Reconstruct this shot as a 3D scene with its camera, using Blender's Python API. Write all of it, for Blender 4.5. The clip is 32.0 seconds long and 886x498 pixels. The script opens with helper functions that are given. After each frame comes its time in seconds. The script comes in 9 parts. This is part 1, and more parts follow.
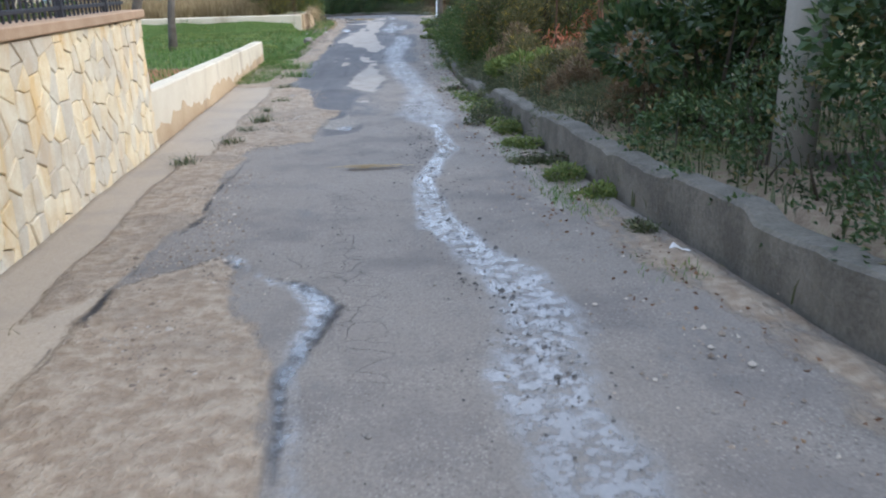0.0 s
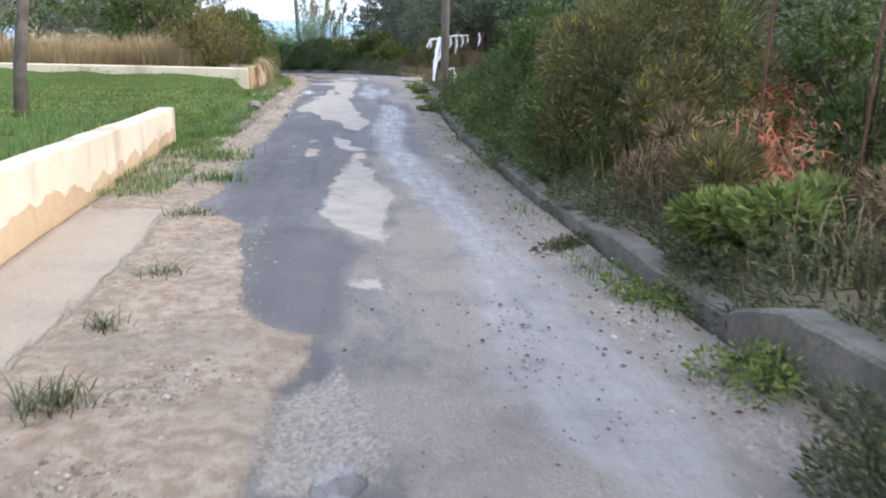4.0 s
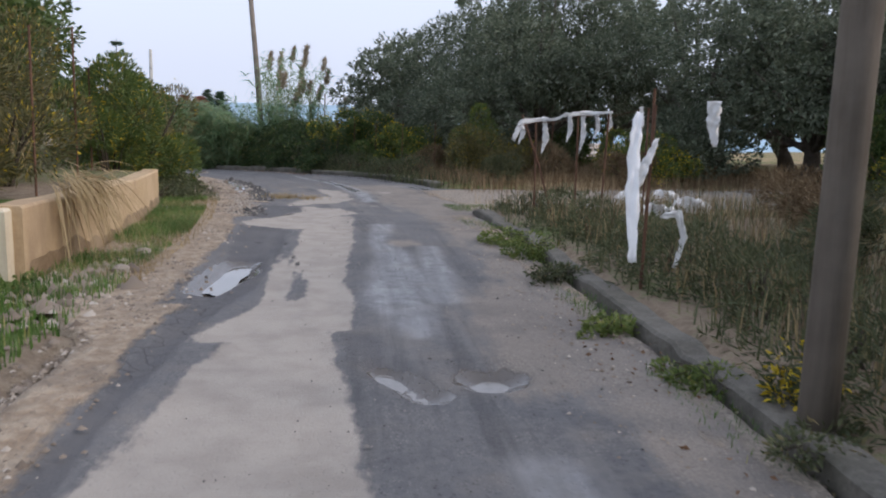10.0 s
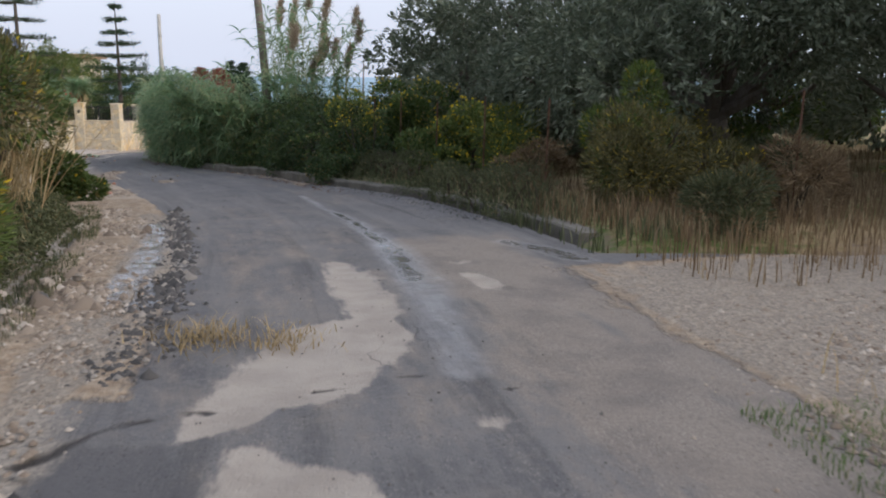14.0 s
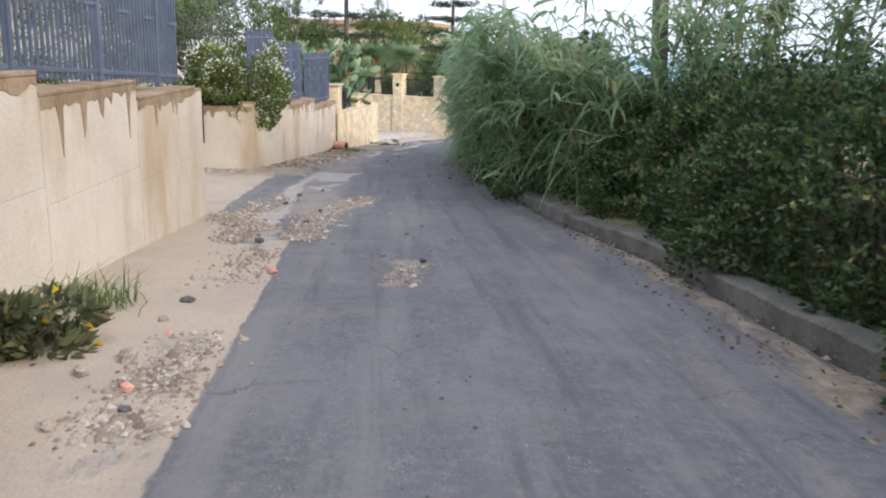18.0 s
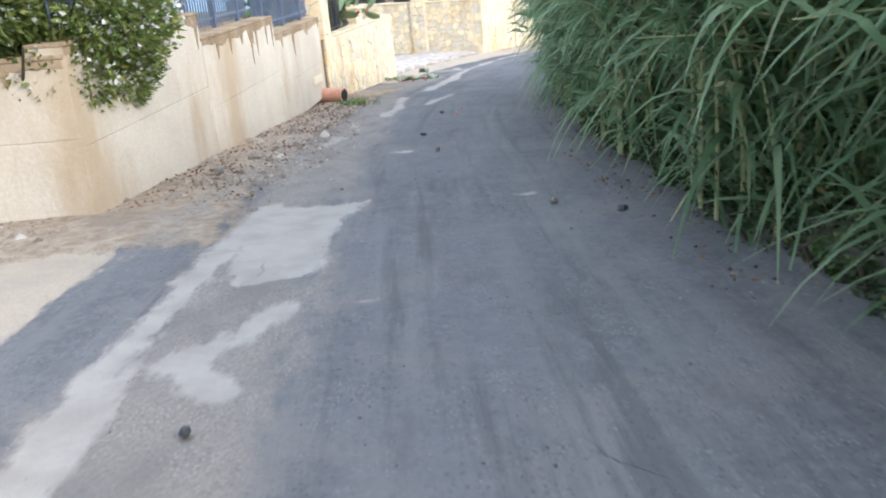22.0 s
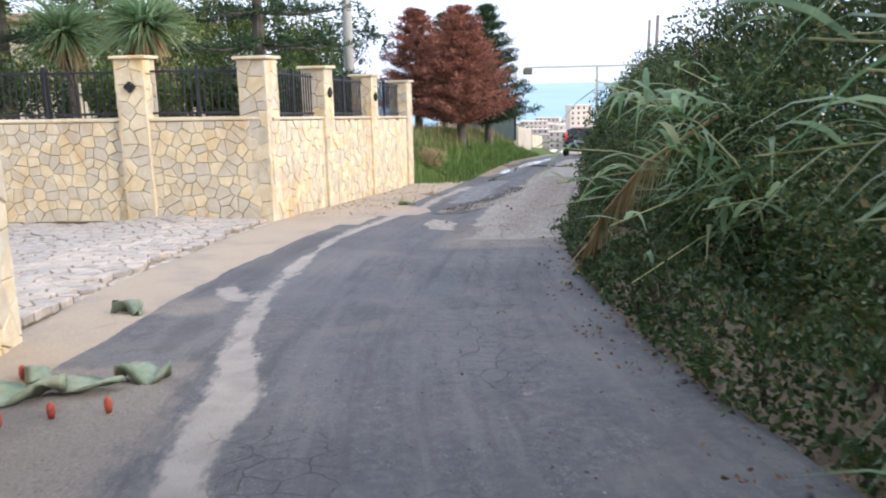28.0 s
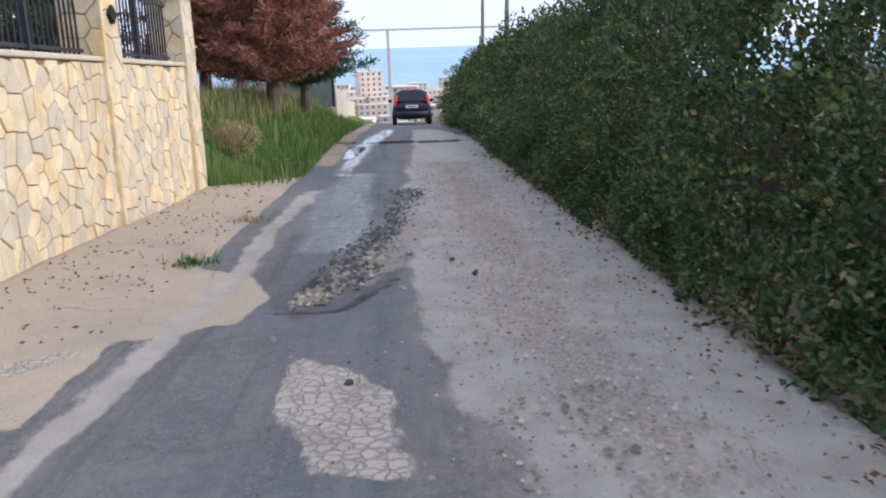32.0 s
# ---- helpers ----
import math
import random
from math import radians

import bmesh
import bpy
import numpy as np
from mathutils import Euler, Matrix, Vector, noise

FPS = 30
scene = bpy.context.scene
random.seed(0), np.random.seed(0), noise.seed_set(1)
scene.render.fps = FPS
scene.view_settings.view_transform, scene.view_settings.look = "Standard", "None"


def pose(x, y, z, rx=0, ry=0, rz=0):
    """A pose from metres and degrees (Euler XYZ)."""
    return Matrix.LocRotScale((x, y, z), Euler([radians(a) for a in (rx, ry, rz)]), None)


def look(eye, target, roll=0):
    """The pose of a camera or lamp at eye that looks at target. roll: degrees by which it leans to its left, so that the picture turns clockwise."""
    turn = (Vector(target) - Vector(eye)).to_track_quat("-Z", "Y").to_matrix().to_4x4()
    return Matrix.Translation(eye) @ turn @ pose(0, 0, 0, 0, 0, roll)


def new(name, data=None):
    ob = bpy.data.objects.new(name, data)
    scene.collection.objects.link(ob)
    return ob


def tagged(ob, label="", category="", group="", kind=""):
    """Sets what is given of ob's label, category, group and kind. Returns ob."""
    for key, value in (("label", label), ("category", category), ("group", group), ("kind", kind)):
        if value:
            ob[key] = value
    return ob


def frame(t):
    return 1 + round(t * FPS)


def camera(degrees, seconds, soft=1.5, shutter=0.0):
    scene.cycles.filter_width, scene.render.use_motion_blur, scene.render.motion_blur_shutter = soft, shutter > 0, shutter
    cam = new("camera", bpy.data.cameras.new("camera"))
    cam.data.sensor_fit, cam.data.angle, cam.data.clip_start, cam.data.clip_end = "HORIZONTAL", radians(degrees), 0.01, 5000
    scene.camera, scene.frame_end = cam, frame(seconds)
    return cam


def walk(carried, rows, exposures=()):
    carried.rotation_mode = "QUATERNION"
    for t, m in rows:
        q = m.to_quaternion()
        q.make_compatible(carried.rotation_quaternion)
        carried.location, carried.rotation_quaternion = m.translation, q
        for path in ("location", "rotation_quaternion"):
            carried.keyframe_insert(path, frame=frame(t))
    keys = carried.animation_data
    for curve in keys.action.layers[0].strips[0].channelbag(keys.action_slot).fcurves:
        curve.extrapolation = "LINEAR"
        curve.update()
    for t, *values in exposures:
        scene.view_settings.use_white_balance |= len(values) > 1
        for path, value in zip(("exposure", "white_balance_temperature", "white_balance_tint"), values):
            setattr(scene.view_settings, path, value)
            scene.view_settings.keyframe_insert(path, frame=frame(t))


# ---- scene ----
cam = camera(54.7, 32.0, 2.0, 0.2)
METRES, EYE, TILT, LEAN, TURN = 80.0, 1.5, 0.0, 0.0, 0.0
ROWS = [
    (0.0, 0.0, 0.0, 0.0, -0.61, -19.41, 1.73),
    (0.5, -0.0015, 0.0121, -0.0012, -2.8, -18.79, 1.13),
    (1.0, -0.0033, 0.024, -0.0021, -3.25, -17.89, 0.93),
    (1.5, -0.005, 0.0357, -0.0028, -2.94, -17.31, 0.96),
    (2.0, -0.0064, 0.0477, -0.0034, -2.7, -17.47, 0.88),
    (2.5, -0.0076, 0.0602, -0.0044, -2.83, -17.64, 0.38),
    (3.0, -0.0093, 0.0731, -0.0053, -3.37, -16.37, -0.11),
    (3.5, -0.0111, 0.0875, -0.0062, -3.62, -15.51, -0.79),
    (4.0, -0.0129, 0.1027, -0.0072, -3.38, -15.44, -1.28),
    (4.5, -0.0139, 0.1202, -0.0086, -2.6, -13.49, 0.24),
    (6.5, -0.019, 0.1877, -0.0107, -3.53, -13.51, 0.96),
    (7.0, -0.0202, 0.2044, -0.0113, -4.6, -13.84, 0.1),
    (7.5, -0.021, 0.2205, -0.0121, -5.48, -14.11, -0.53),
    (8.0, -0.0217, 0.2362, -0.0127, -5.97, -14.33, -1.25),
    (8.5, -0.0221, 0.2523, -0.013, -6.16, -13.22, -1.68),
    (9.0, -0.0223, 0.2684, -0.0132, -5.78, -11.68, -1.91),
    (9.5, -0.0229, 0.2846, -0.0136, -5.23, -10.39, -2.29),
    (10.0, -0.0226, 0.297, -0.0137, -4.65, -10.03, -1.6),
    (10.5, -0.0225, 0.311, -0.0137, -4.0, -10.0, -0.97),
    (11.0, -0.0231, 0.3278, -0.0141, -2.98, -9.78, -1.06),
    (11.5, -0.0237, 0.345, -0.0143, -1.78, -9.52, -0.75),
    (12.0, -0.0244, 0.3612, -0.0147, -0.74, -9.15, -0.39),
    (12.5, -0.025, 0.3764, -0.0149, -0.55, -8.76, 0.04),
    (13.0, -0.0255, 0.3927, -0.0148, -1.07, -9.7, 0.1),
    (13.5, -0.0256, 0.4093, -0.0157, -1.42, -11.51, -0.14),
    (14.0, -0.0265, 0.4266, -0.0165, -1.95, -11.98, -0.57),
    (14.5, -0.0274, 0.4443, -0.0171, -1.14, -11.52, -0.65),
    (15.0, -0.0288, 0.4618, -0.0175, 4.3, -11.2, -0.14),
    (15.5, -0.0326, 0.4834, -0.0181, 12.99, -11.73, 0.55),
    (17.5, -0.0527, 0.5597, -0.0227, 18.89, -12.39, -2.0),
    (18.0, -0.0592, 0.5767, -0.0241, 20.66, -13.64, -1.48),
    (18.5, -0.066, 0.5928, -0.0251, 21.96, -15.07, -1.33),
    (19.0, -0.0734, 0.61, -0.0262, 22.69, -14.2, -1.28),
    (19.5, -0.0807, 0.6253, -0.0272, 22.86, -15.03, -0.95),
    (20.0, -0.0871, 0.6388, -0.0286, 22.72, -17.09, -0.38),
    (20.5, -0.0941, 0.6532, -0.0302, 21.89, -18.04, 0.82),
    (21.0, -0.1004, 0.6664, -0.0313, 20.85, -19.04, 2.23),
    (21.5, -0.1064, 0.6796, -0.0326, 20.42, -19.64, 3.67),
    (22.0, -0.1133, 0.6931, -0.0339, 21.12, -19.49, 4.43),
    (22.5, -0.1203, 0.7069, -0.035, 22.0, -18.72, 4.85),
    (23.0, -0.1264, 0.7203, -0.0361, 21.54, -16.11, 4.32),
    (23.5, -0.1319, 0.733, -0.0372, 20.84, -12.36, 3.97),
    (24.0, -0.1376, 0.7469, -0.0382, 19.86, -10.47, 3.69),
    (24.5, -0.1438, 0.7607, -0.0394, 18.46, -10.7, 3.21),
    (25.0, -0.1494, 0.7738, -0.0404, 16.97, -11.36, 2.5),
    (25.5, -0.1554, 0.7876, -0.0417, 14.96, -12.4, 2.76),
    (27.5, -0.1725, 0.84, -0.0459, 7.08, -12.31, 1.61),
    (28.0, -0.1763, 0.8536, -0.0471, 4.9, -11.46, 1.39),
    (28.5, -0.1796, 0.8676, -0.0485, 3.14, -11.85, 2.13),
    (29.0, -0.1825, 0.883, -0.0501, 1.67, -13.4, 3.32),
    (29.5, -0.1852, 0.898, -0.0514, 0.06, -13.44, 3.72),
    (30.0, -0.1877, 0.9139, -0.0523, -1.6, -13.36, 3.58),
    (30.5, -0.1892, 0.9289, -0.0532, -3.29, -13.32, 3.33),
    (31.0, -0.1899, 0.9431, -0.0543, -4.94, -13.65, 2.84),
    (31.5, -0.1906, 0.9556, -0.0551, -6.99, -14.27, 2.38),
    (32.0, -0.191, 0.9672, -0.056, -9.09, -13.95, 1.76),
]
walk(cam, [(t, pose(0, 0, EYE, TILT, LEAN, TURN) @ pose(METRES * x, METRES * y, METRES * z, 90 + pitch, roll, yaw)) for t, x, y, z, yaw, pitch, roll in ROWS],
     [(0.0, 0.08, 5400, 10), (1.0, 0.34, 5430, 11), (2.0, 0.45, 5450, 12), (3.0, 0.45, 5550, 13), (4.0, 0.42, 5750, 14), (7.0, -0.3, 5350, 11), (8.0, 0.12, 5550, 15), (9.0, 0.15, 5600, 15), (10.0, -0.5, 6050, 16), (12.0, -0.6, 6200, 18), (13.0, -0.75, 6350, 17),
      (14.0, -0.55, 6200, 15), (15.5, -0.15, 5800, 14), (18.0, 0.2, 6100, 16), (19.0, 0.38, 6100, 17), (20.0, 0.42, 5800, 12), (21.0, 0.7, 5650, 11), (22.0, 0.7, 5650, 10), (23.0, 0.85, 6000, 11), (24.0, 0.5, 6000, 13), (25.0, 0.28, 6000, 14), (28.0, 0.22, 5950, 15), (29.0, 0.08, 5900, 15), (31.0, -0.06, 5820, 16), (32.0, -0.12, 5800, 16)])

# ---- light ----
world = bpy.data.worlds.new("sky")
scene.world = world
world.use_nodes = True
wn, wl = world.node_tree.nodes, world.node_tree.links
sky = wn.new("ShaderNodeTexSky")
sky.sky_type, sky.sun_disc = "NISHITA", False
sky.sun_elevation, sky.sun_rotation = radians(29), radians(109)
sky.air_density, sky.dust_density, sky.ozone_density = 1.0, 5.0, 1.0
haze = wn.new("ShaderNodeMix")
haze.data_type = "RGBA"
haze.inputs[0].default_value = 0.7
haze.inputs[7].default_value = (7.8, 8.4, 9.4, 1)
wl.new(sky.outputs[0], haze.inputs[6])
wl.new(haze.outputs[2], wn["Background"].inputs[0])
wn["Background"].inputs[1].default_value = 0.19

sun = new("sun", bpy.data.lights.new("sun", "SUN"))
sun.data.energy, sun.data.angle, sun.data.color = 2.1, radians(12), (1.0, 0.9, 0.76)
# low behind the camera and to its right
sun.matrix_world = look((0, 0, 60), Vector((0, 0, 60)) + Vector((-0.86, 0.3, -0.5)))

# ---- materials ----
class Nodes:
    """A short way to write a node material."""

    def __init__(self, name):
        self.mat = bpy.data.materials.new(name)
        self.mat.use_nodes = True
        self.nodes, self.links = self.mat.node_tree.nodes, self.mat.node_tree.links
        self.bsdf = self.nodes["Principled BSDF"]

    def put(self, value, socket):
        if hasattr(value, "is_output"):
            self.links.new(value, socket)
        else:
            socket.default_value = value

    def coords(self):
        return self.nodes.new("ShaderNodeTexCoord").outputs["Object"]

    def noise(self, scale, detail=4.0, rough=0.55, stretch=None, warp=0.0):
        n = self.nodes.new("ShaderNodeTexNoise")
        n.inputs["Scale"].default_value, n.inputs["Detail"].default_value = scale, detail
        n.inputs["Roughness"].default_value, n.inputs["Distortion"].default_value = rough, warp
        p = self.nodes.new("ShaderNodeNewGeometry").outputs["Position"]
        if stretch:
            m = self.nodes.new("ShaderNodeMapping")
            m.inputs["Scale"].default_value = stretch
            self.links.new(p, m.inputs[0])
            p = m.outputs[0]
        self.links.new(p, n.inputs["Vector"])
        return n.outputs["Fac"]

    def cells(self, scale, feature="DISTANCE_TO_EDGE", out="Distance", warp=0.7):
        n = self.nodes.new("ShaderNodeTexVoronoi")
        n.feature = feature
        n.inputs["Scale"].default_value = scale
        p = self.nodes.new("ShaderNodeNewGeometry").outputs["Position"]
        q = self.nodes.new("ShaderNodeTexNoise")
        q.inputs["Scale"].default_value, q.inputs["Detail"].default_value = scale * 1.1, 6.0
        self.links.new(p, q.inputs["Vector"])
        a = self.nodes.new("ShaderNodeVectorMath")
        a.operation = "MULTIPLY_ADD"
        a.inputs[1].default_value = (warp / scale,) * 3
        self.links.new(q.outputs["Color"], a.inputs[0])
        self.links.new(p, a.inputs[2])
        self.links.new(a.outputs[0], n.inputs["Vector"])
        return n.outputs[out]

    def math(self, op, a, b=0.0, c=0.0):
        n = self.nodes.new("ShaderNodeMath")
        n.operation = op
        for i, v in enumerate((a, b, c)):
            self.put(v, n.inputs[i])
        return n.outputs[0]

    def step(self, value, lo, hi, to=(0.0, 1.0)):
        n = self.nodes.new("ShaderNodeMapRange")
        n.interpolation_type = "SMOOTHSTEP"
        for i, v in enumerate((value, lo, hi, *to)):
            self.put(v, n.inputs[i])
        return n.outputs[0]

    def mix(self, fac, a, b):
        n = self.nodes.new("ShaderNodeMix")
        n.data_type = "RGBA"
        for i, v in ((0, fac), (6, a), (7, b)):
            if isinstance(v, tuple) and len(v) == 3:
                v = (*v, 1)
            self.put(v, n.inputs[i])
        return n.outputs[2]

    def attr(self, name):
        n = self.nodes.new("ShaderNodeAttribute")
        n.attribute_name = name
        s = self.nodes.new("ShaderNodeSeparateColor")
        self.links.new(n.outputs["Color"], s.inputs[0])
        return s.outputs[0], s.outputs[1], s.outputs[2], n.outputs["Alpha"]

    def random(self):
        return self.nodes.new("ShaderNodeObjectInfo").outputs["Random"]

    def island(self):
        return self.nodes.new("ShaderNodeNewGeometry").outputs["Random Per Island"]

    def done(self, colour, rough=0.8, bump=None, depth=0.01, strength=0.6, metal=0.0, spec=0.4):
        self.put((*colour, 1) if isinstance(colour, tuple) and len(colour) == 3 else colour, self.bsdf.inputs["Base Color"])
        self.put(rough, self.bsdf.inputs["Roughness"])
        self.put(metal, self.bsdf.inputs["Metallic"])
        self.put(spec, self.bsdf.inputs["Specular IOR Level"])
        if bump is not None:
            b = self.nodes.new("ShaderNodeBump")
            b.inputs["Distance"].default_value, b.inputs["Strength"].default_value = depth, strength
            self.links.new(bump, b.inputs["Height"])
            self.links.new(b.outputs[0], self.bsdf.inputs["Normal"])
        return self.mat


def surface(name, a, b, big=1.5, fine=40, rough=0.85, depth=0.006, stain=None, stain_scale=0.7, metal=0.0, stretch=None, vary=False):
    """Two tones of one material at two scales, with fine relief and, if given, stains."""
    k = Nodes(name)
    n1, n2 = k.noise(big, 5), k.noise(fine, 6, 0.65, stretch)
    f = k.math("ADD", k.math("MULTIPLY", n1, 0.6), k.math("MULTIPLY", n2, 0.4))
    col = k.mix(k.step(f, 0.35, 0.65), a, b)
    if stain:
        col = k.mix(k.step(k.noise(stain_scale, 6, 0.6, (1, 1, 0.35)), 0.52, 0.7, (0.0, 0.75)), col, stain)
    if vary:
        hsv = k.nodes.new("ShaderNodeHueSaturation")
        k.put(k.step(k.random(), 0, 1, (0.86, 1.12)), hsv.inputs["Value"])
        k.put(k.step(k.random(), 0, 1, (0.8, 1.15)), hsv.inputs["Saturation"])
        k.links.new(col, hsv.inputs["Color"])
        col = hsv.outputs[0]
    return k.done(col, rough, n2, depth, 0.7, metal)


def leaf_mat(name, dark, light, tip=None, through_light=0.3, rough=0.55):
    """Leaves that vary one by one and let some light through."""
    k = Nodes(name)
    r = k.island()
    col = k.mix(r, dark, light)
    if tip:
        col = k.mix(k.step(r, 0.88, 0.97), col, tip)
    col = k.mix(k.step(k.noise(1.1, 3), 0.35, 0.7, (0.0, 0.5)), col, tuple(c * 0.55 for c in dark))
    col = k.mix(k.step(k.noise(2.3, 4), 0.5, 0.72, (0.0, 0.55)), col, tuple(min(1, c * 1.25 + 0.02) for c in light))
    k.done(col, rough, spec=0.35)
    t = k.nodes.new("ShaderNodeBsdfTranslucent")
    k.links.new(col, t.inputs[0])
    m = k.nodes.new("ShaderNodeMixShader")
    m.inputs[0].default_value = through_light
    k.links.new(k.bsdf.outputs[0], m.inputs[1])
    k.links.new(t.outputs[0], m.inputs[2])
    k.links.new(m.outputs[0], k.nodes["Material Output"].inputs[0])
    return k.mat


def road_material():
    """Worn asphalt with silt, running water, bare earth, cracks and puddles, by masks on the sheet."""
    k = Nodes("worn_asphalt")
    silt, wet, earth, crack = k.attr("cover")
    pool, dark, rubble, pave = k.attr("state")
    fine, grit = k.noise(60, 6, 0.7), k.noise(150, 3, 0.7)
    # streaks that run with the traffic, by the way along and across the lane
    way = k.nodes.new("ShaderNodeAttribute")
    way.attribute_name = "way"

    def streak(across, along_, detail=5):
        m = k.nodes.new("ShaderNodeMapping")
        m.inputs["Scale"].default_value = (along_, across, 1)
        n = k.nodes.new("ShaderNodeTexNoise")
        n.inputs["Scale"].default_value, n.inputs["Detail"].default_value, n.inputs["Roughness"].default_value = 1.0, detail, 0.62
        k.links.new(way.outputs["Vector"], m.inputs[0])
        k.links.new(m.outputs[0], n.inputs["Vector"])
        return n.outputs["Fac"]

    edge, edge2 = streak(2.3, 0.75, 8), streak(7.0, 3.2, 6)
    e = k.math("ADD", k.math("MULTIPLY", k.math("SUBTRACT", edge, 0.5), 1.25), k.math("MULTIPLY", k.math("SUBTRACT", edge2, 0.5), 0.6))
    e = k.math("ADD", e, k.math("MULTIPLY", k.math("SUBTRACT", streak(22, 14), 0.5), 0.22))


    def mask(v, soft=0.06, amount=1.0):
        return k.step(k.math("MULTIPLY_ADD", e, amount, v), 0.5 - soft, 0.5 + soft)

    tone = k.noise(0.9, 5)
    stones = k.cells(55, "F1", "Color")
    col = k.mix(k.step(tone, 0.3, 0.7), (0.098, 0.097, 0.1), (0.145, 0.142, 0.142))
    # aggregate of several sizes, worn bright or sunk dark
    col = k.mix(k.step(k.noise(16, 6, 0.7), 0.42, 0.66, (0.0, 0.5)), col, (0.185, 0.178, 0.168))
    col = k.mix(k.step(k.noise(34, 4, 0.75), 0.54, 0.68, (0.0, 0.45)), col, (0.06, 0.057, 0.056))
    chips = k.step(k.cells(48, "F1", "Distance"), 0.2, 0.36, (0.5, 0.0))
    pits = k.step(k.cells(30, "F1", "Distance"), 0.14, 0.3, (0.5, 0.0))
    col = k.mix(k.math("MULTIPLY", pits, k.step(k.noise(2.2, 4), 0.4, 0.62)), col, (0.04, 0.038, 0.037))
    col = k.mix(k.math("MULTIPLY", chips, k.step(k.noise(5, 4), 0.42, 0.62)), col, (0.3, 0.28, 0.25))
    col = k.mix(k.step(k.noise(1.7, 6, 0.6), 0.5, 0.68, (0.0, 0.4)), col, (0.22, 0.195, 0.165))
    col = k.mix(k.step(streak(3.2, 0.22), 0.47, 0.66, (0.0, 0.6)), col, (0.19, 0.182, 0.172))
    col = k.mix(k.step(streak(5.0, 0.3), 0.52, 0.68, (0.0, 0.55)), col, (0.07, 0.068, 0.069))
    film, mud, slick, gash = k.attr("film")
    fm = k.mix(k.step(fine, 0.3, 0.7), (0.2, 0.17, 0.14), (0.3, 0.26, 0.215))
    fm = k.mix(k.step(k.noise(1.4, 6, 0.62), 0.45, 0.68, (0.0, 0.7)), fm, (0.15, 0.13, 0.115))
    fm = k.mix(k.math("MULTIPLY", chips, k.step(k.noise(3, 4), 0.4, 0.6)), fm, (0.42, 0.38, 0.32))
    col = k.mix(k.math("MULTIPLY", k.step(k.math("MULTIPLY_ADD", e, 1.1, film), 0.3, 0.75), 0.85), col, fm)
    col = k.mix(k.math("MULTIPLY", pits, k.math("MULTIPLY", film, k.step(k.noise(3.1, 4), 0.42, 0.6))), col, (0.075, 0.065, 0.055))
    m_dark = mask(dark, 0.17)
    col = k.mix(k.math("MULTIPLY", m_dark, 0.6), col, (0.088, 0.085, 0.087))
    m_pave = mask(pave, 0.05, 0.5)
    pv = k.mix(k.step(fine, 0.3, 0.7), (0.37, 0.295, 0.21), (0.46, 0.38, 0.285))
    pv = k.mix(k.step(k.noise(1.3, 6, 0.65), 0.45, 0.7, (0.0, 0.7)), pv, (0.32, 0.27, 0.215))
    col = k.mix(m_pave, col, pv)
    m_silt = mask(silt, 0.11)
    st = k.mix(k.step(k.noise(4, 5), 0.35, 0.7), (0.41, 0.365, 0.31), (0.33, 0.29, 0.245))
    st = k.mix(k.step(fine, 0.5, 0.8, (0.0, 0.35)), st, (0.22, 0.19, 0.16))
    col = k.mix(k.math("MULTIPLY", m_silt, 0.9), col, st)
    m_earth = mask(earth, 0.14)
    clump = k.noise(10, 6, 0.62)
    ea = k.mix(k.step(clump, 0.35, 0.65), (0.29, 0.215, 0.145), (0.43, 0.345, 0.25))
    ea = k.mix(k.step(k.noise(1.9, 5), 0.45, 0.7, (0.0, 0.6)), ea, (0.23, 0.185, 0.14))
    col = k.mix(m_earth, col, ea)
    m_rub = mask(rubble, 0.12)
    ru = k.mix(stones, (0.42, 0.37, 0.3), (0.16, 0.14, 0.12))
    col = k.mix(k.math("MULTIPLY", m_rub, 0.8), col, ru)
    # cracks: thin lines of a warped cell pattern, where the sheet is broken up
    m_mud = mask(mud, 0.06, 0.95)
    plate = k.cells(17)
    mu = k.mix(k.step(fine, 0.3, 0.7), (0.4, 0.35, 0.29), (0.5, 0.445, 0.37))
    mu = k.mix(k.step(plate, 0.01, 0.1, (0.5, 0.0)), mu, (0.17, 0.145, 0.12))
    mu = k.mix(k.step(k.noise(6, 5, 0.65), 0.45, 0.65, (0.0, 0.6)), mu, (0.29, 0.25, 0.205))
    col = k.mix(m_mud, col, mu)
    lines = k.step(k.cells(5.5), 0.006, 0.03, (0.8, 0.0))
    lines2 = k.step(k.cells(0.9, warp=0.8), 0.002, 0.007, (0.6, 0.0))
    m_crack = k.math("MULTIPLY", k.math("MAXIMUM", k.math("MULTIPLY", lines, mask(crack, 0.15)), k.math("MULTIPLY", lines2, k.step(k.noise(0.8, 4), 0.57, 0.66))), 0.7)
    m_crack = k.math("MULTIPLY", m_crack, k.math("SUBTRACT", 1.0, k.math("MULTIPLY", m_earth, 0.9)))
    m_gash = k.step(k.math("MULTIPLY_ADD", e, 0.5, gash), 0.45, 0.62)
    m_crack = k.math("MAXIMUM", m_crack, m_gash)
    col = k.mix(m_crack, col, (0.045, 0.04, 0.037))
    # thin films of water: smoother, with a pale grey sheen mixed into the colour
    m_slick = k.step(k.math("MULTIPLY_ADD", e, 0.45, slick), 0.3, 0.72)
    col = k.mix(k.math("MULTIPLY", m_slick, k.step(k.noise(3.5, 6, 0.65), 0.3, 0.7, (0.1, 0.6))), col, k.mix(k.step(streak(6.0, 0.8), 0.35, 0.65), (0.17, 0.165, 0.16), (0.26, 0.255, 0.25)))
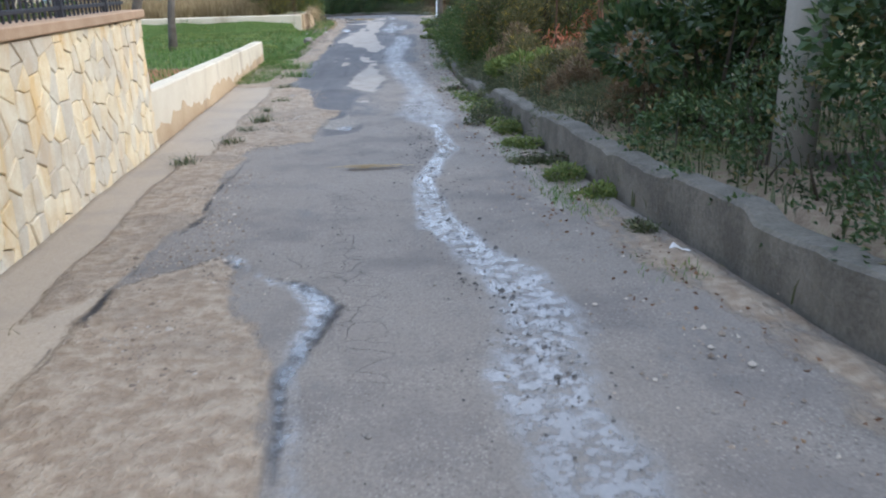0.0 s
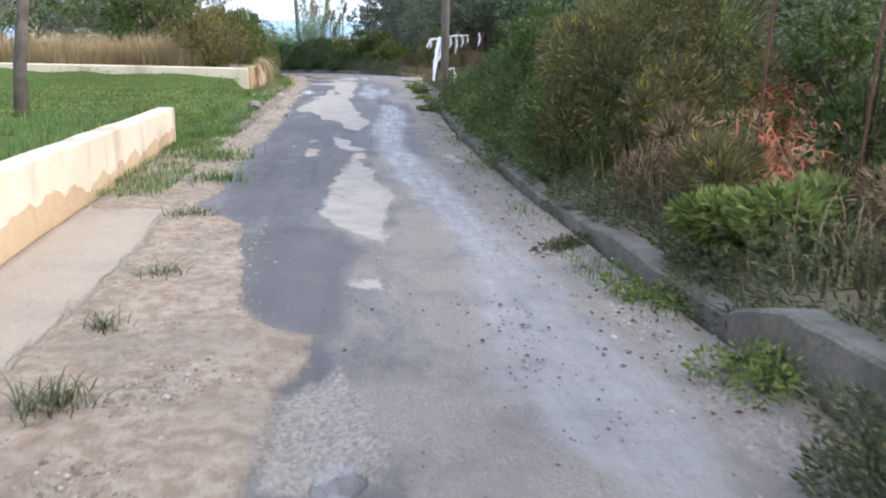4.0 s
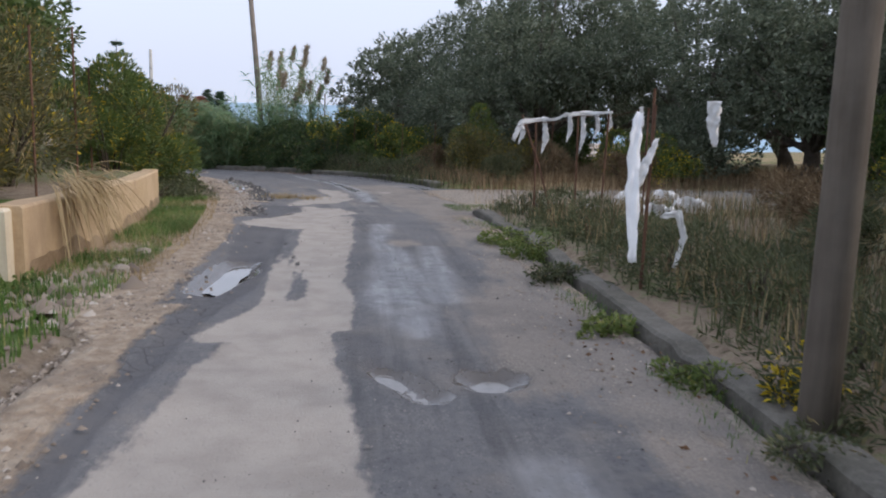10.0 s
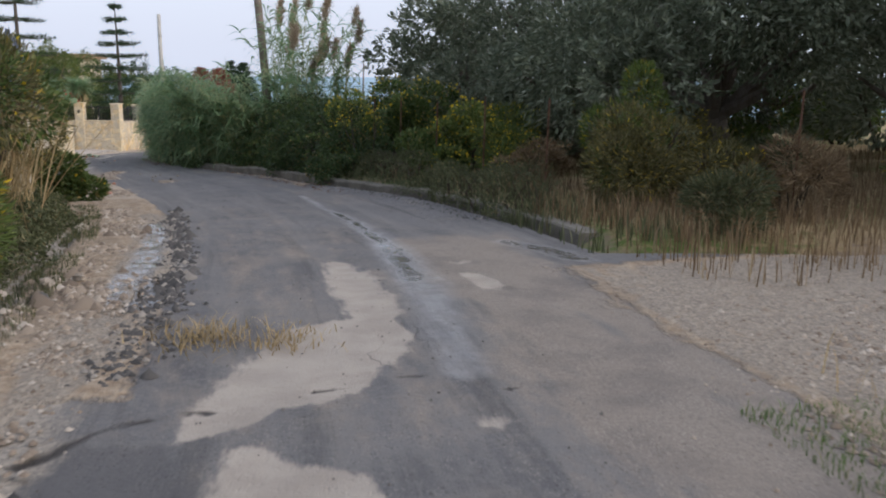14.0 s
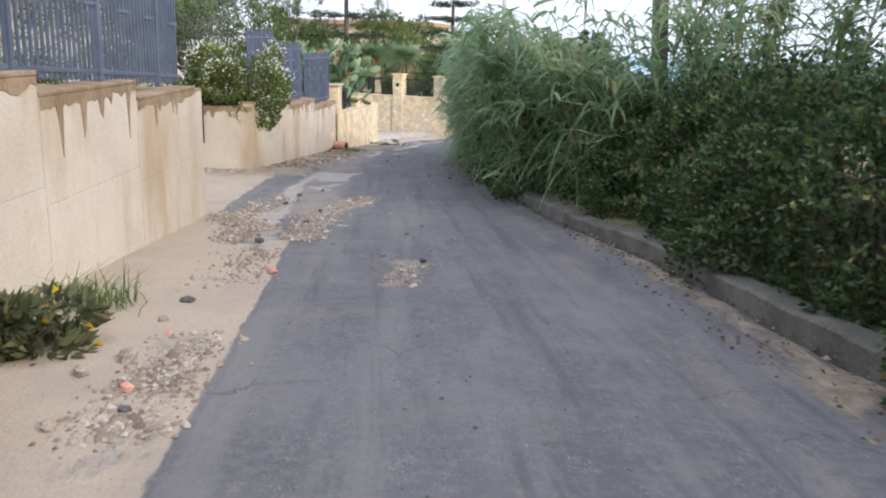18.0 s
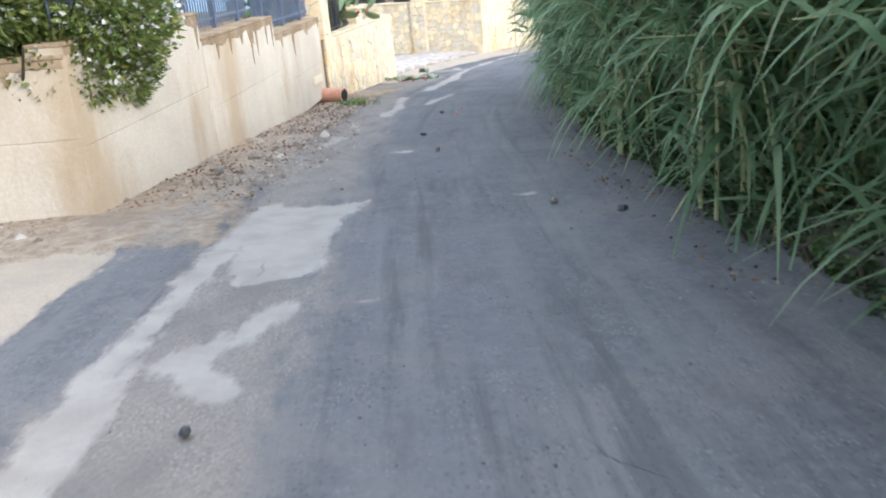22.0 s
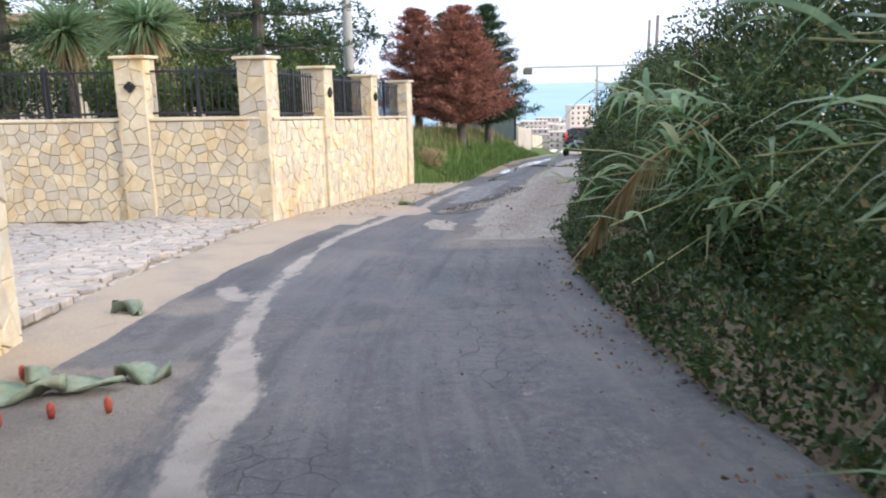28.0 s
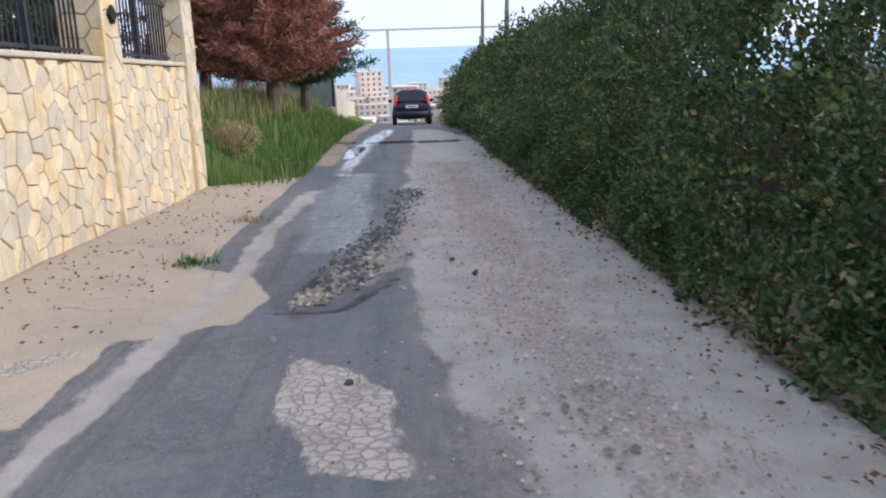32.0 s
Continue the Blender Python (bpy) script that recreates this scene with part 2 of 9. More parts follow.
    m_wet = k.math("MULTIPLY", mask(wet, 0.16, 0.7), k.step(k.noise(11, 6, 0.7), 0.38, 0.52, (0.25, 1.0)))
    m_pool = mask(pool, 0.03, 0.45)
    col = k.mix(k.math("MULTIPLY", m_wet, 0.45), col, (0.1, 0.1, 0.1))
    col = k.mix(m_pool, col, (0.1, 0.085, 0.07))
    rough = k.math("MULTIPLY_ADD", m_wet, -0.75, 0.85)
    rough = k.math("MULTIPLY", rough, k.math("SUBTRACT", 1.0, k.math("MULTIPLY", m_pool, 0.95)))
    rough = k.math("MULTIPLY", rough, k.math("SUBTRACT", 1.0, k.math("MULTIPLY", m_slick, k.math("MULTIPLY", k.step(streak(8.0, 1.0), 0.3, 0.7, (0.3, 0.65)), k.step(k.noise(6, 6, 0.7), 0.35, 0.55, (0.5, 1.0))))))
    h = k.math("ADD", k.math("MULTIPLY", fine, 0.5), k.math("MULTIPLY", grit, 0.25))
    h = k.math("ADD", h, k.math("MULTIPLY", m_rub, k.math("MULTIPLY", edge2, 0.9)))
    h = k.math("ADD", h, k.math("MULTIPLY", m_earth, k.math("MULTIPLY", clump, 9.0)))
    h = k.math("ADD", h, k.math("MULTIPLY", film, k.math("MULTIPLY", k.noise(22, 5, 0.7), 1.4)))
    h = k.math("ADD", h, k.math("MULTIPLY", m_mud, k.step(plate, 0.0, 0.12, (0.0, 1.2))))
    h = k.math("SUBTRACT", h, k.math("MULTIPLY", m_crack, 1.2))
    h = k.math("MULTIPLY", h, k.math("SUBTRACT", 1.0, k.math("MULTIPLY", m_pool, 0.98)))
    h = k.math("MULTIPLY", h, k.math("SUBTRACT", 1.0, k.math("MULTIPLY", m_wet, 0.8)))
    h = k.math("MULTIPLY", h, k.math("SUBTRACT", 1.0, k.math("MULTIPLY", m_slick, 0.85)))
    k.put(k.math("MULTIPLY", m_wet, k.step(streak(9.0, 1.3), 0.35, 0.62, (0.08, 0.6))), k.bsdf.inputs["Coat Weight"])
    k.put(0.06, k.bsdf.inputs["Coat Roughness"])
    k.put(1.6, k.bsdf.inputs["Coat IOR"])
    h = k.math("ADD", h, k.math("MULTIPLY", pits, -0.7))
    return k.done(col, rough, h, 0.011, 0.8, spec=k.math("MULTIPLY_ADD", m_wet, 0.6, k.math("MULTIPLY_ADD", m_slick, 0.4, 0.4)))


def ground_material():
    k = Nodes("ground_earth")
    grass, red, dry, gravel = k.attr("cover")
    n1, n2, n3 = k.noise(1.2, 6), k.noise(9, 6, 0.65), k.noise(45, 5, 0.7)
    e = k.math("SUBTRACT", n2, 0.5)
    m = [k.step(k.math("ADD", v, e), 0.35, 0.65) for v in (grass, red, dry, gravel)]
    col = k.mix(k.step(n2, 0.35, 0.65), (0.2, 0.15, 0.105), (0.3, 0.24, 0.17))
    col = k.mix(m[3], col, k.mix(k.cells(30, "F1", "Color"), (0.36, 0.33, 0.29), (0.2, 0.18, 0.155)))
    col = k.mix(m[2], col, k.mix(n2, (0.36, 0.27, 0.15), (0.24, 0.18, 0.1)))
    col = k.mix(m[1], col, k.mix(n2, (0.34, 0.15, 0.07), (0.25, 0.12, 0.06)))
    col = k.mix(m[0], col, k.mix(n2, (0.06, 0.105, 0.022), (0.12, 0.16, 0.045)))
    return k.done(col, 0.95, k.math("ADD", n2, k.math("MULTIPLY", n3, 0.5)), 0.04, 0.8, spec=0.2)


M = {
    "road": road_material(),
    "ground": ground_material(),
    "plaster": surface("cream_plaster", (0.62, 0.53, 0.38), (0.7, 0.62, 0.47), 1.2, 30, 0.9, 0.006, (0.42, 0.33, 0.22), 1.3),
    "tan_plaster": surface("tan_plaster", (0.46, 0.325, 0.185), (0.57, 0.43, 0.265), 1.2, 30, 0.9, 0.01, (0.31, 0.215, 0.13), 1.3),
    "cast": surface("cast_concrete", (0.5, 0.435, 0.335), (0.63, 0.57, 0.465), 1.1, 35, 0.9, 0.008, (0.41, 0.3, 0.18), 0.9),
    "rust_stain": surface("rusty_run", (0.2, 0.135, 0.075), (0.36, 0.27, 0.17), 3, 30, 0.95, 0.003),
    "stone": surface("cream_limestone", (0.63, 0.505, 0.315), (0.76, 0.67, 0.49), 5, 45, 0.85, 0.016, (0.62, 0.43, 0.21), 2.4, vary=True),
    "grout": surface("sandy_mortar", (0.2, 0.15, 0.095), (0.3, 0.235, 0.16), 3, 60, 0.95, 0.006),
    "coping": surface("brown_coping", (0.36, 0.23, 0.13), (0.45, 0.31, 0.19), 3, 40, 0.8, 0.004),
    "kerb": surface("weathered_concrete", (0.095, 0.088, 0.072), (0.19, 0.175, 0.145), 2.5, 30, 0.95, 0.02, (0.09, 0.085, 0.06), 1.3),
    "pole": surface("grey_concrete_pole", (0.42, 0.41, 0.38), (0.5, 0.49, 0.45), 2, 50, 0.85, 0.003),
    "timber": surface("weathered_timber", (0.16, 0.135, 0.11), (0.25, 0.215, 0.18), 3, 30, 0.9, 0.006, stretch=(1, 1, 0.06)),
    "iron": surface("black_iron", (0.03, 0.03, 0.035), (0.05, 0.05, 0.055), 5, 60, 0.55, 0.001, metal=0.3),
    "blue_iron": surface("blue_grey_paint", (0.08, 0.1, 0.145), (0.12, 0.145, 0.2), 4, 60, 0.5, 0.001),
    "rust": surface("rusty_steel", (0.09, 0.045, 0.03), (0.16, 0.085, 0.05), 6, 60, 0.9, 0.002),
    "plastic": surface("torn_white_plastic", (0.78, 0.78, 0.76), (0.86, 0.86, 0.85), 4, 40, 0.6, 0.003),
    "orange": surface("orange_netting", (0.38, 0.11, 0.05), (0.5, 0.17, 0.08), 8, 60, 0.7, 0.003),
    "terracotta": surface("terracotta", (0.47, 0.23, 0.16), (0.58, 0.32, 0.23), 6, 50, 0.8, 0.003),
    "pebble": surface("field_stones", (0.2, 0.17, 0.135), (0.38, 0.33, 0.27), 9, 60, 0.9, 0.006, vary=True),
    "tar": surface("broken_asphalt", (0.06, 0.058, 0.058), (0.12, 0.115, 0.11), 9, 60, 0.9, 0.01, vary=True),
    "cobble": surface("pale_cobbles", (0.36, 0.31, 0.255), (0.52, 0.465, 0.4), 6, 50, 0.85, 0.008, vary=True),
    "bark": surface("olive_bark", (0.085, 0.07, 0.055), (0.17, 0.145, 0.12), 4, 30, 0.95, 0.02, stretch=(1, 1, 0.2)),
    # colours real stems, and the sheet that stands in for shade inside hedges
    "twig": surface("twigs_and_hedge_shade", (0.045, 0.035, 0.025), (0.08, 0.065, 0.045), 6, 40, 0.95, 0.01),
    "leaf": leaf_mat("hedge_leaf", (0.05, 0.09, 0.026), (0.16, 0.22, 0.06), (0.34, 0.27, 0.1), 0.35),
    "ivy": leaf_mat("ivy_leaf", (0.028, 0.06, 0.022), (0.095, 0.145, 0.045), (0.26, 0.2, 0.08), 0.2, 0.4),
    "olive": leaf_mat("olive_leaf", (0.095, 0.125, 0.078), (0.235, 0.265, 0.175), (0.36, 0.39, 0.3), 0.3),
    "broom": leaf_mat("broom_green", (0.07, 0.115, 0.025), (0.16, 0.21, 0.055), (0.55, 0.42, 0.03)),
    "dull_broom": leaf_mat("dull_broom", (0.09, 0.09, 0.032), (0.21, 0.19, 0.075), (0.5, 0.37, 0.06)),
    "flower": leaf_mat("yellow_flower", (0.6, 0.42, 0.02), (0.8, 0.62, 0.04)),
    "white_flower": leaf_mat("white_flower", (0.75, 0.73, 0.68), (0.85, 0.84, 0.8)),
    "cane": leaf_mat("cane_leaf", (0.15, 0.27, 0.125), (0.4, 0.52, 0.29), (0.52, 0.52, 0.3), 0.6, 0.4),
    "cane_stem": surface("cane_stem", (0.3, 0.33, 0.14), (0.45, 0.43, 0.22), 4, 30, 0.6, 0.002),
    "plume": leaf_mat("reed_plume", (0.4, 0.32, 0.22), (0.55, 0.46, 0.34)),
    "straw": leaf_mat("dry_straw", (0.32, 0.23, 0.11), (0.52, 0.41, 0.23), None, 0.3, 0.7),
    "grass": leaf_mat("green_grass", (0.06, 0.13, 0.025), (0.17, 0.27, 0.06), (0.38, 0.34, 0.13)),
    "weed": leaf_mat("verge_weed", (0.065, 0.085, 0.038), (0.155, 0.165, 0.078), (0.3, 0.25, 0.13)),
    "pine": leaf_mat("pine_green", (0.025, 0.06, 0.025), (0.06, 0.11, 0.045)),
    "dead_pine": leaf_mat("dead_conifer", (0.28, 0.11, 0.075), (0.44, 0.2, 0.13), None, 0.2, 0.8),
    "cactus": surface("cactus_green", (0.12, 0.2, 0.1), (0.19, 0.28, 0.15), 3, 30, 0.6, 0.004, (0.3, 0.32, 0.14), 2.0),
    "fruit": surface("cactus_fruit", (0.35, 0.05, 0.04), (0.5, 0.12, 0.06), 6, 40, 0.5, 0.002),
    "sea": surface("sea_water", (0.16, 0.32, 0.42), (0.22, 0.4, 0.5), 0.002, 0.02, 0.35, 0.2),
    "town": surface("town_plaster", (0.55, 0.47, 0.4), (0.68, 0.6, 0.52), 0.05, 0.4, 0.9, 0.02, vary=True),
    "puddle": surface("muddy_water", (0.13, 0.115, 0.095), (0.19, 0.17, 0.145), 3, 20, 0.03, 0.0001),
    "bright_leaf": leaf_mat("bright_leaf", (0.1, 0.15, 0.035), (0.25, 0.3, 0.08), (0.36, 0.34, 0.1), 0.35),
    "dry_brush": leaf_mat("dry_brush", (0.13, 0.085, 0.045), (0.32, 0.23, 0.13), (0.45, 0.36, 0.22), 0.2, 0.8),
    "limp": surface("wilted_pad", (0.17, 0.23, 0.15), (0.3, 0.34, 0.25), 5, 30, 0.7, 0.004, (0.3, 0.27, 0.17), 3.0),
    "litter": leaf_mat("dead_leaf", (0.1, 0.05, 0.03), (0.26, 0.15, 0.08), (0.4, 0.3, 0.18), 0.1, 0.9),
    "window": surface("dark_window", (0.06, 0.065, 0.07), (0.1, 0.1, 0.11), 1, 5, 0.3, 0.002),
    "paint": surface("dark_blue_car_paint", (0.012, 0.014, 0.03), (0.018, 0.02, 0.042), 2, 40, 0.22, 0.0002),
    "glass": surface("dark_car_glass", (0.015, 0.018, 0.02), (0.02, 0.024, 0.026), 2, 40, 0.06, 0.0001),
    "rubber": surface("black_rubber", (0.015, 0.015, 0.015), (0.025, 0.025, 0.025), 9, 60, 0.85, 0.003),
    "steel": surface("wheel_alloy", (0.3, 0.3, 0.31), (0.4, 0.4, 0.41), 9, 60, 0.4, 0.001, metal=0.8),
    "grey_sheet": surface("grey_green_sheet", (0.12, 0.16, 0.14), (0.17, 0.21, 0.19), 2, 40, 0.7, 0.002),
}


def lamp_mat(name, colour, strength):
    k = Nodes(name)
    k.put((*colour, 1), k.bsdf.inputs["Base Color"])
    k.put((*colour, 1), k.bsdf.inputs["Emission Color"])
    k.put(strength, k.bsdf.inputs["Emission Strength"])
    return k.mat


M["puddle"].node_tree.nodes["Principled BSDF"].inputs["Coat Weight"].default_value = 0.25
M["puddle"].node_tree.nodes["Principled BSDF"].inputs["Coat IOR"].default_value = 1.6
M["tail"] = lamp_mat("red_tail_light", (0.5, 0.03, 0.025), 0.25)

# ---- building blocks ----
RNG = np.random.default_rng(7)


def mesh_of(name, verts, faces, mat=None, smooth=False):
    me = bpy.data.meshes.new(name)
    verts = np.asarray(verts, np.float32).reshape(-1, 3)
    if isinstance(faces, np.ndarray) and faces.ndim == 2:
        n, k = faces.shape
        me.vertices.add(len(verts))
        me.vertices.foreach_set("co", verts.ravel())
        me.loops.add(n * k)
        me.loops.foreach_set("vertex_index", faces.astype(np.int32).ravel())
        me.polygons.add(n)
        me.polygons.foreach_set("loop_start", np.arange(0, n * k, k, dtype=np.int32))
        me.polygons.foreach_set("loop_total", np.full(n, k, np.int32))
        me.update(calc_edges=True)
    else:
        me.from_pydata(verts.tolist(), [], [list(f) for f in faces])
    if mat:
        me.materials.append(M[mat])
    if smooth:
        me.polygons.foreach_set("use_smooth", np.ones(len(me.polygons), bool))
    return me


def thing(name, at, turn, label, category, group=""):
    """The Empty at a thing's base, which carries its tags."""
    ob = new(name)
    ob.empty_display_size = 0.2
    ob.matrix_basis = pose(*at, 0, 0, turn)
    return tagged(ob, label, category, group)


def part(name, me, parent, label="", m=None, kind=""):
    ob = new(name, me)
    ob.parent = parent
    if m is not None:
        ob.matrix_basis = m
    return tagged(ob, label, kind=kind)


def single(name, me, label, category, group="", kind="", at=(0, 0, 0), turn=0):
    ob = new(name, me)
    ob.matrix_basis = pose(*at, 0, 0, turn)
    return tagged(ob, label, category, group, kind)


def box(sx, sy, sz, at=(0, 0, 0), bevel=0.01):
    """Vertices and faces of a chamfered box whose middle is at."""
    hx, hy, hz = sx / 2, sy / 2, sz / 2
    b = min(bevel, hx * 0.4, hy * 0.4, hz * 0.4)
    v, f = [], []
    for z, k in ((-hz, b), (-hz + b, 0), (hz - b, 0), (hz, b)):
        x, y = hx - k, hy - k
        v += [(-x, -y, z), (x, -y, z), (x, y, z), (-x, y, z)]
    for r in range(3):
        for i in range(4):
            j = (i + 1) % 4
            f.append((r * 4 + i, r * 4 + j, r * 4 + 4 + j, r * 4 + 4 + i))
    f += [(3, 2, 1, 0), (12, 13, 14, 15)]
    return np.array(v) + np.array(at), f


def join(*pieces):
    v, f, n = [], [], 0
    for pv, pf in pieces:
        v.append(np.asarray(pv, float).reshape(-1, 3))
        f += [tuple(int(i) + n for i in q) for q in pf]
        n += len(v[-1])
    return np.concatenate(v), f


def tube(points, radii, sides=8):
    """A round bar along points, with a radius for each."""
    p = np.asarray(points, float)
    r = np.broadcast_to(np.asarray(radii, float), (len(p),))
    t = np.gradient(p, axis=0)
    t /= np.linalg.norm(t, axis=1)[:, None] + 1e-9
    ref = np.array([1.0, 0.13, 0.07]) if abs(t[0][2]) > 0.7 else np.array([0.0, 0.1, 1.0])
    u = np.cross(t, ref)
    u /= np.linalg.norm(u, axis=1)[:, None] + 1e-9
    w = np.cross(t, u)
    a = np.linspace(0, 2 * math.pi, sides, endpoint=False)
    v = (p[:, None] + r[:, None, None] * (u[:, None] * np.cos(a)[None, :, None] + w[:, None] * np.sin(a)[None, :, None])).reshape(-1, 3)
    f = []
    for i in range(len(p) - 1):
        for j in range(sides):
            k = (j + 1) % sides
            f.append((i * sides + j, i * sides + k, (i + 1) * sides + k, (i + 1) * sides + j))
    f += [tuple(range(sides))[::-1], tuple(range((len(p) - 1) * sides, len(p) * sides))]
    return v, f


def leaves(points, axes, length, width, fold=0.25, rng=RNG):
    """One folded, pointed leaf (a bent four-corner face pair) at each point along its axis."""
    p, a = np.asarray(points, float), np.asarray(axes, float)
    n = len(p)
    a = a / (np.linalg.norm(a, axis=1)[:, None] + 1e-9)
    side = np.cross(a, rng.normal(size=(n, 3)))
    side /= np.linalg.norm(side, axis=1)[:, None] + 1e-9
    up = np.cross(side, a)
    L = np.broadcast_to(np.asarray(length, float), (n,))[:, None] * rng.uniform(0.65, 1.25, (n, 1))
    W = np.broadcast_to(np.asarray(width, float), (n,))[:, None] * rng.uniform(0.7, 1.2, (n, 1))
    v = np.empty((n, 4, 3))
    v[:, 0] = p
    v[:, 1] = p + a * L * 0.45 + side * W * 0.5 + up * W * fold
    v[:, 2] = p + a * L - up * L * 0.12
    v[:, 3] = p + a * L * 0.45 - side * W * 0.5 + up * W * fold
    q = np.arange(n * 4).reshape(n, 4)
    tri = np.concatenate([q[:, [0, 1, 2]], q[:, [0, 2, 3]]])
    return v.reshape(-1, 3), tri


def blades(points, height, width, lean=0.35, rng=RNG, drift=(0, 0)):
    """Grass blades: three-step tapering strips that bend over."""
    p = np.asarray(points, float)
    n = len(p)
    h = np.broadcast_to(np.asarray(height, float), (n,)) * rng.uniform(0.5, 1.3, n)
    ang = rng.uniform(0, 2 * math.pi, n)
    bend = rng.uniform(0.1, 1.0, n) * lean * h
    d = np.stack([np.cos(ang), np.sin(ang)], 1)
    side = np.stack([-d[:, 1], d[:, 0], np.zeros(n)], 1) * (np.broadcast_to(np.asarray(width, float), (n,))[:, None] * 0.5)
    off = lambda k: np.column_stack([d * (bend * k * k)[:, None] + np.array(drift) * (h * k * k)[:, None], h * (k - 0.15 * k * k)])
    v = np.empty((n, 5, 3))
    v[:, 0], v[:, 1] = p - side, p + side
    m = p + off(0.55)
    v[:, 2], v[:, 3] = m - side * 0.75, m + side * 0.75
    v[:, 4] = p + off(1.0)
    q = np.arange(n * 5).reshape(n, 5)
    tri = np.concatenate([q[:, [0, 1, 3]], q[:, [0, 3, 2]], q[:, [2, 3, 4]]])
    return v.reshape(-1, 3), tri


def smooth01(x):
    x = np.clip(x, 0, 1)
    return x * x * (3 - 2 * x)


def wavy(x, y, scale=1.0, seed=0.0):
    """Cheap smooth noise for arrays, about -1 to 1."""
    x, y = x * scale + seed, y * scale - seed * 1.7
    return (np.sin(1.3 * x + 2.1 * np.sin(0.7 * y + seed)) + np.sin(1.7 * y - 1.9 * np.sin(0.9 * x)) + np.sin(2.9 * x + 2.3 * y + seed) * 0.6 + np.sin(5.3 * x - 4.1 * y) * 0.35) / 2.95


# ---- the lie of the land: the lane's line, by points about every six metres ----
LANE = np.array([(1.94, -13.86, 1.17), (0.97, -6.93, 0.62), (0.0, 0.0, 0.08), (-0.88, 6.94, -0.41), (-1.44, 13.92, -0.74), (-1.78, 20.91, -0.97), (-1.91, 27.91, -1.07), (-2.16, 34.9, -1.27), (-3.17, 40.8, -1.5), (-4.53, 45.6, -1.77), (-6.53, 50.18, -2.08), (-8.68, 54.7, -2.42), (-10.79, 59.23, -2.78), (-12.7, 63.84, -3.15), (-14.18, 68.62, -3.54), (-15.06, 73.54, -3.93), (-15.16, 78.52, -4.28), (-14.64, 83.5, -4.58), (-14.11, 88.47, -4.86), (-13.59, 93.44, -5.1), (-12.86, 100.4, -5.5), (-12.13, 107.37, -6.05), (-11.08, 117.31, -6.85), (-8.99, 137.2, -8.5)])
KNOTS = np.array([-14, -7, 0, 7, 14, 21, 28, 35, 41, 46, 51, 56, 61, 66, 71, 76, 81, 86, 91, 96, 103, 110, 120, 140], float)


def spline(s):
    """The lane's place at s metres along it (Catmull-Rom)."""
    s = np.clip(np.asarray(s, float), KNOTS[0], KNOTS[-1] - 1e-6)
    i = np.clip(np.searchsorted(KNOTS, s, "right") - 1, 0, len(KNOTS) - 2)
    h = KNOTS[i + 1] - KNOTS[i]
    t = ((s - KNOTS[i]) / h)[..., None]
    tang = np.gradient(LANE, KNOTS, axis=0)
    a, b, ta, tb = LANE[i], LANE[i + 1], tang[i] * h[..., None], tang[i + 1] * h[..., None]
    return (2 * t**3 - 3 * t**2 + 1) * a + (t**3 - 2 * t**2 + t) * ta + (-2 * t**3 + 3 * t**2) * b + (t**3 - t**2) * tb


FINE_S = np.arange(-14, 140, 0.25)
FINE_P = spline(FINE_S)
FINE_T = np.gradient(FINE_P[:, :2], axis=0)
FINE_T /= np.linalg.norm(FINE_T, axis=1)[:, None]


def place(s, d, up=0.0):
    """World place at s metres along the lane and d metres to its right, up above the lane's level."""
    s, d = np.broadcast_arrays(np.asarray(s, float), np.asarray(d, float))
    p = np.stack([np.interp(s, FINE_S, FINE_P[:, k]) for k in range(3)], -1)
    tx, ty = np.interp(s, FINE_S, FINE_T[:, 0]), np.interp(s, FINE_S, FINE_T[:, 1])
    return np.stack([p[..., 0] + ty * d, p[..., 1] - tx * d, p[..., 2] + up], -1)


def along(x, y):
    """s, d and the lane's level for world places."""
    x, y = np.asarray(x, float).ravel(), np.asarray(y, float).ravel()
    S, D, Z = np.empty(len(x)), np.empty(len(x)), np.empty(len(x))
    for i in range(0, len(x), 20000):
        a, b = x[i:i + 20000], y[i:i + 20000]
        j = np.argmin((a[:, None] - FINE_P[None, :, 0])**2 + (b[:, None] - FINE_P[None, :, 1])**2, axis=1)
        rx, ry = a - FINE_P[j, 0], b - FINE_P[j, 1]
        k = rx * FINE_T[j, 0] + ry * FINE_T[j, 1]
        side = rx * FINE_T[j, 1] - ry * FINE_T[j, 0]
        inside = (j > 0) & (j < len(FINE_S) - 1)
        S[i:i + 20000] = FINE_S[j] + np.where(inside, np.clip(k, -0.25, 0.25), 0)
        D[i:i + 20000] = np.where(inside, side, np.sign(side) * np.hypot(rx, ry))
        Z[i:i + 20000] = np.interp(S[i:i + 20000], FINE_S, FINE_P[:, 2])
    return S, D, Z


def heading(s):
    """Degrees by which the lane's own way is turned from +y at s."""
    return math.degrees(math.atan2(-np.interp(s, FINE_S, FINE_T[:, 0]), np.interp(s, FINE_S, FINE_T[:, 1])))


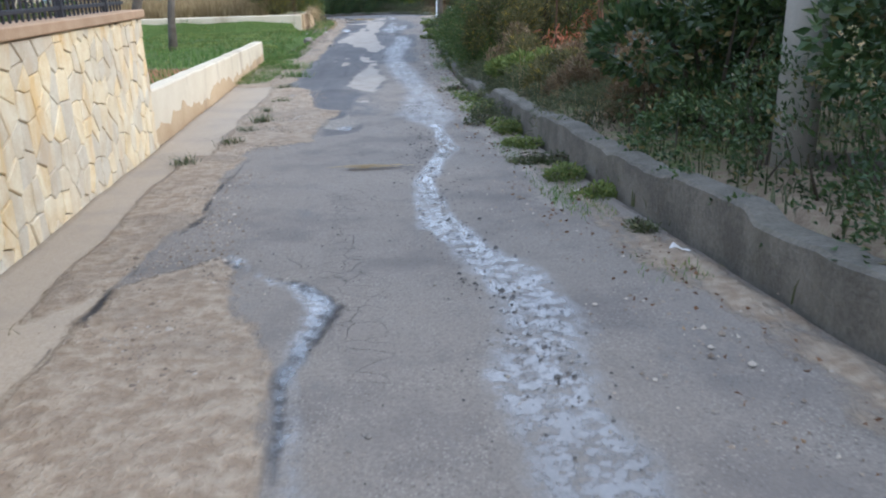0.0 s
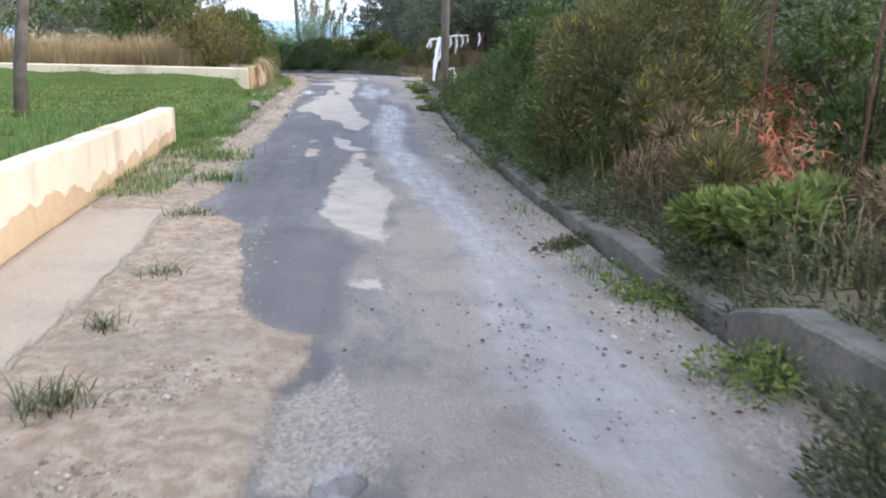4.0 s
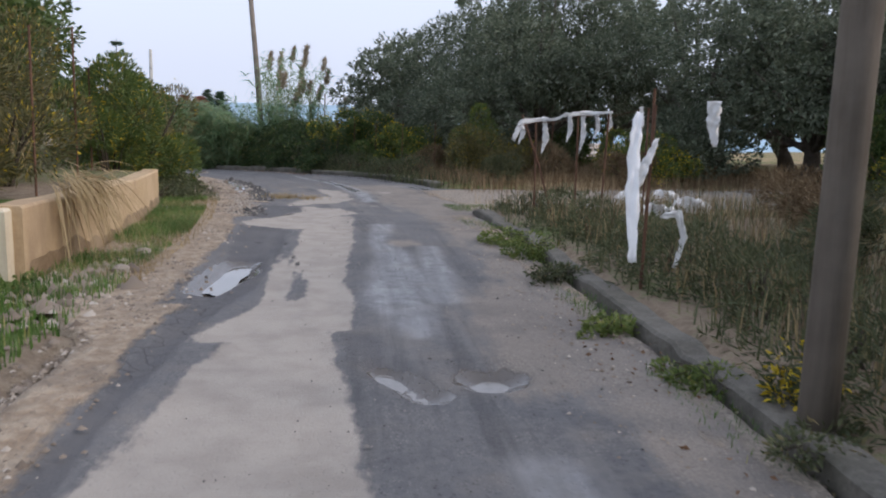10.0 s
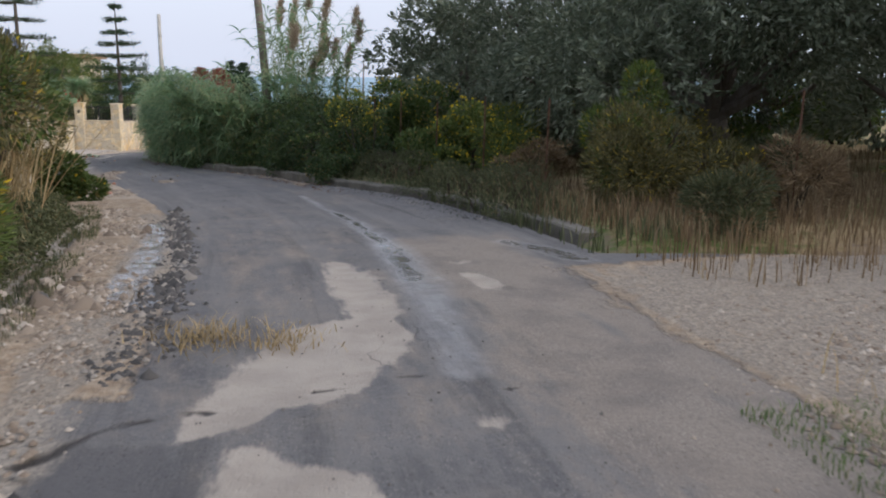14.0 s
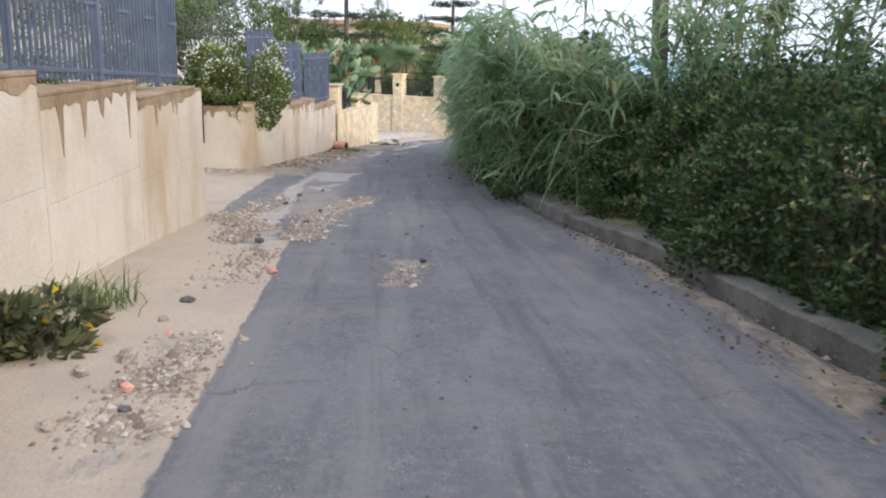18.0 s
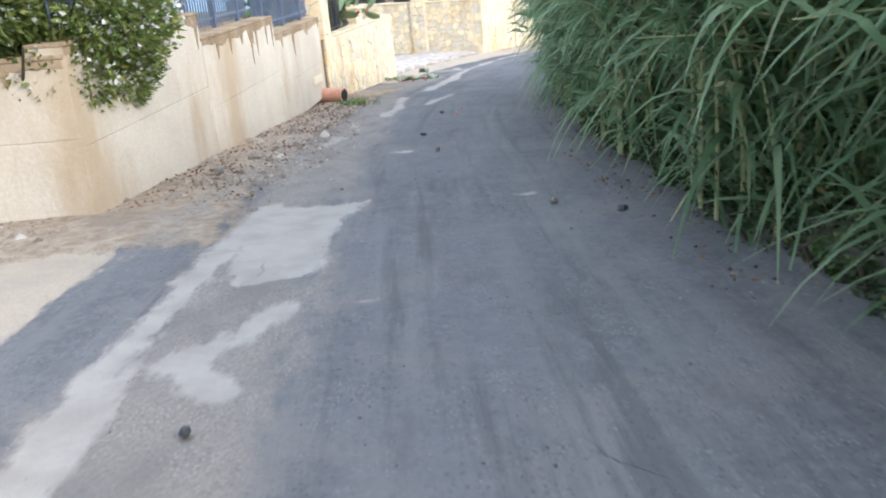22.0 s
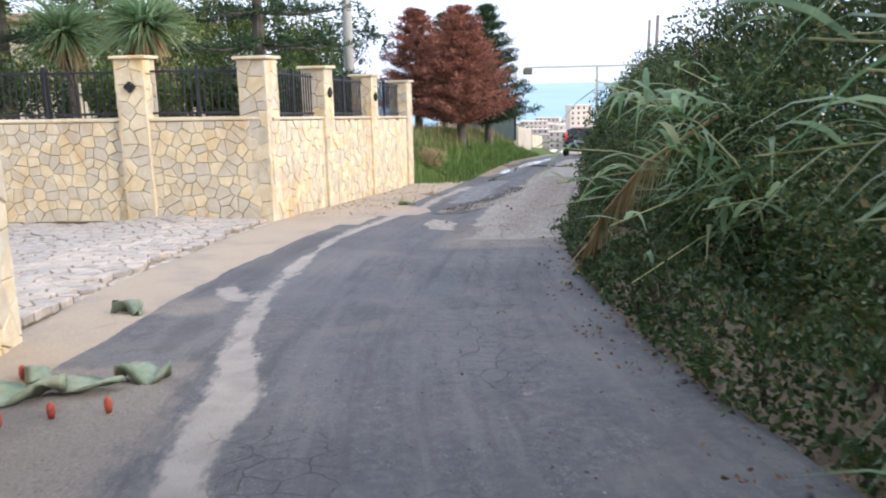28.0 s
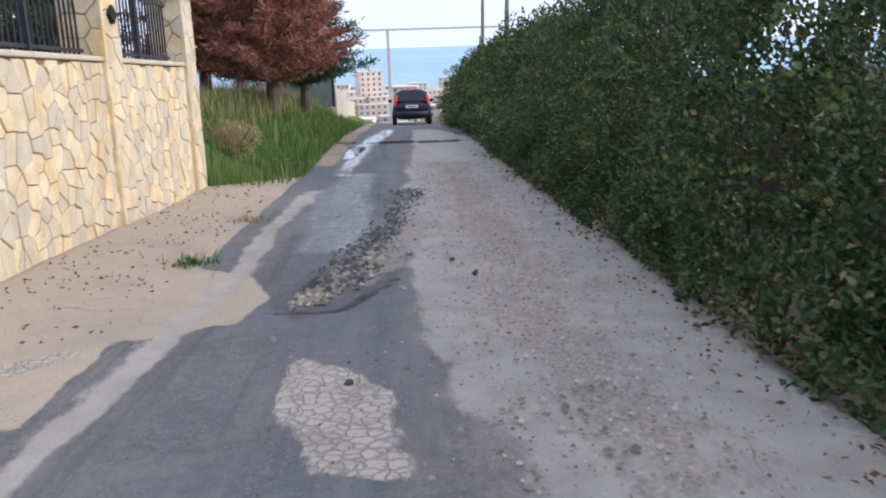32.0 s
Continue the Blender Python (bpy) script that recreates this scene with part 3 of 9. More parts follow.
# the sheet of the lane: its left and right borders, and the banks beyond them
BORDER_L = ([-14, 9, 21, 22, 29, 30.6, 38.8, 39.4, 47, 48.6, 56.2, 56.4, 63.2, 63.35, 71.1, 76.2, 76.45, 83.45, 83.65, 91.7, 92.5, 140],
            [-2.0, -2.12, -2.33, -1.6, -1.6, -2.62, -2.62, -1.95, -1.9, -2.72, -2.22, -8.0, -8.0, -2.62, -2.37, -2.58, -2.6, -3.0, -3.0, -2.74, -1.5, -1.6])
BORDER_R = ([-14, 7, 12, 20, 24, 32, 36.3, 37, 40.6, 41.5, 46, 50.6, 53.5, 56.5, 62, 70, 80, 100, 140],
            [2.2, 2.2, 2.05, 1.95, 1.88, 1.92, 2.1, 6.5, 6.5, 3.15, 3.05, 2.45, 2.4, 2.05, 1.95, 1.85, 1.75, 1.75, 2.0])
BANK_L = ([-14, 9.7, 9.95, 20.7, 20.95, 30.5, 31.0, 38.6, 39.3, 44, 48.4, 48.7, 56.2, 56.42, 63.2, 63.4, 71.0, 76.0, 76.2, 83.5, 83.72, 91.4, 92.5, 97, 112, 140],
          [1.2, 1.2, 0.44, 0.4, 0.05, 0.05, 0.5, 0.5, 0.15, 0.4, 0.5, 0.85, 0.85, 0.0, 0.0, 0.9, 0.7, 1.0, 0.02, 0.02, 1.3, 1.3, 0.45, 1.05, 1.0, 0.6])
BANK_R = ([-14, 3, 12, 13.5, 24, 34, 36.2, 37.2, 40.5, 42, 48, 60, 140], [0.34, 0.3, 0.25, 0.1, 0.1, 0.1, 0.08, 0.0, 0.0, 0.1, 0.12, 0.15, 0.2])


def front_shift(s, d):
    """The villa's front wall stands askew to the lane: moves s so that it is straight in s."""
    return s + 0.12 * np.clip(-3.0 - d, 0, 12) * (s > 78) * (s < 88)


def land(x, y):
    """Height of the ground sheet, and s and d."""
    s, d, z = along(x, y)
    sf = front_shift(s, d)
    bl, br = np.interp(sf, *BORDER_L), np.interp(s, *BORDER_R)
    hl, hr = np.interp(sf, *BANK_L), np.interp(s, *BANK_R)
    left, right = bl - d, d - br
    ease = np.interp(s, [21, 22, 29.5, 30.5, 38.8, 39.4, 48.2, 48.6, 91.5, 93], [0.15, 2.0, 2.0, 0.15, 0.15, 1.6, 1.6, 0.15, 0.15, 1.8])
    off = np.where(left > 0, hl * smooth01((left - 0.13) / ease), np.where(right > 0, hr * smooth01((right - 0.1) / 0.2), 0))
    wild = smooth01(np.maximum(left, right) / 3)
    off = off + wild * (0.1 * wavy(x, y, 0.5) + 0.05 * wavy(x, y, 1.7, 3))
    off = np.where((left < 0) & (right < 0), -0.12, off)
    off = np.where((left >= 0) & (left < 0.1) | (right >= 0) & (right < 0.1), -0.05, off)
    # the ditch beside the grass
    off = off - 0.16 * np.exp(-((d + 2.2) / 0.22)**2) * smooth01((s - 21.5) / 1.5) * smooth01((29 - s) / 1.5)
    h = z + off
    # farther off, the hillside falls to the coast and the sea
    far = smooth01((np.abs(d) - 14) / 30)
    hill = -0.055 * y + 1.2 + 0.8 * wavy(x, y, 0.05)
    h = h * (1 - far) + hill * far
    # past the lane's end the hill drops away
    drop = np.where(y > 132, -8.2 - 0.14 * (y - 132), h)
    h = np.where(y > 132, np.maximum(np.minimum(h, drop), -52.0 - 0.004 * (y - 400)), h)
    h = np.where(y > 950, -75.0, h)
    return h, s, d


def ground_z(x, y):
    return float(land(np.array([x]), np.array([y]))[0][0])

# ---- ground, sea and the lane ----
def ground_sheet():
    inner_x, inner_y = np.arange(-30, 14.01, 0.25), np.arange(-10, 128.01, 0.25)
    grow = np.cumsum(0.3 * 1.16**np.arange(52))
    grow = grow[grow < 4900]
    gx = np.concatenate([inner_x[0] - grow[::-1], inner_x, inner_x[-1] + grow])
    gy = np.concatenate([inner_y[0] - grow[:38][::-1], inner_y, inner_y[-1] + grow])
    X, Y = np.meshgrid(gx, gy)
    x, y = X.ravel(), Y.ravel()
    h, s, d = land(x, y)
    nx, ny = len(gx), len(gy)
    i = np.arange((ny - 1) * nx).reshape(ny - 1, nx)[:, :-1].ravel()
    me = mesh_of("ground", np.column_stack([x, y, h]), np.stack([i, i + 1, i + nx + 1, i + nx], 1), "ground", True)
    n = wavy(x, y, 0.9, 5)
    seg = lambda a, b, w=1.5: smooth01((s - a) / w) * smooth01((b - s) / w)
    grass = (d < -2.0 - 0.25 * n) * seg(10.5, 33, 0.8) * (1 - np.clip(seg(10, 16.5) * (d > -4.6), 0, 1)) + (d < -1) * (seg(33, 57, 3) * 0.5 + seg(91, 160, 1))
    grass = grass + (d > 2) * seg(-20, 140, 3) * (0.42 + 0.2 * n)
    grass = grass * (1 - smooth01((-d - 13 - 3 * n) / 4) * (s < 57))
    red = (d < -2) * (d > -4.8) * seg(10, 16.5, 2)
    dry = (d > 3.4) * (0.75 + 0.3 * n) * seg(34, 62, 6) + (d < -9) * 0.8 * seg(0, 40, 4) + (d > 6) * 0.75
    gravel = (d > 2.2) * (d < 14) * seg(36.4, 41.2, 0.8) + (d < -1) * seg(36, 48, 2) * (d > -2.3) * 0.6
    far = smooth01((np.hypot(x, y - 60) - 120) / 200)
    grass = np.clip(grass, 0, 1) * (1 - gravel) * (1 - far) + far * 0.55
    col = np.stack([grass, np.clip(red, 0, 1), np.clip(dry, 0, 1) * (1 - np.clip(gravel, 0, 1)) * (1 - far), np.clip(gravel, 0, 1)], 1).astype(np.float32)
    a = me.color_attributes.new("cover", "FLOAT_COLOR", "POINT")
    a.data.foreach_set("color", col.ravel())
    return single("ground", me, "grassy hillside soil with dry and gravelly stretches", "ground", kind="structure")


ground_sheet()
sea = single("water", mesh_of("water", [(-5000, 700, -60), (5000, 700, -60), (5000, 5000, -60), (-5000, 5000, -60)], [(0, 1, 2, 3)], "sea"),
             "pale turquoise sea to the horizon", "sea", kind="structure")


def chain(s, d, points):
    """How far inside a trail of (s, d, half width) each place lies: 0.5 on its rim."""
    best = np.full(len(s), -9.0)
    pts = points if len(points) > 1 else points * 2
    for (s0, d0, w0), (s1, d1, w1) in zip(pts, pts[1:]):
        vs, vd = s1 - s0, d1 - d0
        u = np.clip(((s - s0) * vs + (d - d0) * vd) / (vs * vs + vd * vd + 1e-9), 0, 1)
        w = w0 + (w1 - w0) * u
        best = np.maximum(best, (w - np.hypot(s - s0 - u * vs, d - d0 - u * vd)) / (0.18 + 1.5 * w))
    return np.clip(0.5 + best, 0, 1)


def band(s, d, s0, s1, d0, d1, soft=0.5):
    """The same for a stretch s0..s1 of the strip d0..d1."""
    return np.clip(0.5 + np.minimum(np.minimum(s - s0, s1 - s), np.minimum(d - d0, d1 - d)) / soft, 0, 1)


def patch(s, d, corners, soft=0.3):
    """The same for a closed outline of (s, d) corners."""
    c = np.array(corners, float)
    inside, near = np.zeros(len(s), bool), np.full(len(s), 9.0)
    for (s0, d0), (s1, d1) in zip(c, np.roll(c, -1, 0)):
        vs, vd = s1 - s0, d1 - d0
        u = np.clip(((s - s0) * vs + (d - d0) * vd) / (vs * vs + vd * vd + 1e-9), 0, 1)
        near = np.minimum(near, np.hypot(s - s0 - u * vs, d - d0 - u * vd))
        inside ^= ((d0 > d) != (d1 > d)) & (s < s0 + vs * (d - d0) / (vd if abs(vd) > 1e-9 else 1e-9))
    return np.clip(0.5 + np.where(inside, near, -near) / soft, 0, 1)


def most(*masks):
    return np.maximum.reduce(masks)


def lane_sheet():
    ss = np.concatenate([np.arange(-9, 100, 0.1), np.arange(99.0, 122.32, 0.25)])
    bl, br = np.interp(ss, *BORDER_L), np.interp(ss, *BORDER_R)
    # columns close together over the carriageway, wide apart in the aprons
    D = np.empty((len(ss), 74))
    for i in range(len(ss)):
        lo, hi = bl[i], br[i]
        a, b = max(lo, -2.6), min(hi, 2.4)
        mid = a + (b - a) * np.linspace(0, 1, 64)
        lft = np.linspace(lo, a, 6)[:-1] if lo < a - 0.01 else np.linspace(a - 0.012, a, 6)[:-1]
        rgt = np.linspace(b, hi, 6)[1:] if hi > b + 0.01 else np.linspace(b, b + 0.012, 6)[1:]
        D[i] = np.concatenate([lft, mid, rgt])
    S = np.repeat(ss[:, None], 74, 1)
    s, d = S.ravel(), D.ravel()
    P = place(s, d)
    x, y = P[:, 0], P[:, 1]
    silt = most(
        chain(s, d, [(13.4, 0.23, 0.13)]), 
        patch(s, d, [(19.7, 0.18), (15.7, -0.13), (14.5, 0.4), (16.5, 0.56), (18.9, 0.39)]),
        patch(s, d, [(26.7, -1.03), (26.2, -0.41), (25.0, 0.22), (24.25, 0.47), (22.6, 0.28), (23.0, 0.05), (24.2, -0.15), (25.5, -0.65)]),
        patch(s, d, [(21.95, -0.12), (21.4, 0.17), (20.9, 0.16), (20.45, 0.4), (20.15, 0.36), (20.3, 0.12), (20.7, -0.02)], 0.2),
        chain(s, d, [(22.2, -0.07, 0.06)]), chain(s, d, [(19.9, 0.29, 0.06), (19.5, 0.33, 0.07)]), chain(s, d, [(19.6, 0.02, 0.05)]), chain(s, d, [(19.8, 1.5, 0.06), (19.2, 1.6, 0.07)]),
        patch(s, d, [(30.2, -0.62), (28.6, -0.78), (27.25, -0.99), (26.2, -1.05), (25.7, -0.97), (25.8, -0.72), (25.3, -0.54), (24.3, -0.43), (24.3, 0.32), (25.0, 0.18), (25.6, 0.25), (26.7, 0.09), (27.8, 0.03), (29.0, -0.12), (30.2, -0.3)]),
        patch(s, d, [(29.3, -0.28), (30.7, -0.37), (31.75, -0.54), (32.8, -0.63), (34.5, -0.52), (36.2, -0.45), (36.2, 0.2), (33.3, 0.03), (31.5, -0.07), (30.6, -0.02), (29.3, 0.02)], 0.22),
        patch(s, d, [(29.0, -0.98), (29.4, -0.9), (30.0, -0.68), (30.8, -0.7), (32.45, -0.74), (31.6, -0.52), (30.6, -0.5), (29.9, -0.48), (29.0, -0.4)], 0.2),
        patch(s, d, [(37.7, -0.36), (37.3, 0.13), (36.6, 0.42), (36.3, 0.12), (36.0, -0.08), (35.6, 0.02), (34.8, -0.1), (34.6, -0.6), (35.0, -1.22), (35.5, -1.33), (35.95, -1.06), (36.4, -0.66), (37.0, -0.45)]),
        patch(s, d, [(39.5, -0.15), (39.8, 0.6), (39.2, 0.7), (38.3, 0.3), (37.7, -0.6), (38.6, -0.4)]), chain(s, d, [(37.7, 0.77, 0.1)]),
        chain(s, d, [(41.7, 0.56, 0.13), (39.8, 0.5, 0.2)]), chain(s, d, [(41.5, 1.63, 0.08)]), chain(s, d, [(41.0, 1.59, 0.06), (40.4, 1.56, 0.06)]),
        chain(s, d, [(54.5, -1.15, 0.18), (56.2, -1.2, 0.12), (57.5, -1.16, 0.07), (60.0, -1.28, 0.1), (62.1, -1.19, 0.09), (63.0, -1.1, 0.05)]),
        patch(s, d, [(62.9, -1.2), (62.9, -0.38), (62.2, -0.5), (61.1, -0.55), (61.0, -0.97)], 0.25), chain(s, d, [(60.6, -0.66, 0.1), (60.0, -1.0, 0.14), (59.7, -0.75, 0.1)]) * 0.9,
        chain(s, d, [(60.6, -0.24, 0.04)]), chain(s, d, [(55.8, -0.4, 0.08)]), chain(s, d, [(62.7, 0.78, 0.07)]), chain(s, d, [(65.2, -0.18, 0.12)]) * 0.85,
        chain(s, d, [(66.6, -0.97, 0.08), (66.1, -1.07, 0.1)]), chain(s, d, [(71.25, -0.86, 0.09), (69.7, -0.67, 0.07), (68.6, -0.69, 0.08)]), chain(s, d, [(69.7, -0.24, 0.05), (71.4, -0.06, 0.05)]) * 0.85,
        chain(s, d, [(72.4, -0.66, 0.12), (73.6, -0.64, 0.12), (75.0, -0.7, 0.13), (76.2, -0.88, 0.07), (77.3, -1.05, 0.09), (78.9, -1.17, 0.07), (81.5, -1.36, 0.065), (84.0, -1.25, 0.075), (86.0, -1.19, 0.09), (88.0, -1.25, 0.08), (90.7, -1.12, 0.08)]),
        chain(s, d, [(77.5, -1.2, 0.1), (78.0, -1.5, 0.06)]),
        patch(s, d, [(81.5, 0.35), (81.55, 1.0), (82.0, 1.7), (100, 1.75), (107, 1.0), (107, 0.4), (96, 0.25), (88.8, -0.1), (85.6, 0.05), (84.0, 0.06), (83.1, 0.22), (82.6, 0.42)], 0.3) * 0.92,
        chain(s, d, [(99.3, 0.0, 0.4)]), chain(s, d, [(74.75, 0.85, 0.05)]))
    wet = most(
        chain(s, d, [(1.6, 0.72, 0.2), (2.9, 0.8, 0.2), (3.56, 0.93, 0.22), (4.26, 0.98, 0.18), (4.86, 0.87, 0.15), (5.64, 0.76, 0.12), (7.3, 0.76, 0.07), (8.06, 0.94, 0.08), (8.9, 1.17, 0.09), (9.7, 1.17, 0.06), (10.5, 1.15, 0.1)]),
        chain(s, d, [(5.2, -0.66, 0.03), (4.7, -0.41, 0.04), (4.45, -0.2, 0.05), (4.14, -0.08, 0.06), (3.8, -0.13, 0.03), (3.2, -0.24, 0.04), (2.2, -0.2, 0.06)]),
        chain(s, d, [(5.6, 0.6, 0.05), (6.8, 0.66, 0.04)]), chain(s, d, [(11.0, 0.0, 0.08)]),
        chain(s, d, [(46.0, 1.25, 0.03), (43.3, 1.2, 0.1), (42.0, 1.16, 0.15), (40.8, 1.04, 0.1)]) * 0.85,
        chain(s, d, [(45.2, -1.04, 0.1), (42.0, -1.08, 0.12), (40.4, -1.28, 0.12)]), chain(s, d, [(42.4, 2.4, 0.05), (41.9, 2.61, 0.1), (41.0, 2.68, 0.1)]),
        chain(s, d, [(92.5, -0.88, 0.1), (98.0, -0.79, 0.2), (103.0, -0.44, 0.25), (108.0, -0.35, 0.15)]))
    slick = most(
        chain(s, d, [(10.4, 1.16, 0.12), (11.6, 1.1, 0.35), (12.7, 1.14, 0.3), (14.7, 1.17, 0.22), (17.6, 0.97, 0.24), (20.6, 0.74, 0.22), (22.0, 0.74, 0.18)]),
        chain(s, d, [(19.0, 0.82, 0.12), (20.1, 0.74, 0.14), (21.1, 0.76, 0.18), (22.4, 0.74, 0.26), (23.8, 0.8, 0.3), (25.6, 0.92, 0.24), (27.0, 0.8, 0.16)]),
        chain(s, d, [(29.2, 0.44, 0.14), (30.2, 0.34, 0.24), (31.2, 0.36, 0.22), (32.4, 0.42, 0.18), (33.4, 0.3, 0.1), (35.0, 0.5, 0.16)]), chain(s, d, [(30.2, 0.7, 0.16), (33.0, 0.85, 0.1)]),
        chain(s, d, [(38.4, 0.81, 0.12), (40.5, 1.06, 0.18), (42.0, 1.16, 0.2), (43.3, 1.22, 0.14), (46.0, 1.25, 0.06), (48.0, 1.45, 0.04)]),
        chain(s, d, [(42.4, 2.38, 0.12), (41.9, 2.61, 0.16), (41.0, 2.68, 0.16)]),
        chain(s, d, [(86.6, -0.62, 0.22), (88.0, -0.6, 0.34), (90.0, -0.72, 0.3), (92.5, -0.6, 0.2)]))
    earth = most(
        patch(s, d, [(-9, -1.32), (3.4, -1.36), (4.7, -1.25), (5.2, -0.72), (4.4, -0.55), (3.1, -0.3), (1.0, -0.25), (-9, -0.25)], 0.3),
        patch(s, d, [(8.9, -1.4), (9.0, -1.05), (9.6, -0.97), (9.7, -0.32), (10.9, -0.3), (11.7, -0.23), (12.4, -0.05), (12.6, -0.3), (13.0, -0.53), (15.2, -0.7), (15.7, -1.0), (16.6, -1.4)], 0.3),
        patch(s, d, [(4.2, -1.6), (4.7, -1.3), (6.4, -1.01), (7.8, -1.05), (9.0, -0.97), (9.3, -1.6)], 0.2),
        band(s, d, 16, 22, -2.4, -1.16, 0.4), band(s, d, 21, 26, -1.75, -1.12, 0.3), band(s, d, 25.5, 30, -1.75, -1.25, 0.3), band(s, d, 29, 37, -1.95, -1.4, 0.3), band(s, d, 29, 40, -3.0, -1.6, 0.5) * 0.6,
        band(s, d, 36, 38.6, -2.4, -1.3, 0.3), band(s, d, 38.3, 49, -2.4, -0.88, 0.3), chain(s, d, [(2, 2.0, 0.25), (8, 1.9, 0.25), (12, 1.9, 0.2), (20, 1.85, 0.2), (26, 1.85, 0.2), (36, 1.85, 0.3)]) * 0.6,
        band(s, d, 36.6, 41, 2.3, 9, 0.6),
        band(s, d, 62, 73, -3, -1.3, 0.5),
        band(s, d, 94, 140, -3, -1.1, 0.5), band(s, d, 50, 72, 2.0, 3, 0.5) * 0.6)
    dark = most(
        patch(s, d, [(14.8, -0.69), (15.25, -0.39), (14.95, 0.09), (14.3, 0.27), (13.6, 0.1), (12.4, 0.07), (12.5, -0.27), (13.0, -0.54)], 0.3),
        patch(s, d, [(12.2, -0.37), (12.4, -0.06), (10.7, 0.25), (10.3, 0.2), (10.1, -0.23)], 0.3), band(s, d, 15.5, 26, -1.2, 0.4, 0.5) * 0.62,
        chain(s, d, [(28.3, 0.2, 0.12), (29.2, 0.1, 0.14)]),
        patch(s, d, [(24.0, -0.98), (26.3, -1.22), (31.5, -1.2), (33.5, -1.3), (35.0, -1.32), (34.6, -0.7), (33.3, -0.7), (32.4, -0.78), (30.6, -0.75), (29.4, -0.98), (27.2, -1.06)], 0.2),
        patch(s, d, [(37.2, -1.34), (37.8, -1.2), (37.7, -0.6), (37.1, -0.46), (36.4, -0.7), (36.0, -1.03), (36.4, -1.38)], 0.25),
        band(s, d, 45, 140, -0.8, 1.9, 1.2) * 0.35,
        patch(s, d, [(84.9, -0.84), (85.7, -0.64), (85.75, 0.02), (84.7, -0.28), (84.4, -0.62)], 0.2), chain(s, d, [(86.2, -0.2, 0.16), (87.5, -0.14, 0.1)]),
        chain(s, d, [(78.4, -1.5, 0.16), (82.0, -1.6, 0.16)]), chain(s, d, [(75.9, -1.3, 0.1), (76.6, -1.3, 0.1)]))
    # open breaks in the surface: narrow black lines
    gash = most(
        chain(s, d, [(5.1, -0.66, 0.03), (4.5, -0.2, 0.05), (4.1, -0.01, 0.055), (3.8, -0.09, 0.045), (3.2, -0.26, 0.045), (2.4, -0.26, 0.04)]),
        chain(s, d, [(3.4, -1.37, 0.022), (4.7, -1.26, 0.024), (5.5, -1.16, 0.018), (6.4, -0.97, 0.03), (7.1, -1.04, 0.02), (7.8, -1.0, 0.03), (9.0, -0.93, 0.026)]),
        
        chain(s, d, [(33.6, -1.2, 0.023), (33.35, -0.72, 0.031), (32.6, -0.62, 0.023), (31.75, -0.5, 0.023), (31.3, -0.42, 0.021)]), chain(s, d, [(37.6, -1.2, 0.031), (38.0, -0.8, 0.025), (38.1, -0.45, 0.021)]),
        chain(s, d, [(37.15, -0.46, 0.023), (36.5, -0.6, 0.025), (36.05, -1.0, 0.027)]), chain(s, d, [(38.3, 0.0, 0.019), (38.4, 0.6, 0.021), (38.0, 1.1, 0.019)]),
        chain(s, d, [(84.6, -0.75, 0.032), (84.6, -0.35, 0.034), (85.4, -0.05, 0.036)]), chain(s, d, [(83.2, 0.2, 0.03), (83.6, -0.02, 0.028)]))
    crack = most(chain(s, d, [(3.0, 0.1, 0.15), (7.0, 0.05, 0.15)]) * 0.8,
        chain(s, d, [(34.5, 0.2, 0.25), (35.9, 0.38, 0.28)]), chain(s, d, [(18, -0.6, 0.4), (24, -0.7, 0.25)]), chain(s, d, [(75.0, 0.7, 0.3), (79.0, 0.8, 0.3), (81.4, 0.85, 0.25)]),
        chain(s, d, [(72.5, -0.2, 0.25), (74.2, -0.4, 0.2)]), chain(s, d, [(28.5, -1.2, 0.2), (31, -1.1, 0.2)]), chain(s, d, [(44, 2.3, 0.2), (49, 2.0, 0.2)]) * 0.9)
    pool = most(
        chain(s, d, [(28.5, 0.2, 0.12), (28.0, 0.42, 0.14)]), chain(s, d, [(28.3, 0.78, 0.24)]), chain(s, d, [(32.1, -1.05, 0.18), (31.4, -1.1, 0.24), (30.6, -1.2, 0.16)]),
        chain(s, d, [(36.3, -1.26, 0.09)]), chain(s, d, [(10.9, 0.02, 0.1)]), chain(s, d, [(40.4, -1.0, 0.14), (41.4, -0.92, 0.1)]),
        chain(s, d, [(88.5, -0.79, 0.16)]), chain(s, d, [(95.5, -0.97, 0.1), (98.0, -0.88, 0.16)]),
        chain(s, d, [(101.5, -0.53, 0.14), (105.0, -0.44, 0.18)]))
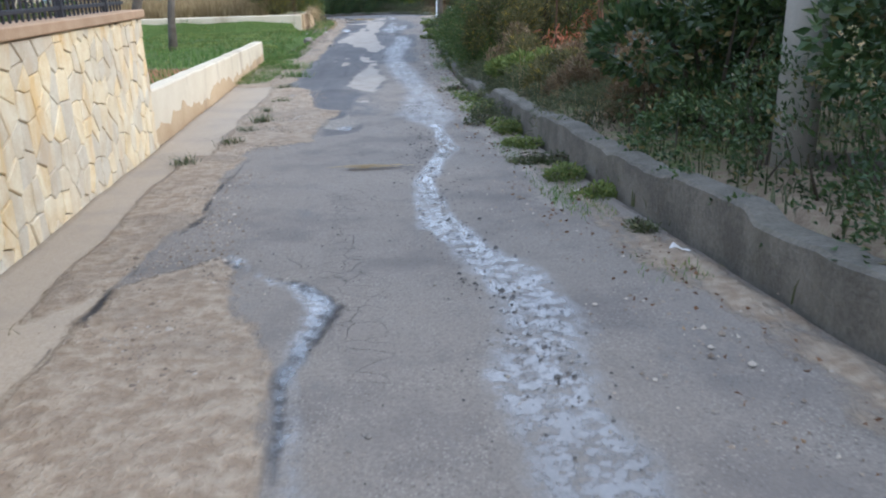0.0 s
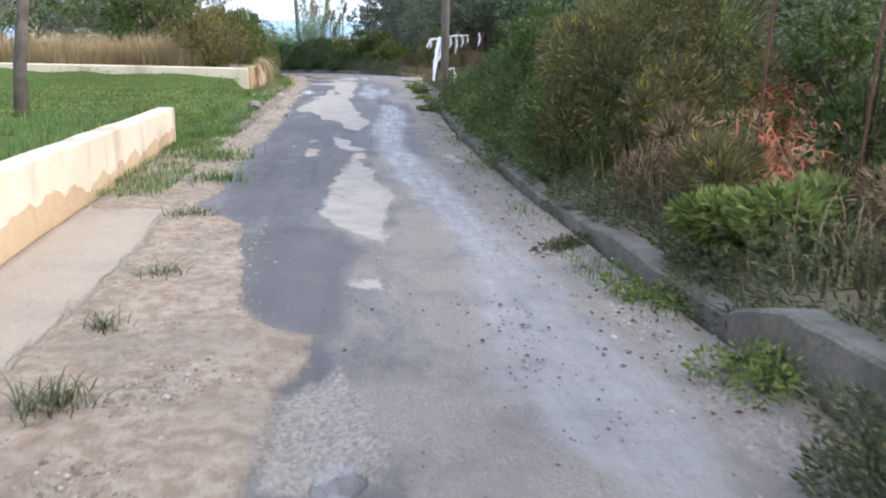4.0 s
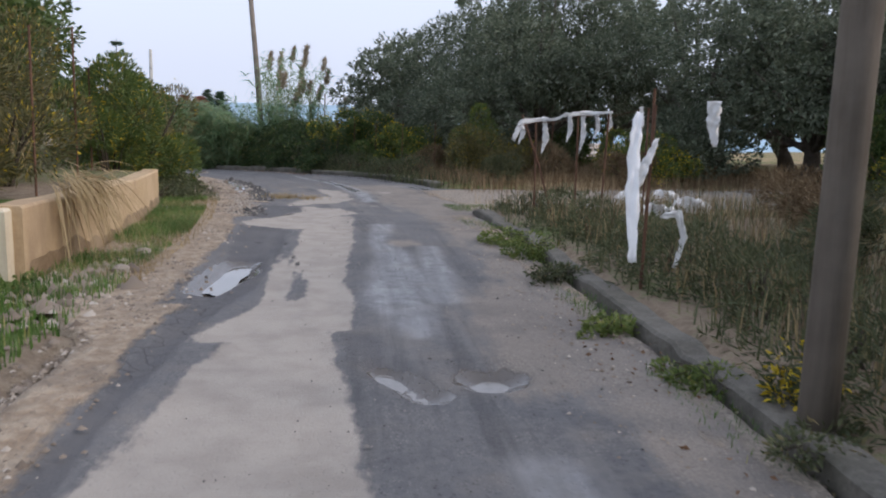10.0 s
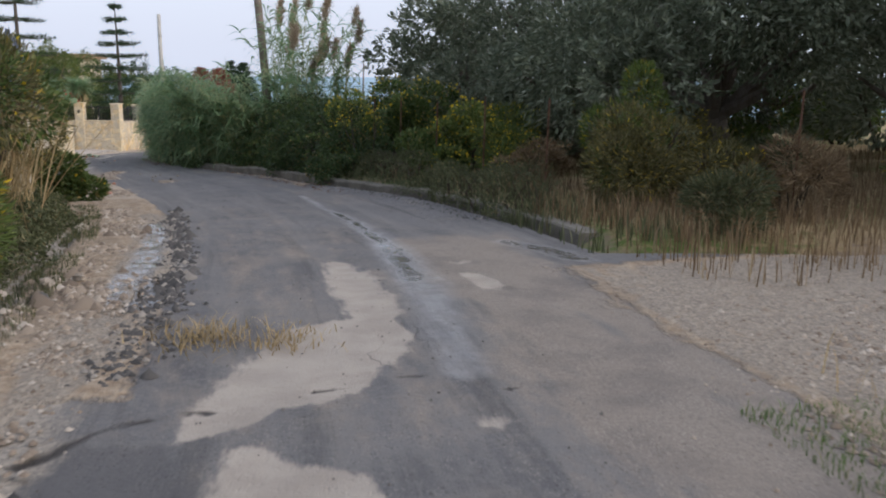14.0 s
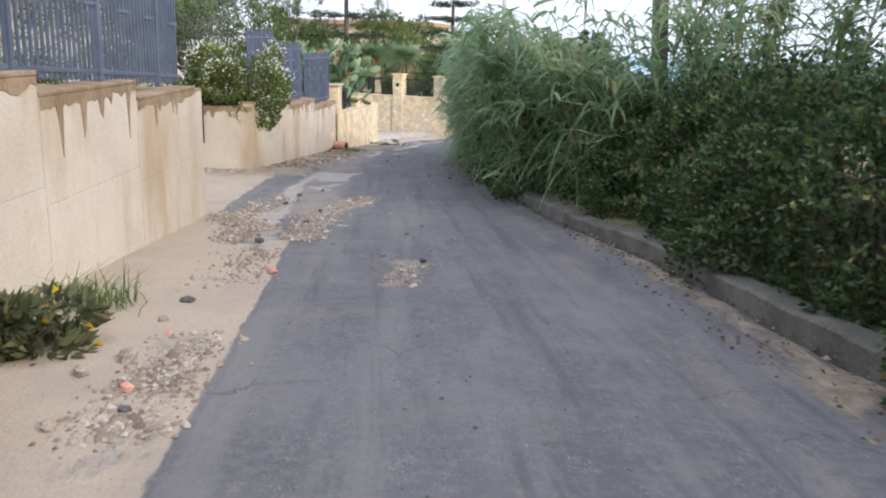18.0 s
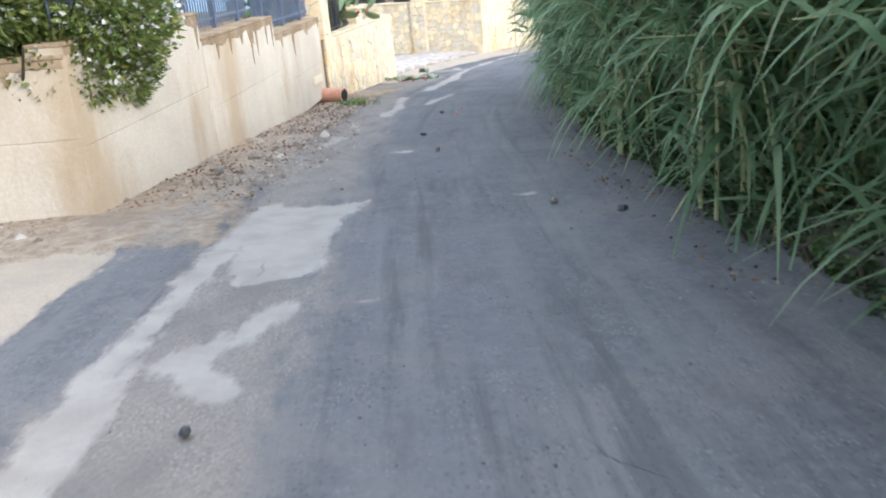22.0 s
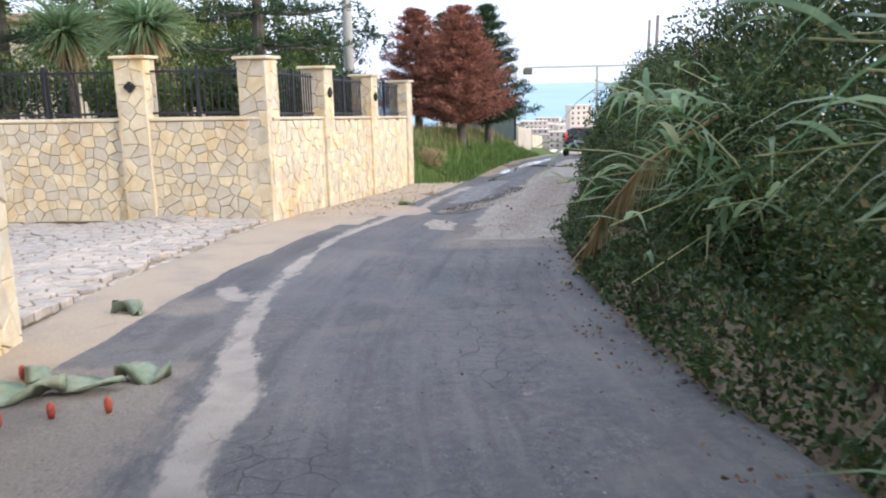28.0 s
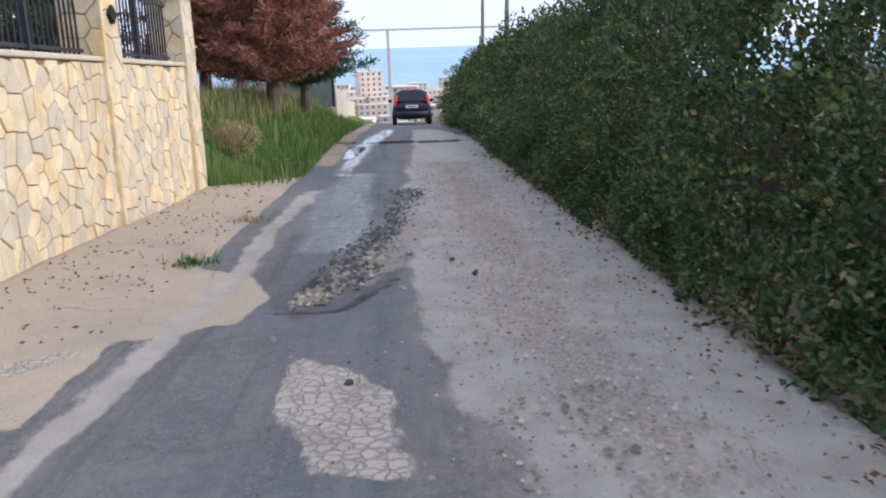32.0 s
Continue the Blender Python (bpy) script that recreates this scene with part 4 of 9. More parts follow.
    rubble = most(
        chain(s, d, [(9.6, -0.8, 0.2), (12, -0.75, 0.25), (14.5, -0.95, 0.2)]) * 0.4, patch(s, d, [(12.0, 0.04), (11.5, 0.2), (10.8, 0.16), (10.8, -0.3), (11.7, -0.25)], 0.4) * 0.8,
        chain(s, d, [(36.5, -1.4, 0.2), (41, -1.1, 0.25), (46, -1.05, 0.2)]), band(s, d, 36.8, 40.8, 2.4, 9, 0.5), chain(s, d, [(52.7, 0.05, 0.15), (53.5, 0.24, 0.15)]) * 0.8,
        chain(s, d, [(49.5, -1.1, 0.2), (51.2, -1.1, 0.2)]) * 0.7, chain(s, d, [(54.9, -0.75, 0.15), (56.6, -0.66, 0.2), (58.3, -0.16, 0.2)]) * 0.66, chain(s, d, [(55.4, -1.35, 0.15), (56.3, -1.7, 0.25)]) * 0.6,
        chain(s, d, [(62.0, -1.76, 0.4), (65.0, -1.4, 0.6), (71.0, -1.75, 0.4)]) * 0.55, chain(s, d, [(84.8, -0.58, 0.12), (85.6, -0.35, 0.2), (86.8, -0.05, 0.2), (88.0, 0.1, 0.2)]),
        chain(s, d, [(82.0, 0.88, 0.4), (94.0, 0.79, 0.6)]) * 0.62, chain(s, d, [(6, 1.7, 0.2), (30, 1.9, 0.2)]) * 0.7)
    film = most(
        band(s, d, -9, 12, -1.6, 2.4, 0.8) * 0.85, band(s, d, 11, 20, -0.2, 2.4, 0.8) * 0.6, band(s, d, 9.5, 16, 0.3, 2.4, 0.7) * 0.75, band(s, d, 16, 37, 1.15, 2.4, 0.6) * 0.75, chain(s, d, [(28.3, 1.1, 0.4), (30.5, 1.3, 0.4)]), chain(s, d, [(33.3, 0.57, 0.22)]),
        band(s, d, 36, 43, 1.0, 2.6, 0.8) * 0.8, band(s, d, 37, 47, -0.9, 1.3, 1.0) * 0.4,
        band(s, d, 80.5, 100, 0.0, 2.2, 0.7) * 0.8, chain(s, d, [(57, -1.0, 0.6), (61, -0.9, 0.5), (66, -0.9, 0.5), (71, -1.0, 0.4)]) * 0.85, band(s, d, 46, 58, 1.2, 2.4, 0.8) * 0.4, band(s, d, 71, 75.6, -2.1, -0.9, 0.4) * 0.9, band(s, d, 76.9, 77.6, -2.1, -1.2, 0.4) * 0.8)
    mud = most(patch(s, d, [(83.75, -0.52), (83.4, -0.17), (83.2, 0.0), (82.65, -0.01), (82.35, 0.04), (82.4, -0.3), (83.0, -0.47)], 0.2), chain(s, d, [(83.9, -1.68, 0.07), (83.7, -1.85, 0.08)]),
        chain(s, d, [(21.4, -0.39, 0.1), (21.1, -0.42, 0.08)]) * 0.8, chain(s, d, [(20.3, -0.36, 0.1), (19.7, -0.36, 0.14)]) * 0.8, chain(s, d, [(20.6, -0.64, 0.06)]) * 0.8)
    pave = most(patch(s, d, [(83.9, -2.0), (84.1, -1.37), (84.4, -0.9), (85.0, -0.82), (85.8, -1.1), (86.4, -2.0)], 0.3) * 0.9, band(s, d, -9, 22, -2.5, -1.28, 0.35), band(s, d, 48, 54.8, -3, -0.87, 0.25), band(s, d, 54, 56.8, -3, -1.3, 0.4), band(s, d, 56.2, 63.2, -12, -1.88, 0.5), band(s, d, 74.5, 94, -4, -1.8, 0.25), band(s, d, 83, 93, -4, -1.5, 0.25))
    # broken hollows and the crown of the lane
    z = 0.012 * wavy(x, y, 1.1) + 0.006 * wavy(x, y, 4.3, 2)
    z -= 0.1 * smooth01(pool * 1.6 - 0.5) + 0.03 * smooth01(dark * 1.5 - 0.6) * (s < 40)
    z += 0.02 * smooth01(earth * 1.4 - 0.3) * (0.6 + 0.8 * wavy(x, y, 3.3, 1)) + 0.015 * smooth01(rubble) * wavy(x, y, 9, 4)
    z -= 0.02 * smooth01(silt) + 0.025 * smooth01(gash * 2 - 0.8)
    lo, hi = np.repeat(bl, 74), np.repeat(br, 74)
    rim = np.minimum(d - lo, hi - d)
    z -= 0.1 * smooth01((0.06 - rim) / 0.06)
    P[:, 2] += z
    n, k = len(ss), 74
    i = np.arange((n - 1) * k).reshape(n - 1, k)[:, :-1].ravel()
    me = mesh_of("road", P, np.stack([i, i + 1, i + k + 1, i + k], 1), "road", True)
    for name, cols in (("cover", (silt, wet, earth, crack)), ("state", (pool, dark, rubble, pave)), ("film", (film, mud, slick, gash))):
        a = me.color_attributes.new(name, "FLOAT_COLOR", "POINT")
        a.data.foreach_set("color", np.stack(cols, 1).astype(np.float32).ravel())
    a = me.attributes.new("way", "FLOAT_VECTOR", "POINT")
    a.data.foreach_set("vector", np.stack([s, d, s * 0], 1).astype(np.float32).ravel())
    return single("road", me, "narrow broken asphalt lane with silt, cracks and running water", "road", kind="structure")


lane_sheet()


# ---- walls and kerbs ----
def strip_wall(name, line, height, thick, mat, label, category, step=0.5, worn=0.0):
    """A wall along (s, d) from its first to its last point; height and level follow the lane. Its face towards the lane is on the line."""
    pts = []
    for (s0, d0), (s1, d1) in zip(line, line[1:]):
        n = max(2, int(abs(s1 - s0) / step) + 1)
        pts += [(s0 + (s1 - s0) * i / n, d0 + (d1 - d0) * i / n) for i in range(n)]
    pts = np.array(pts + [line[-1]])
    side = -1 if pts[0, 1] < 0 else 1
    h = np.interp(pts[:, 0], *height) if isinstance(height, tuple) else np.full(len(pts), height)
    f = place(pts[:, 0], pts[:, 1])
    b = place(pts[:, 0], pts[:, 1] + side * thick)
    n = len(pts)
    wob = 0.012 * wavy(f[:, 0] * 3, f[:, 1] * 3, 1.0)
    if worn:
        # chipped and sunken: the top dips and the face wanders
        slab = np.random.default_rng(3).uniform(-1, 1, (2, 400))
        k = np.clip((pts[:, 0] + 20) / 1.15, 0, 399).astype(int)
        wob = wob + worn * (0.6 * slab[0, k] - 0.5 * np.abs(wavy(f[:, 0] * 7, f[:, 1] * 7, 1.0, 7)) - 0.9 * (np.abs(wavy(f[:, 0] * 3, f[:, 1] * 3, 1.0, 1)) > 0.8))
        f = place(pts[:, 0], pts[:, 1] + side * worn * 0.45 * slab[1, k])
    rows = []
    for p, k in ((f, -0.3), (f, None), (b, None), (b, -0.3)):
        q = p.copy()
        q[:, 2] = np.interp(pts[:, 0], FINE_S, FINE_P[:, 2]) + (k if k is not None else h + wob)
        rows.append(q)
    # a small chamfer on both top edges
    v0, v1, v2, v3 = rows
    c1, c2 = v1 + (v2 - v1) * (0.02 / thick), v2 + (v1 - v2) * (0.02 / thick)
    e1, e2 = v1.copy(), v2.copy()
    e1[:, 2] -= 0.02
    e2[:, 2] -= 0.02
    ring = np.stack([v0, e1, c1, c2, e2, v3], 1)
    V = ring.reshape(-1, 3)
    F = []
    for i in range(n - 1):
        for j in range(5):
            a = i * 6 + j
            F.append((a, a + 6, a + 7, a + 1) if side < 0 else (a, a + 1, a + 7, a + 6))
    F += [tuple(range(6)), tuple(range((n - 1) * 6, n * 6))[::-1]]
    return single(name, mesh_of(name, V, F, mat), label, category, kind="structure")


def clip_poly(poly, p, n):
    """The side of a polygon on which (q - p).n < 0."""
    out = []
    for i in range(len(poly)):
        a, b = poly[i - 1], poly[i]
        da, db = (a[0] - p[0]) * n[0] + (a[1] - p[1]) * n[1], (b[0] - p[0]) * n[0] + (b[1] - p[1]) * n[1]
        if (da < 0) != (db < 0):
            t = da / (da - db)
            out.append((a[0] + (b[0] - a[0]) * t, a[1] + (b[1] - a[1]) * t))
        if db < 0:
            out.append(b)
    return out


def crazy_stones(width, top, size, rng, joint=0.009):
    """Irregular stone outlines that fill 0..width by 0..top(u), with open joints between them."""
    tall = max(top(u) for u in np.linspace(0, width, 9))
    seeds = []
    nx, nz = max(1, round(width / size)), max(1, round(tall / size))
    for i in range(nx):
        for j in range(nz):
            seeds.append(((i + 0.5 + rng.uniform(-0.46, 0.46)) * width / nx, (j + 0.5 + rng.uniform(-0.46, 0.46)) * tall / nz))
    seeds = np.array(seeds)
    stones = []
    for k, (a, b) in enumerate(seeds):
        if b > top(a) + size * 0.4:
            continue
        poly = [(0, 0), (width, 0), (width, top(width)), (0, top(0))]
        dist = np.hypot(seeds[:, 0] - a, seeds[:, 1] - b)
        for o in np.argsort(dist)[1:16]:
            nrm = ((seeds[o, 0] - a) / dist[o], (seeds[o, 1] - b) / dist[o])
            mid = ((seeds[o, 0] + a) / 2 - nrm[0] * joint * 0.5, (seeds[o, 1] + b) / 2 - nrm[1] * joint * 0.5)
            poly = clip_poly(poly, mid, nrm)
            if len(poly) < 3:
                break
        if len(poly) >= 3:
            area = 0.5 * abs(sum(poly[i - 1][0] * poly[i][1] - poly[i][0] * poly[i - 1][1] for i in range(len(poly))))
            if area > size * size * 0.08:
                stones.append(poly)
    return stones


def stone_mesh(poly, proud):
    """One flat stone, proud of its bed, with worn edges. u goes along x, height along z, the face to -y."""
    c = np.mean(poly, 0)
    n = len(poly)
    v = [(x, 0.02, z) for x, z in poly] + [(x, -proud * 0.7, z) for x, z in poly]
    v += [(c[0] + (x - c[0]) * 0.93, -proud, c[1] + (z - c[1]) * 0.93) for x, z in poly]
    f = [tuple(range(2 * n, 3 * n))]
    for r in (0, n):
        f += [(r + i, r + (i + 1) % n, r + n + (i + 1) % n, r + n + i) for i in range(n)]
    if sum(poly[i - 1][0] * poly[i][1] - poly[i][0] * poly[i - 1][1] for i in range(n)) < 0:
        f = [q[::-1] for q in f]
    return mesh_of("stone", v, f, "stone")


def clad(parent, m, width, top, size, rng, proud=(0.014, 0.03)):
    """Stones on a face that starts at m and runs along its x."""
    for poly in crazy_stones(width, top, size, rng):
        part("stone", stone_mesh(poly, rng.uniform(*proud)), parent, m=m)


def stone_panel(parent, a, b, z0, z1a, z1b, thick, rng, size=0.27, core="core_wall", both=False):
    """A mortar core from a to b (x, y) with stones on the face to the right of a to b; returns its pose and length."""
    a, b = np.array(a, float), np.array(b, float)
    L = np.hypot(*(b - a))
    m = pose(a[0], a[1], z0, 0, 0, math.degrees(math.atan2(*(b - a)[::-1])))
    h0, h1 = z1a - z0, z1b - z0
    v = [(0, 0, -0.4), (L, 0, -0.4), (L, thick, -0.4), (0, thick, -0.4), (0, 0, h0), (L, 0, h1), (L, thick, h1), (0, thick, h0)]
    f = [(3, 2, 1, 0), (4, 5, 6, 7), (0, 1, 5, 4), (1, 2, 6, 5), (2, 3, 7, 6), (3, 0, 4, 7)]
    part(core, mesh_of(core, v, f, "grout"), parent, m=m)
    clad(parent, m @ pose(0, -0.001, 0), L, lambda u: h0 + (h1 - h0) * u / L - 0.01, size, rng)
    return m, L


def coping(parent, a, b, za, zb, wide, high=0.07, mat="coping", name="coping"):
    a, b = np.array(a, float), np.array(b, float)
    L = np.hypot(*(b - a))
    v, f = box(L, wide, high, (L / 2, 0, high / 2), 0.012)
    v[:, 2] += (zb - za) * v[:, 0] / L
    return part(name, mesh_of(name, v, f, mat), parent, m=pose(a[0], a[1], za, 0, 0, math.degrees(math.atan2(*(b - a)[::-1]))))


def pillar(parent, x, y, z, turn, height, wide, rng, hole=False):
    """A square pillar clad with stones on its four faces, with a flat cap."""
    root = pose(x, y, z, 0, 0, turn)
    v, f = box(wide - 0.05, wide - 0.05, height + 0.3, (0, 0, height / 2 - 0.15), 0.005)
    part("pillar_core", mesh_of("pillar_core", v, f, "grout"), parent, m=root)
    for k in range(4):
        clad(parent, root @ pose(0, 0, 0, 0, 0, 90 * k) @ pose(-wide / 2, -wide / 2 + 0.025, 0), wide, lambda u: height, 0.21, rng, (0.02, 0.034))
    v, f = box(wide + 0.1, wide + 0.1, 0.05, (0, 0, height + 0.027), 0.015)
    part("cap", mesh_of("cap", v, f, "stone"), parent, "flat limestone cap", m=root)
    if hole:
        # no recess is cut: a black block on the face stands for the hole's shade
        v, f = box(0.13, 0.05, 0.13, (0, 0, 0), 0.004)
        part("hole_block", mesh_of("hole_block", v, f, "rubber"), parent, "dark diamond-shaped block standing in for a shaded hole", m=root @ pose(0, -wide / 2 - 0.018, height - 0.42, 0, 45, 0))


def railing(a, b, za, zb, height, gap, mat, label, group, bar=0.009, rails=(0.08, 0.92), posts=0, collar=False):
    """An upright-bar railing from a to b; every bar, rail and post is a part."""
    a, b = np.array(a, float), np.array(b, float)
    L = np.hypot(*(b - a))
    slope = (zb - za) / L
    t = thing("railing", (a[0], a[1], za), math.degrees(math.atan2(*(b - a)[::-1])), label, "railing", group)
    n = max(2, int(L / gap))
    bv, bf = box(bar * 2, bar * 2, height, (0, 0, height / 2), 0.002)
    bm = mesh_of("bar", bv, bf, mat)
    for i in range(1, n):
        u = L * i / n
        part("bar", bm, t, m=pose(u, 0, slope * u))
    for r in rails:
        v, f = box(L, 0.02, 0.035, (L / 2, 0, height * r), 0.004)
        v[:, 2] += slope * v[:, 0]
        part("rail", mesh_of("rail", v, f, mat), t)
    pv, pf = box(0.05, 0.05, height + 0.08, (0, 0, (height + 0.08) / 2 - 0.04), 0.006)
    pm = mesh_of("post", pv, pf, mat)
    for i in range(posts):
        u = L * (i + 0.5) / posts if posts > 1 else L / 2
        part("post", pm, t, m=pose(u, 0, slope * u))
    if collar:
        cv, cf = box(gap * 3.2, 0.022, 0.03, (0, 0, 0), 0.004)
        cm = mesh_of("collar_bar", cv, cf, mat)
        for i in range(1, n, 4):
            part("collar_bar", cm, t, m=pose(L * i / n, 0, slope * L * i / n + height * (0.5 if i % 8 == 1 else 0.7)))
    return t


def lane_z(s):
    return float(np.interp(s, FINE_S, FINE_P[:, 2]))


def spot(s, d):
    p = place(s, d)
    return float(p[0]), float(p[1])


# the stone wall at the start, stepping down with the lane
wall_rng = np.random.default_rng(11)
first_wall = tagged(new("wall_garden"), "cream crazy-stone garden wall with brown coping", "wall", kind="structure")
for s0, s1, h in ((-3, 1.5, 1.62), (1.5, 5.6, 1.6), (5.6, 10.05, 1.46)):
    a, b = spot(s0, -1.98 - 0.015 * s0), spot(s1, -1.98 - 0.015 * s1)
    zt = lane_z(s0) * 0.55 + lane_z(s1) * 0.45 + h
    stone_panel(first_wall, a, b, min(lane_z(s0), lane_z(s1)) - 0.15, zt, zt - 0.16, 0.35, wall_rng, 0.2)
    aa, bb = spot(s0, -2.13 - 0.015 * s0), spot(s1, -2.13 - 0.015 * s1)
    coping(first_wall, aa, bb, zt, zt - 0.16, 0.44, 0.09)
    railing(aa, bb, zt + 0.09, zt - 0.07, 0.95, 0.13, "iron", "black iron railing on a stone garden wall", "garden railings", posts=3)

strip_wall("wall_lawn", [(10.0, -2.15), (20.9, -2.33)], ([10, 21], [0.62, 0.5]), 0.22, "plaster", "low cream plastered retaining wall below a lawn", "wall")
strip_wall("wall_field", [(30.9, -2.62), (38.75, -2.62)], ([31, 38.7], [0.6, 0.52]), 0.25, "tan_plaster", "low tan plastered retaining wall", "wall")
p0 = spot(30.9, -2.7)
back_wall = tagged(new("wall_back"), "long low grey wall across a field", "wall", kind="structure")
v, f = box(11.5, 0.25, 0.9, (5.75, 0, 0.1), 0.02)
part("wall_face", mesh_of("wall_face", v, f, "plaster"), back_wall, m=pose(p0[0], p0[1], lane_z(31) + 0.04, 0, 0, 180 - 2))



def damp_band(name, s0, s1, d, low, high, mat, label):
    """A ragged band of bare, dirty plaster along the foot of a wall, a few millimetres proud of it."""
    s = np.arange(s0, s1, 0.06)
    h = low + (high - low) * np.clip(0.5 + 0.45 * wavy(s * 1.7, s * 0, 1.0) + 0.3 * wavy(s * 6, s * 0 + 3, 1.0), 0, 1)
    a = place(s, np.interp(s, [s0, s1], d) + 0.005)
    b = place(s, np.interp(s, [s0, s1], d) - 0.003)
    n = len(s)
    rows = [a + np.column_stack([s * 0, s * 0, s * 0 - 0.05]), a + np.column_stack([s * 0, s * 0, h]), b + np.column_stack([s * 0, s * 0, h + 0.006])]
    f = [(k * n + i, k * n + i + 1, (k + 1) * n + i + 1, (k + 1) * n + i) for k in (0, 1) for i in range(n - 1)]
    return single(name, mesh_of(name, np.concatenate(rows), f, mat), label, "wall", kind="structure")


damp_band("trim_lawn_wall", 10.05, 20.85, (-2.15, -2.33), 0.04, 0.3, "tan_plaster", "damp peeling plaster along the foot of a wall")
damp_band("trim_field_wall", 31.0, 38.7, (-2.62, -2.62), 0.03, 0.2, "rust_stain", "damp stained plaster along the foot of a wall")

# the kerb wall along the lane's other side
strip_wall("kerb_long", [(-8, 2.2), (7, 2.2), (12, 2.05), (20, 1.95), (24, 1.88), (32, 1.92), (36.4, 2.1)], ([-8, 8, 11.8, 12.2, 18, 24, 36], [0.38, 0.33, 0.28, 0.15, 0.1, 0.1, 0.07]), 0.2, "kerb",
           "weathered broken concrete kerb wall", "kerb", 0.15, 0.045)
strip_wall("kerb_bend", [(42.2, 3.15), (46.0, 3.05), (50.6, 2.45), (53.5, 2.4), (56.5, 2.05), (62, 1.95)], ([42, 50, 62], [0.1, 0.14, 0.15]), 0.22, "kerb",
           "low weathered concrete kerb round a bend", "kerb", 0.15, 0.04)


# the cast concrete walls on the other side of the bend
def cast_wall(name, a, b, za, zb, tops, thick, label):
    """A board-marked concrete wall whose top steps down; each pour is a part. a to b, with the lane on the right."""
    a, b = np.array(a, float), np.array(b, float)
    L = np.hypot(*(b - a))
    t = tagged(new(name), label, "wall", kind="structure")
    t.matrix_basis = pose(a[0], a[1], za, 0, 0, math.degrees(math.atan2(*(b - a)[::-1])))
    n = len(tops)
    for i, h in enumerate(tops):
        u0, u1 = L * i / n, L * (i + 1) / n
        zg = (zb - za) * u1 / L
        for k, (lo, hi, out) in enumerate(((-0.5, (h + zg) * 0.5, 0.0), ((h + zg) * 0.5, h, 0.002))):
            v, f = box(u1 - u0 - 0.008, thick, hi - lo - 0.002, ((u0 + u1) / 2, thick / 2 + out, (lo + hi) / 2), 0.004)
            part("pour", mesh_of("pour", v, f, "cast"), t)
        v, f = box(u1 - u0 - 0.004, thick + 0.012, 0.035, ((u0 + u1) / 2, thick / 2, h + 0.012), 0.012)
        part("top_course", mesh_of("top_course", v, f, "rust_stain"), t, "rust-stained top course")
        # a ragged dark band with pointed runs below the top
        m = int((u1 - u0) * 26)
        us = np.linspace(u0 + 0.02, u1 - 0.02, m)
        low = 0.04 + 0.07 * np.abs(wavy(us * 3, us * 0 + i, 1.0)) + wall_rng.uniform(0, 0.02, m)
        for _ in range(int((u1 - u0) * 3.6)):
            c, w, l = wall_rng.uniform(u0, u1), wall_rng.uniform(0.025, 0.08), wall_rng.uniform(0.12, 0.62) * wall_rng.uniform(0.4, 1)
            low = np.maximum(low, l * np.clip(1 - np.abs(us - c) / w, 0, 1)**1.4)
        low = np.minimum(low, h * 0.7)
        v = [(x, -0.004, h - 0.006) for x in us] + [(x, -0.004, h - y) for x, y in zip(us, low)] + [(x, 0.003, h - y - 0.004) for x, y in zip(us, low)]
        f = [(k * m + j, (k + 1) * m + j, (k + 1) * m + j + 1, k * m + j + 1) for k in (0, 1) for j in range(m - 1)]
        part("water_stain", mesh_of("water_stain", v, f, "rust_stain"), t, "dark rusty water runs")
    return t


a, b = spot(48.6, -2.5), spot(56.2, -2.0)
cast_wall("wall_cast_upper", a, b, lane_z(48.6), lane_z(56.2), (1.36, 1.22, 1.08, 0.93), 0.28, "stained cast concrete boundary wall with a stepped top")
railing(spot(48.6, -2.64), spot(56.1, -2.14), lane_z(48.6) + 1.4, lane_z(48.6) + 0.99, 1.2, 0.09, "blue_iron", "tall blue-grey steel railing on a concrete wall", "blue railings", 0.01, (0.06, 0.9), 5, True)
# its return along the driveway
a, b = spot(56.2, -2.0), spot(56.5, -7.5)
cast_wall("wall_cast_return", b, a, lane_z(56.2), lane_z(56.2), (1.4, 1.4), 0.28, "cast concrete wall beside a dirt driveway")

# the second cast wall, past the driveway
a, b = spot(63.15, -9.0), spot(63.15, -2.42)
cast_wall("wall_cast_drive", a, b, lane_z(62.9), lane_z(63.1), (1.14, 1.14, 1.16), 0.28, "tan cast concrete wall along a driveway")
a, b = spot(63.15, -2.42), spot(71.2, -2.17)
cast_wall("wall_cast_lower", a, b, lane_z(63.15), lane_z(71.2), (1.26, 1.0, 0.76), 0.28, "rust-stained cast concrete wall with a stepped top")
for s0, s1, z0 in ((63.3, 65.75, 1.32), (65.85, 68.45, 1.06), (68.55, 71.1, 0.82)):
    railing(spot(s0, -2.56 + (s0 - 63) * 0.03), spot(s1, -2.56 + (s1 - 63) * 0.03), lane_z(63.15) + z0, lane_z(63.15) + z0, 1.3, 0.082, "blue_iron", "tall blue-grey steel railing with spear bars", "blue railings", 0.008, (0.06, 0.9), 3, True)

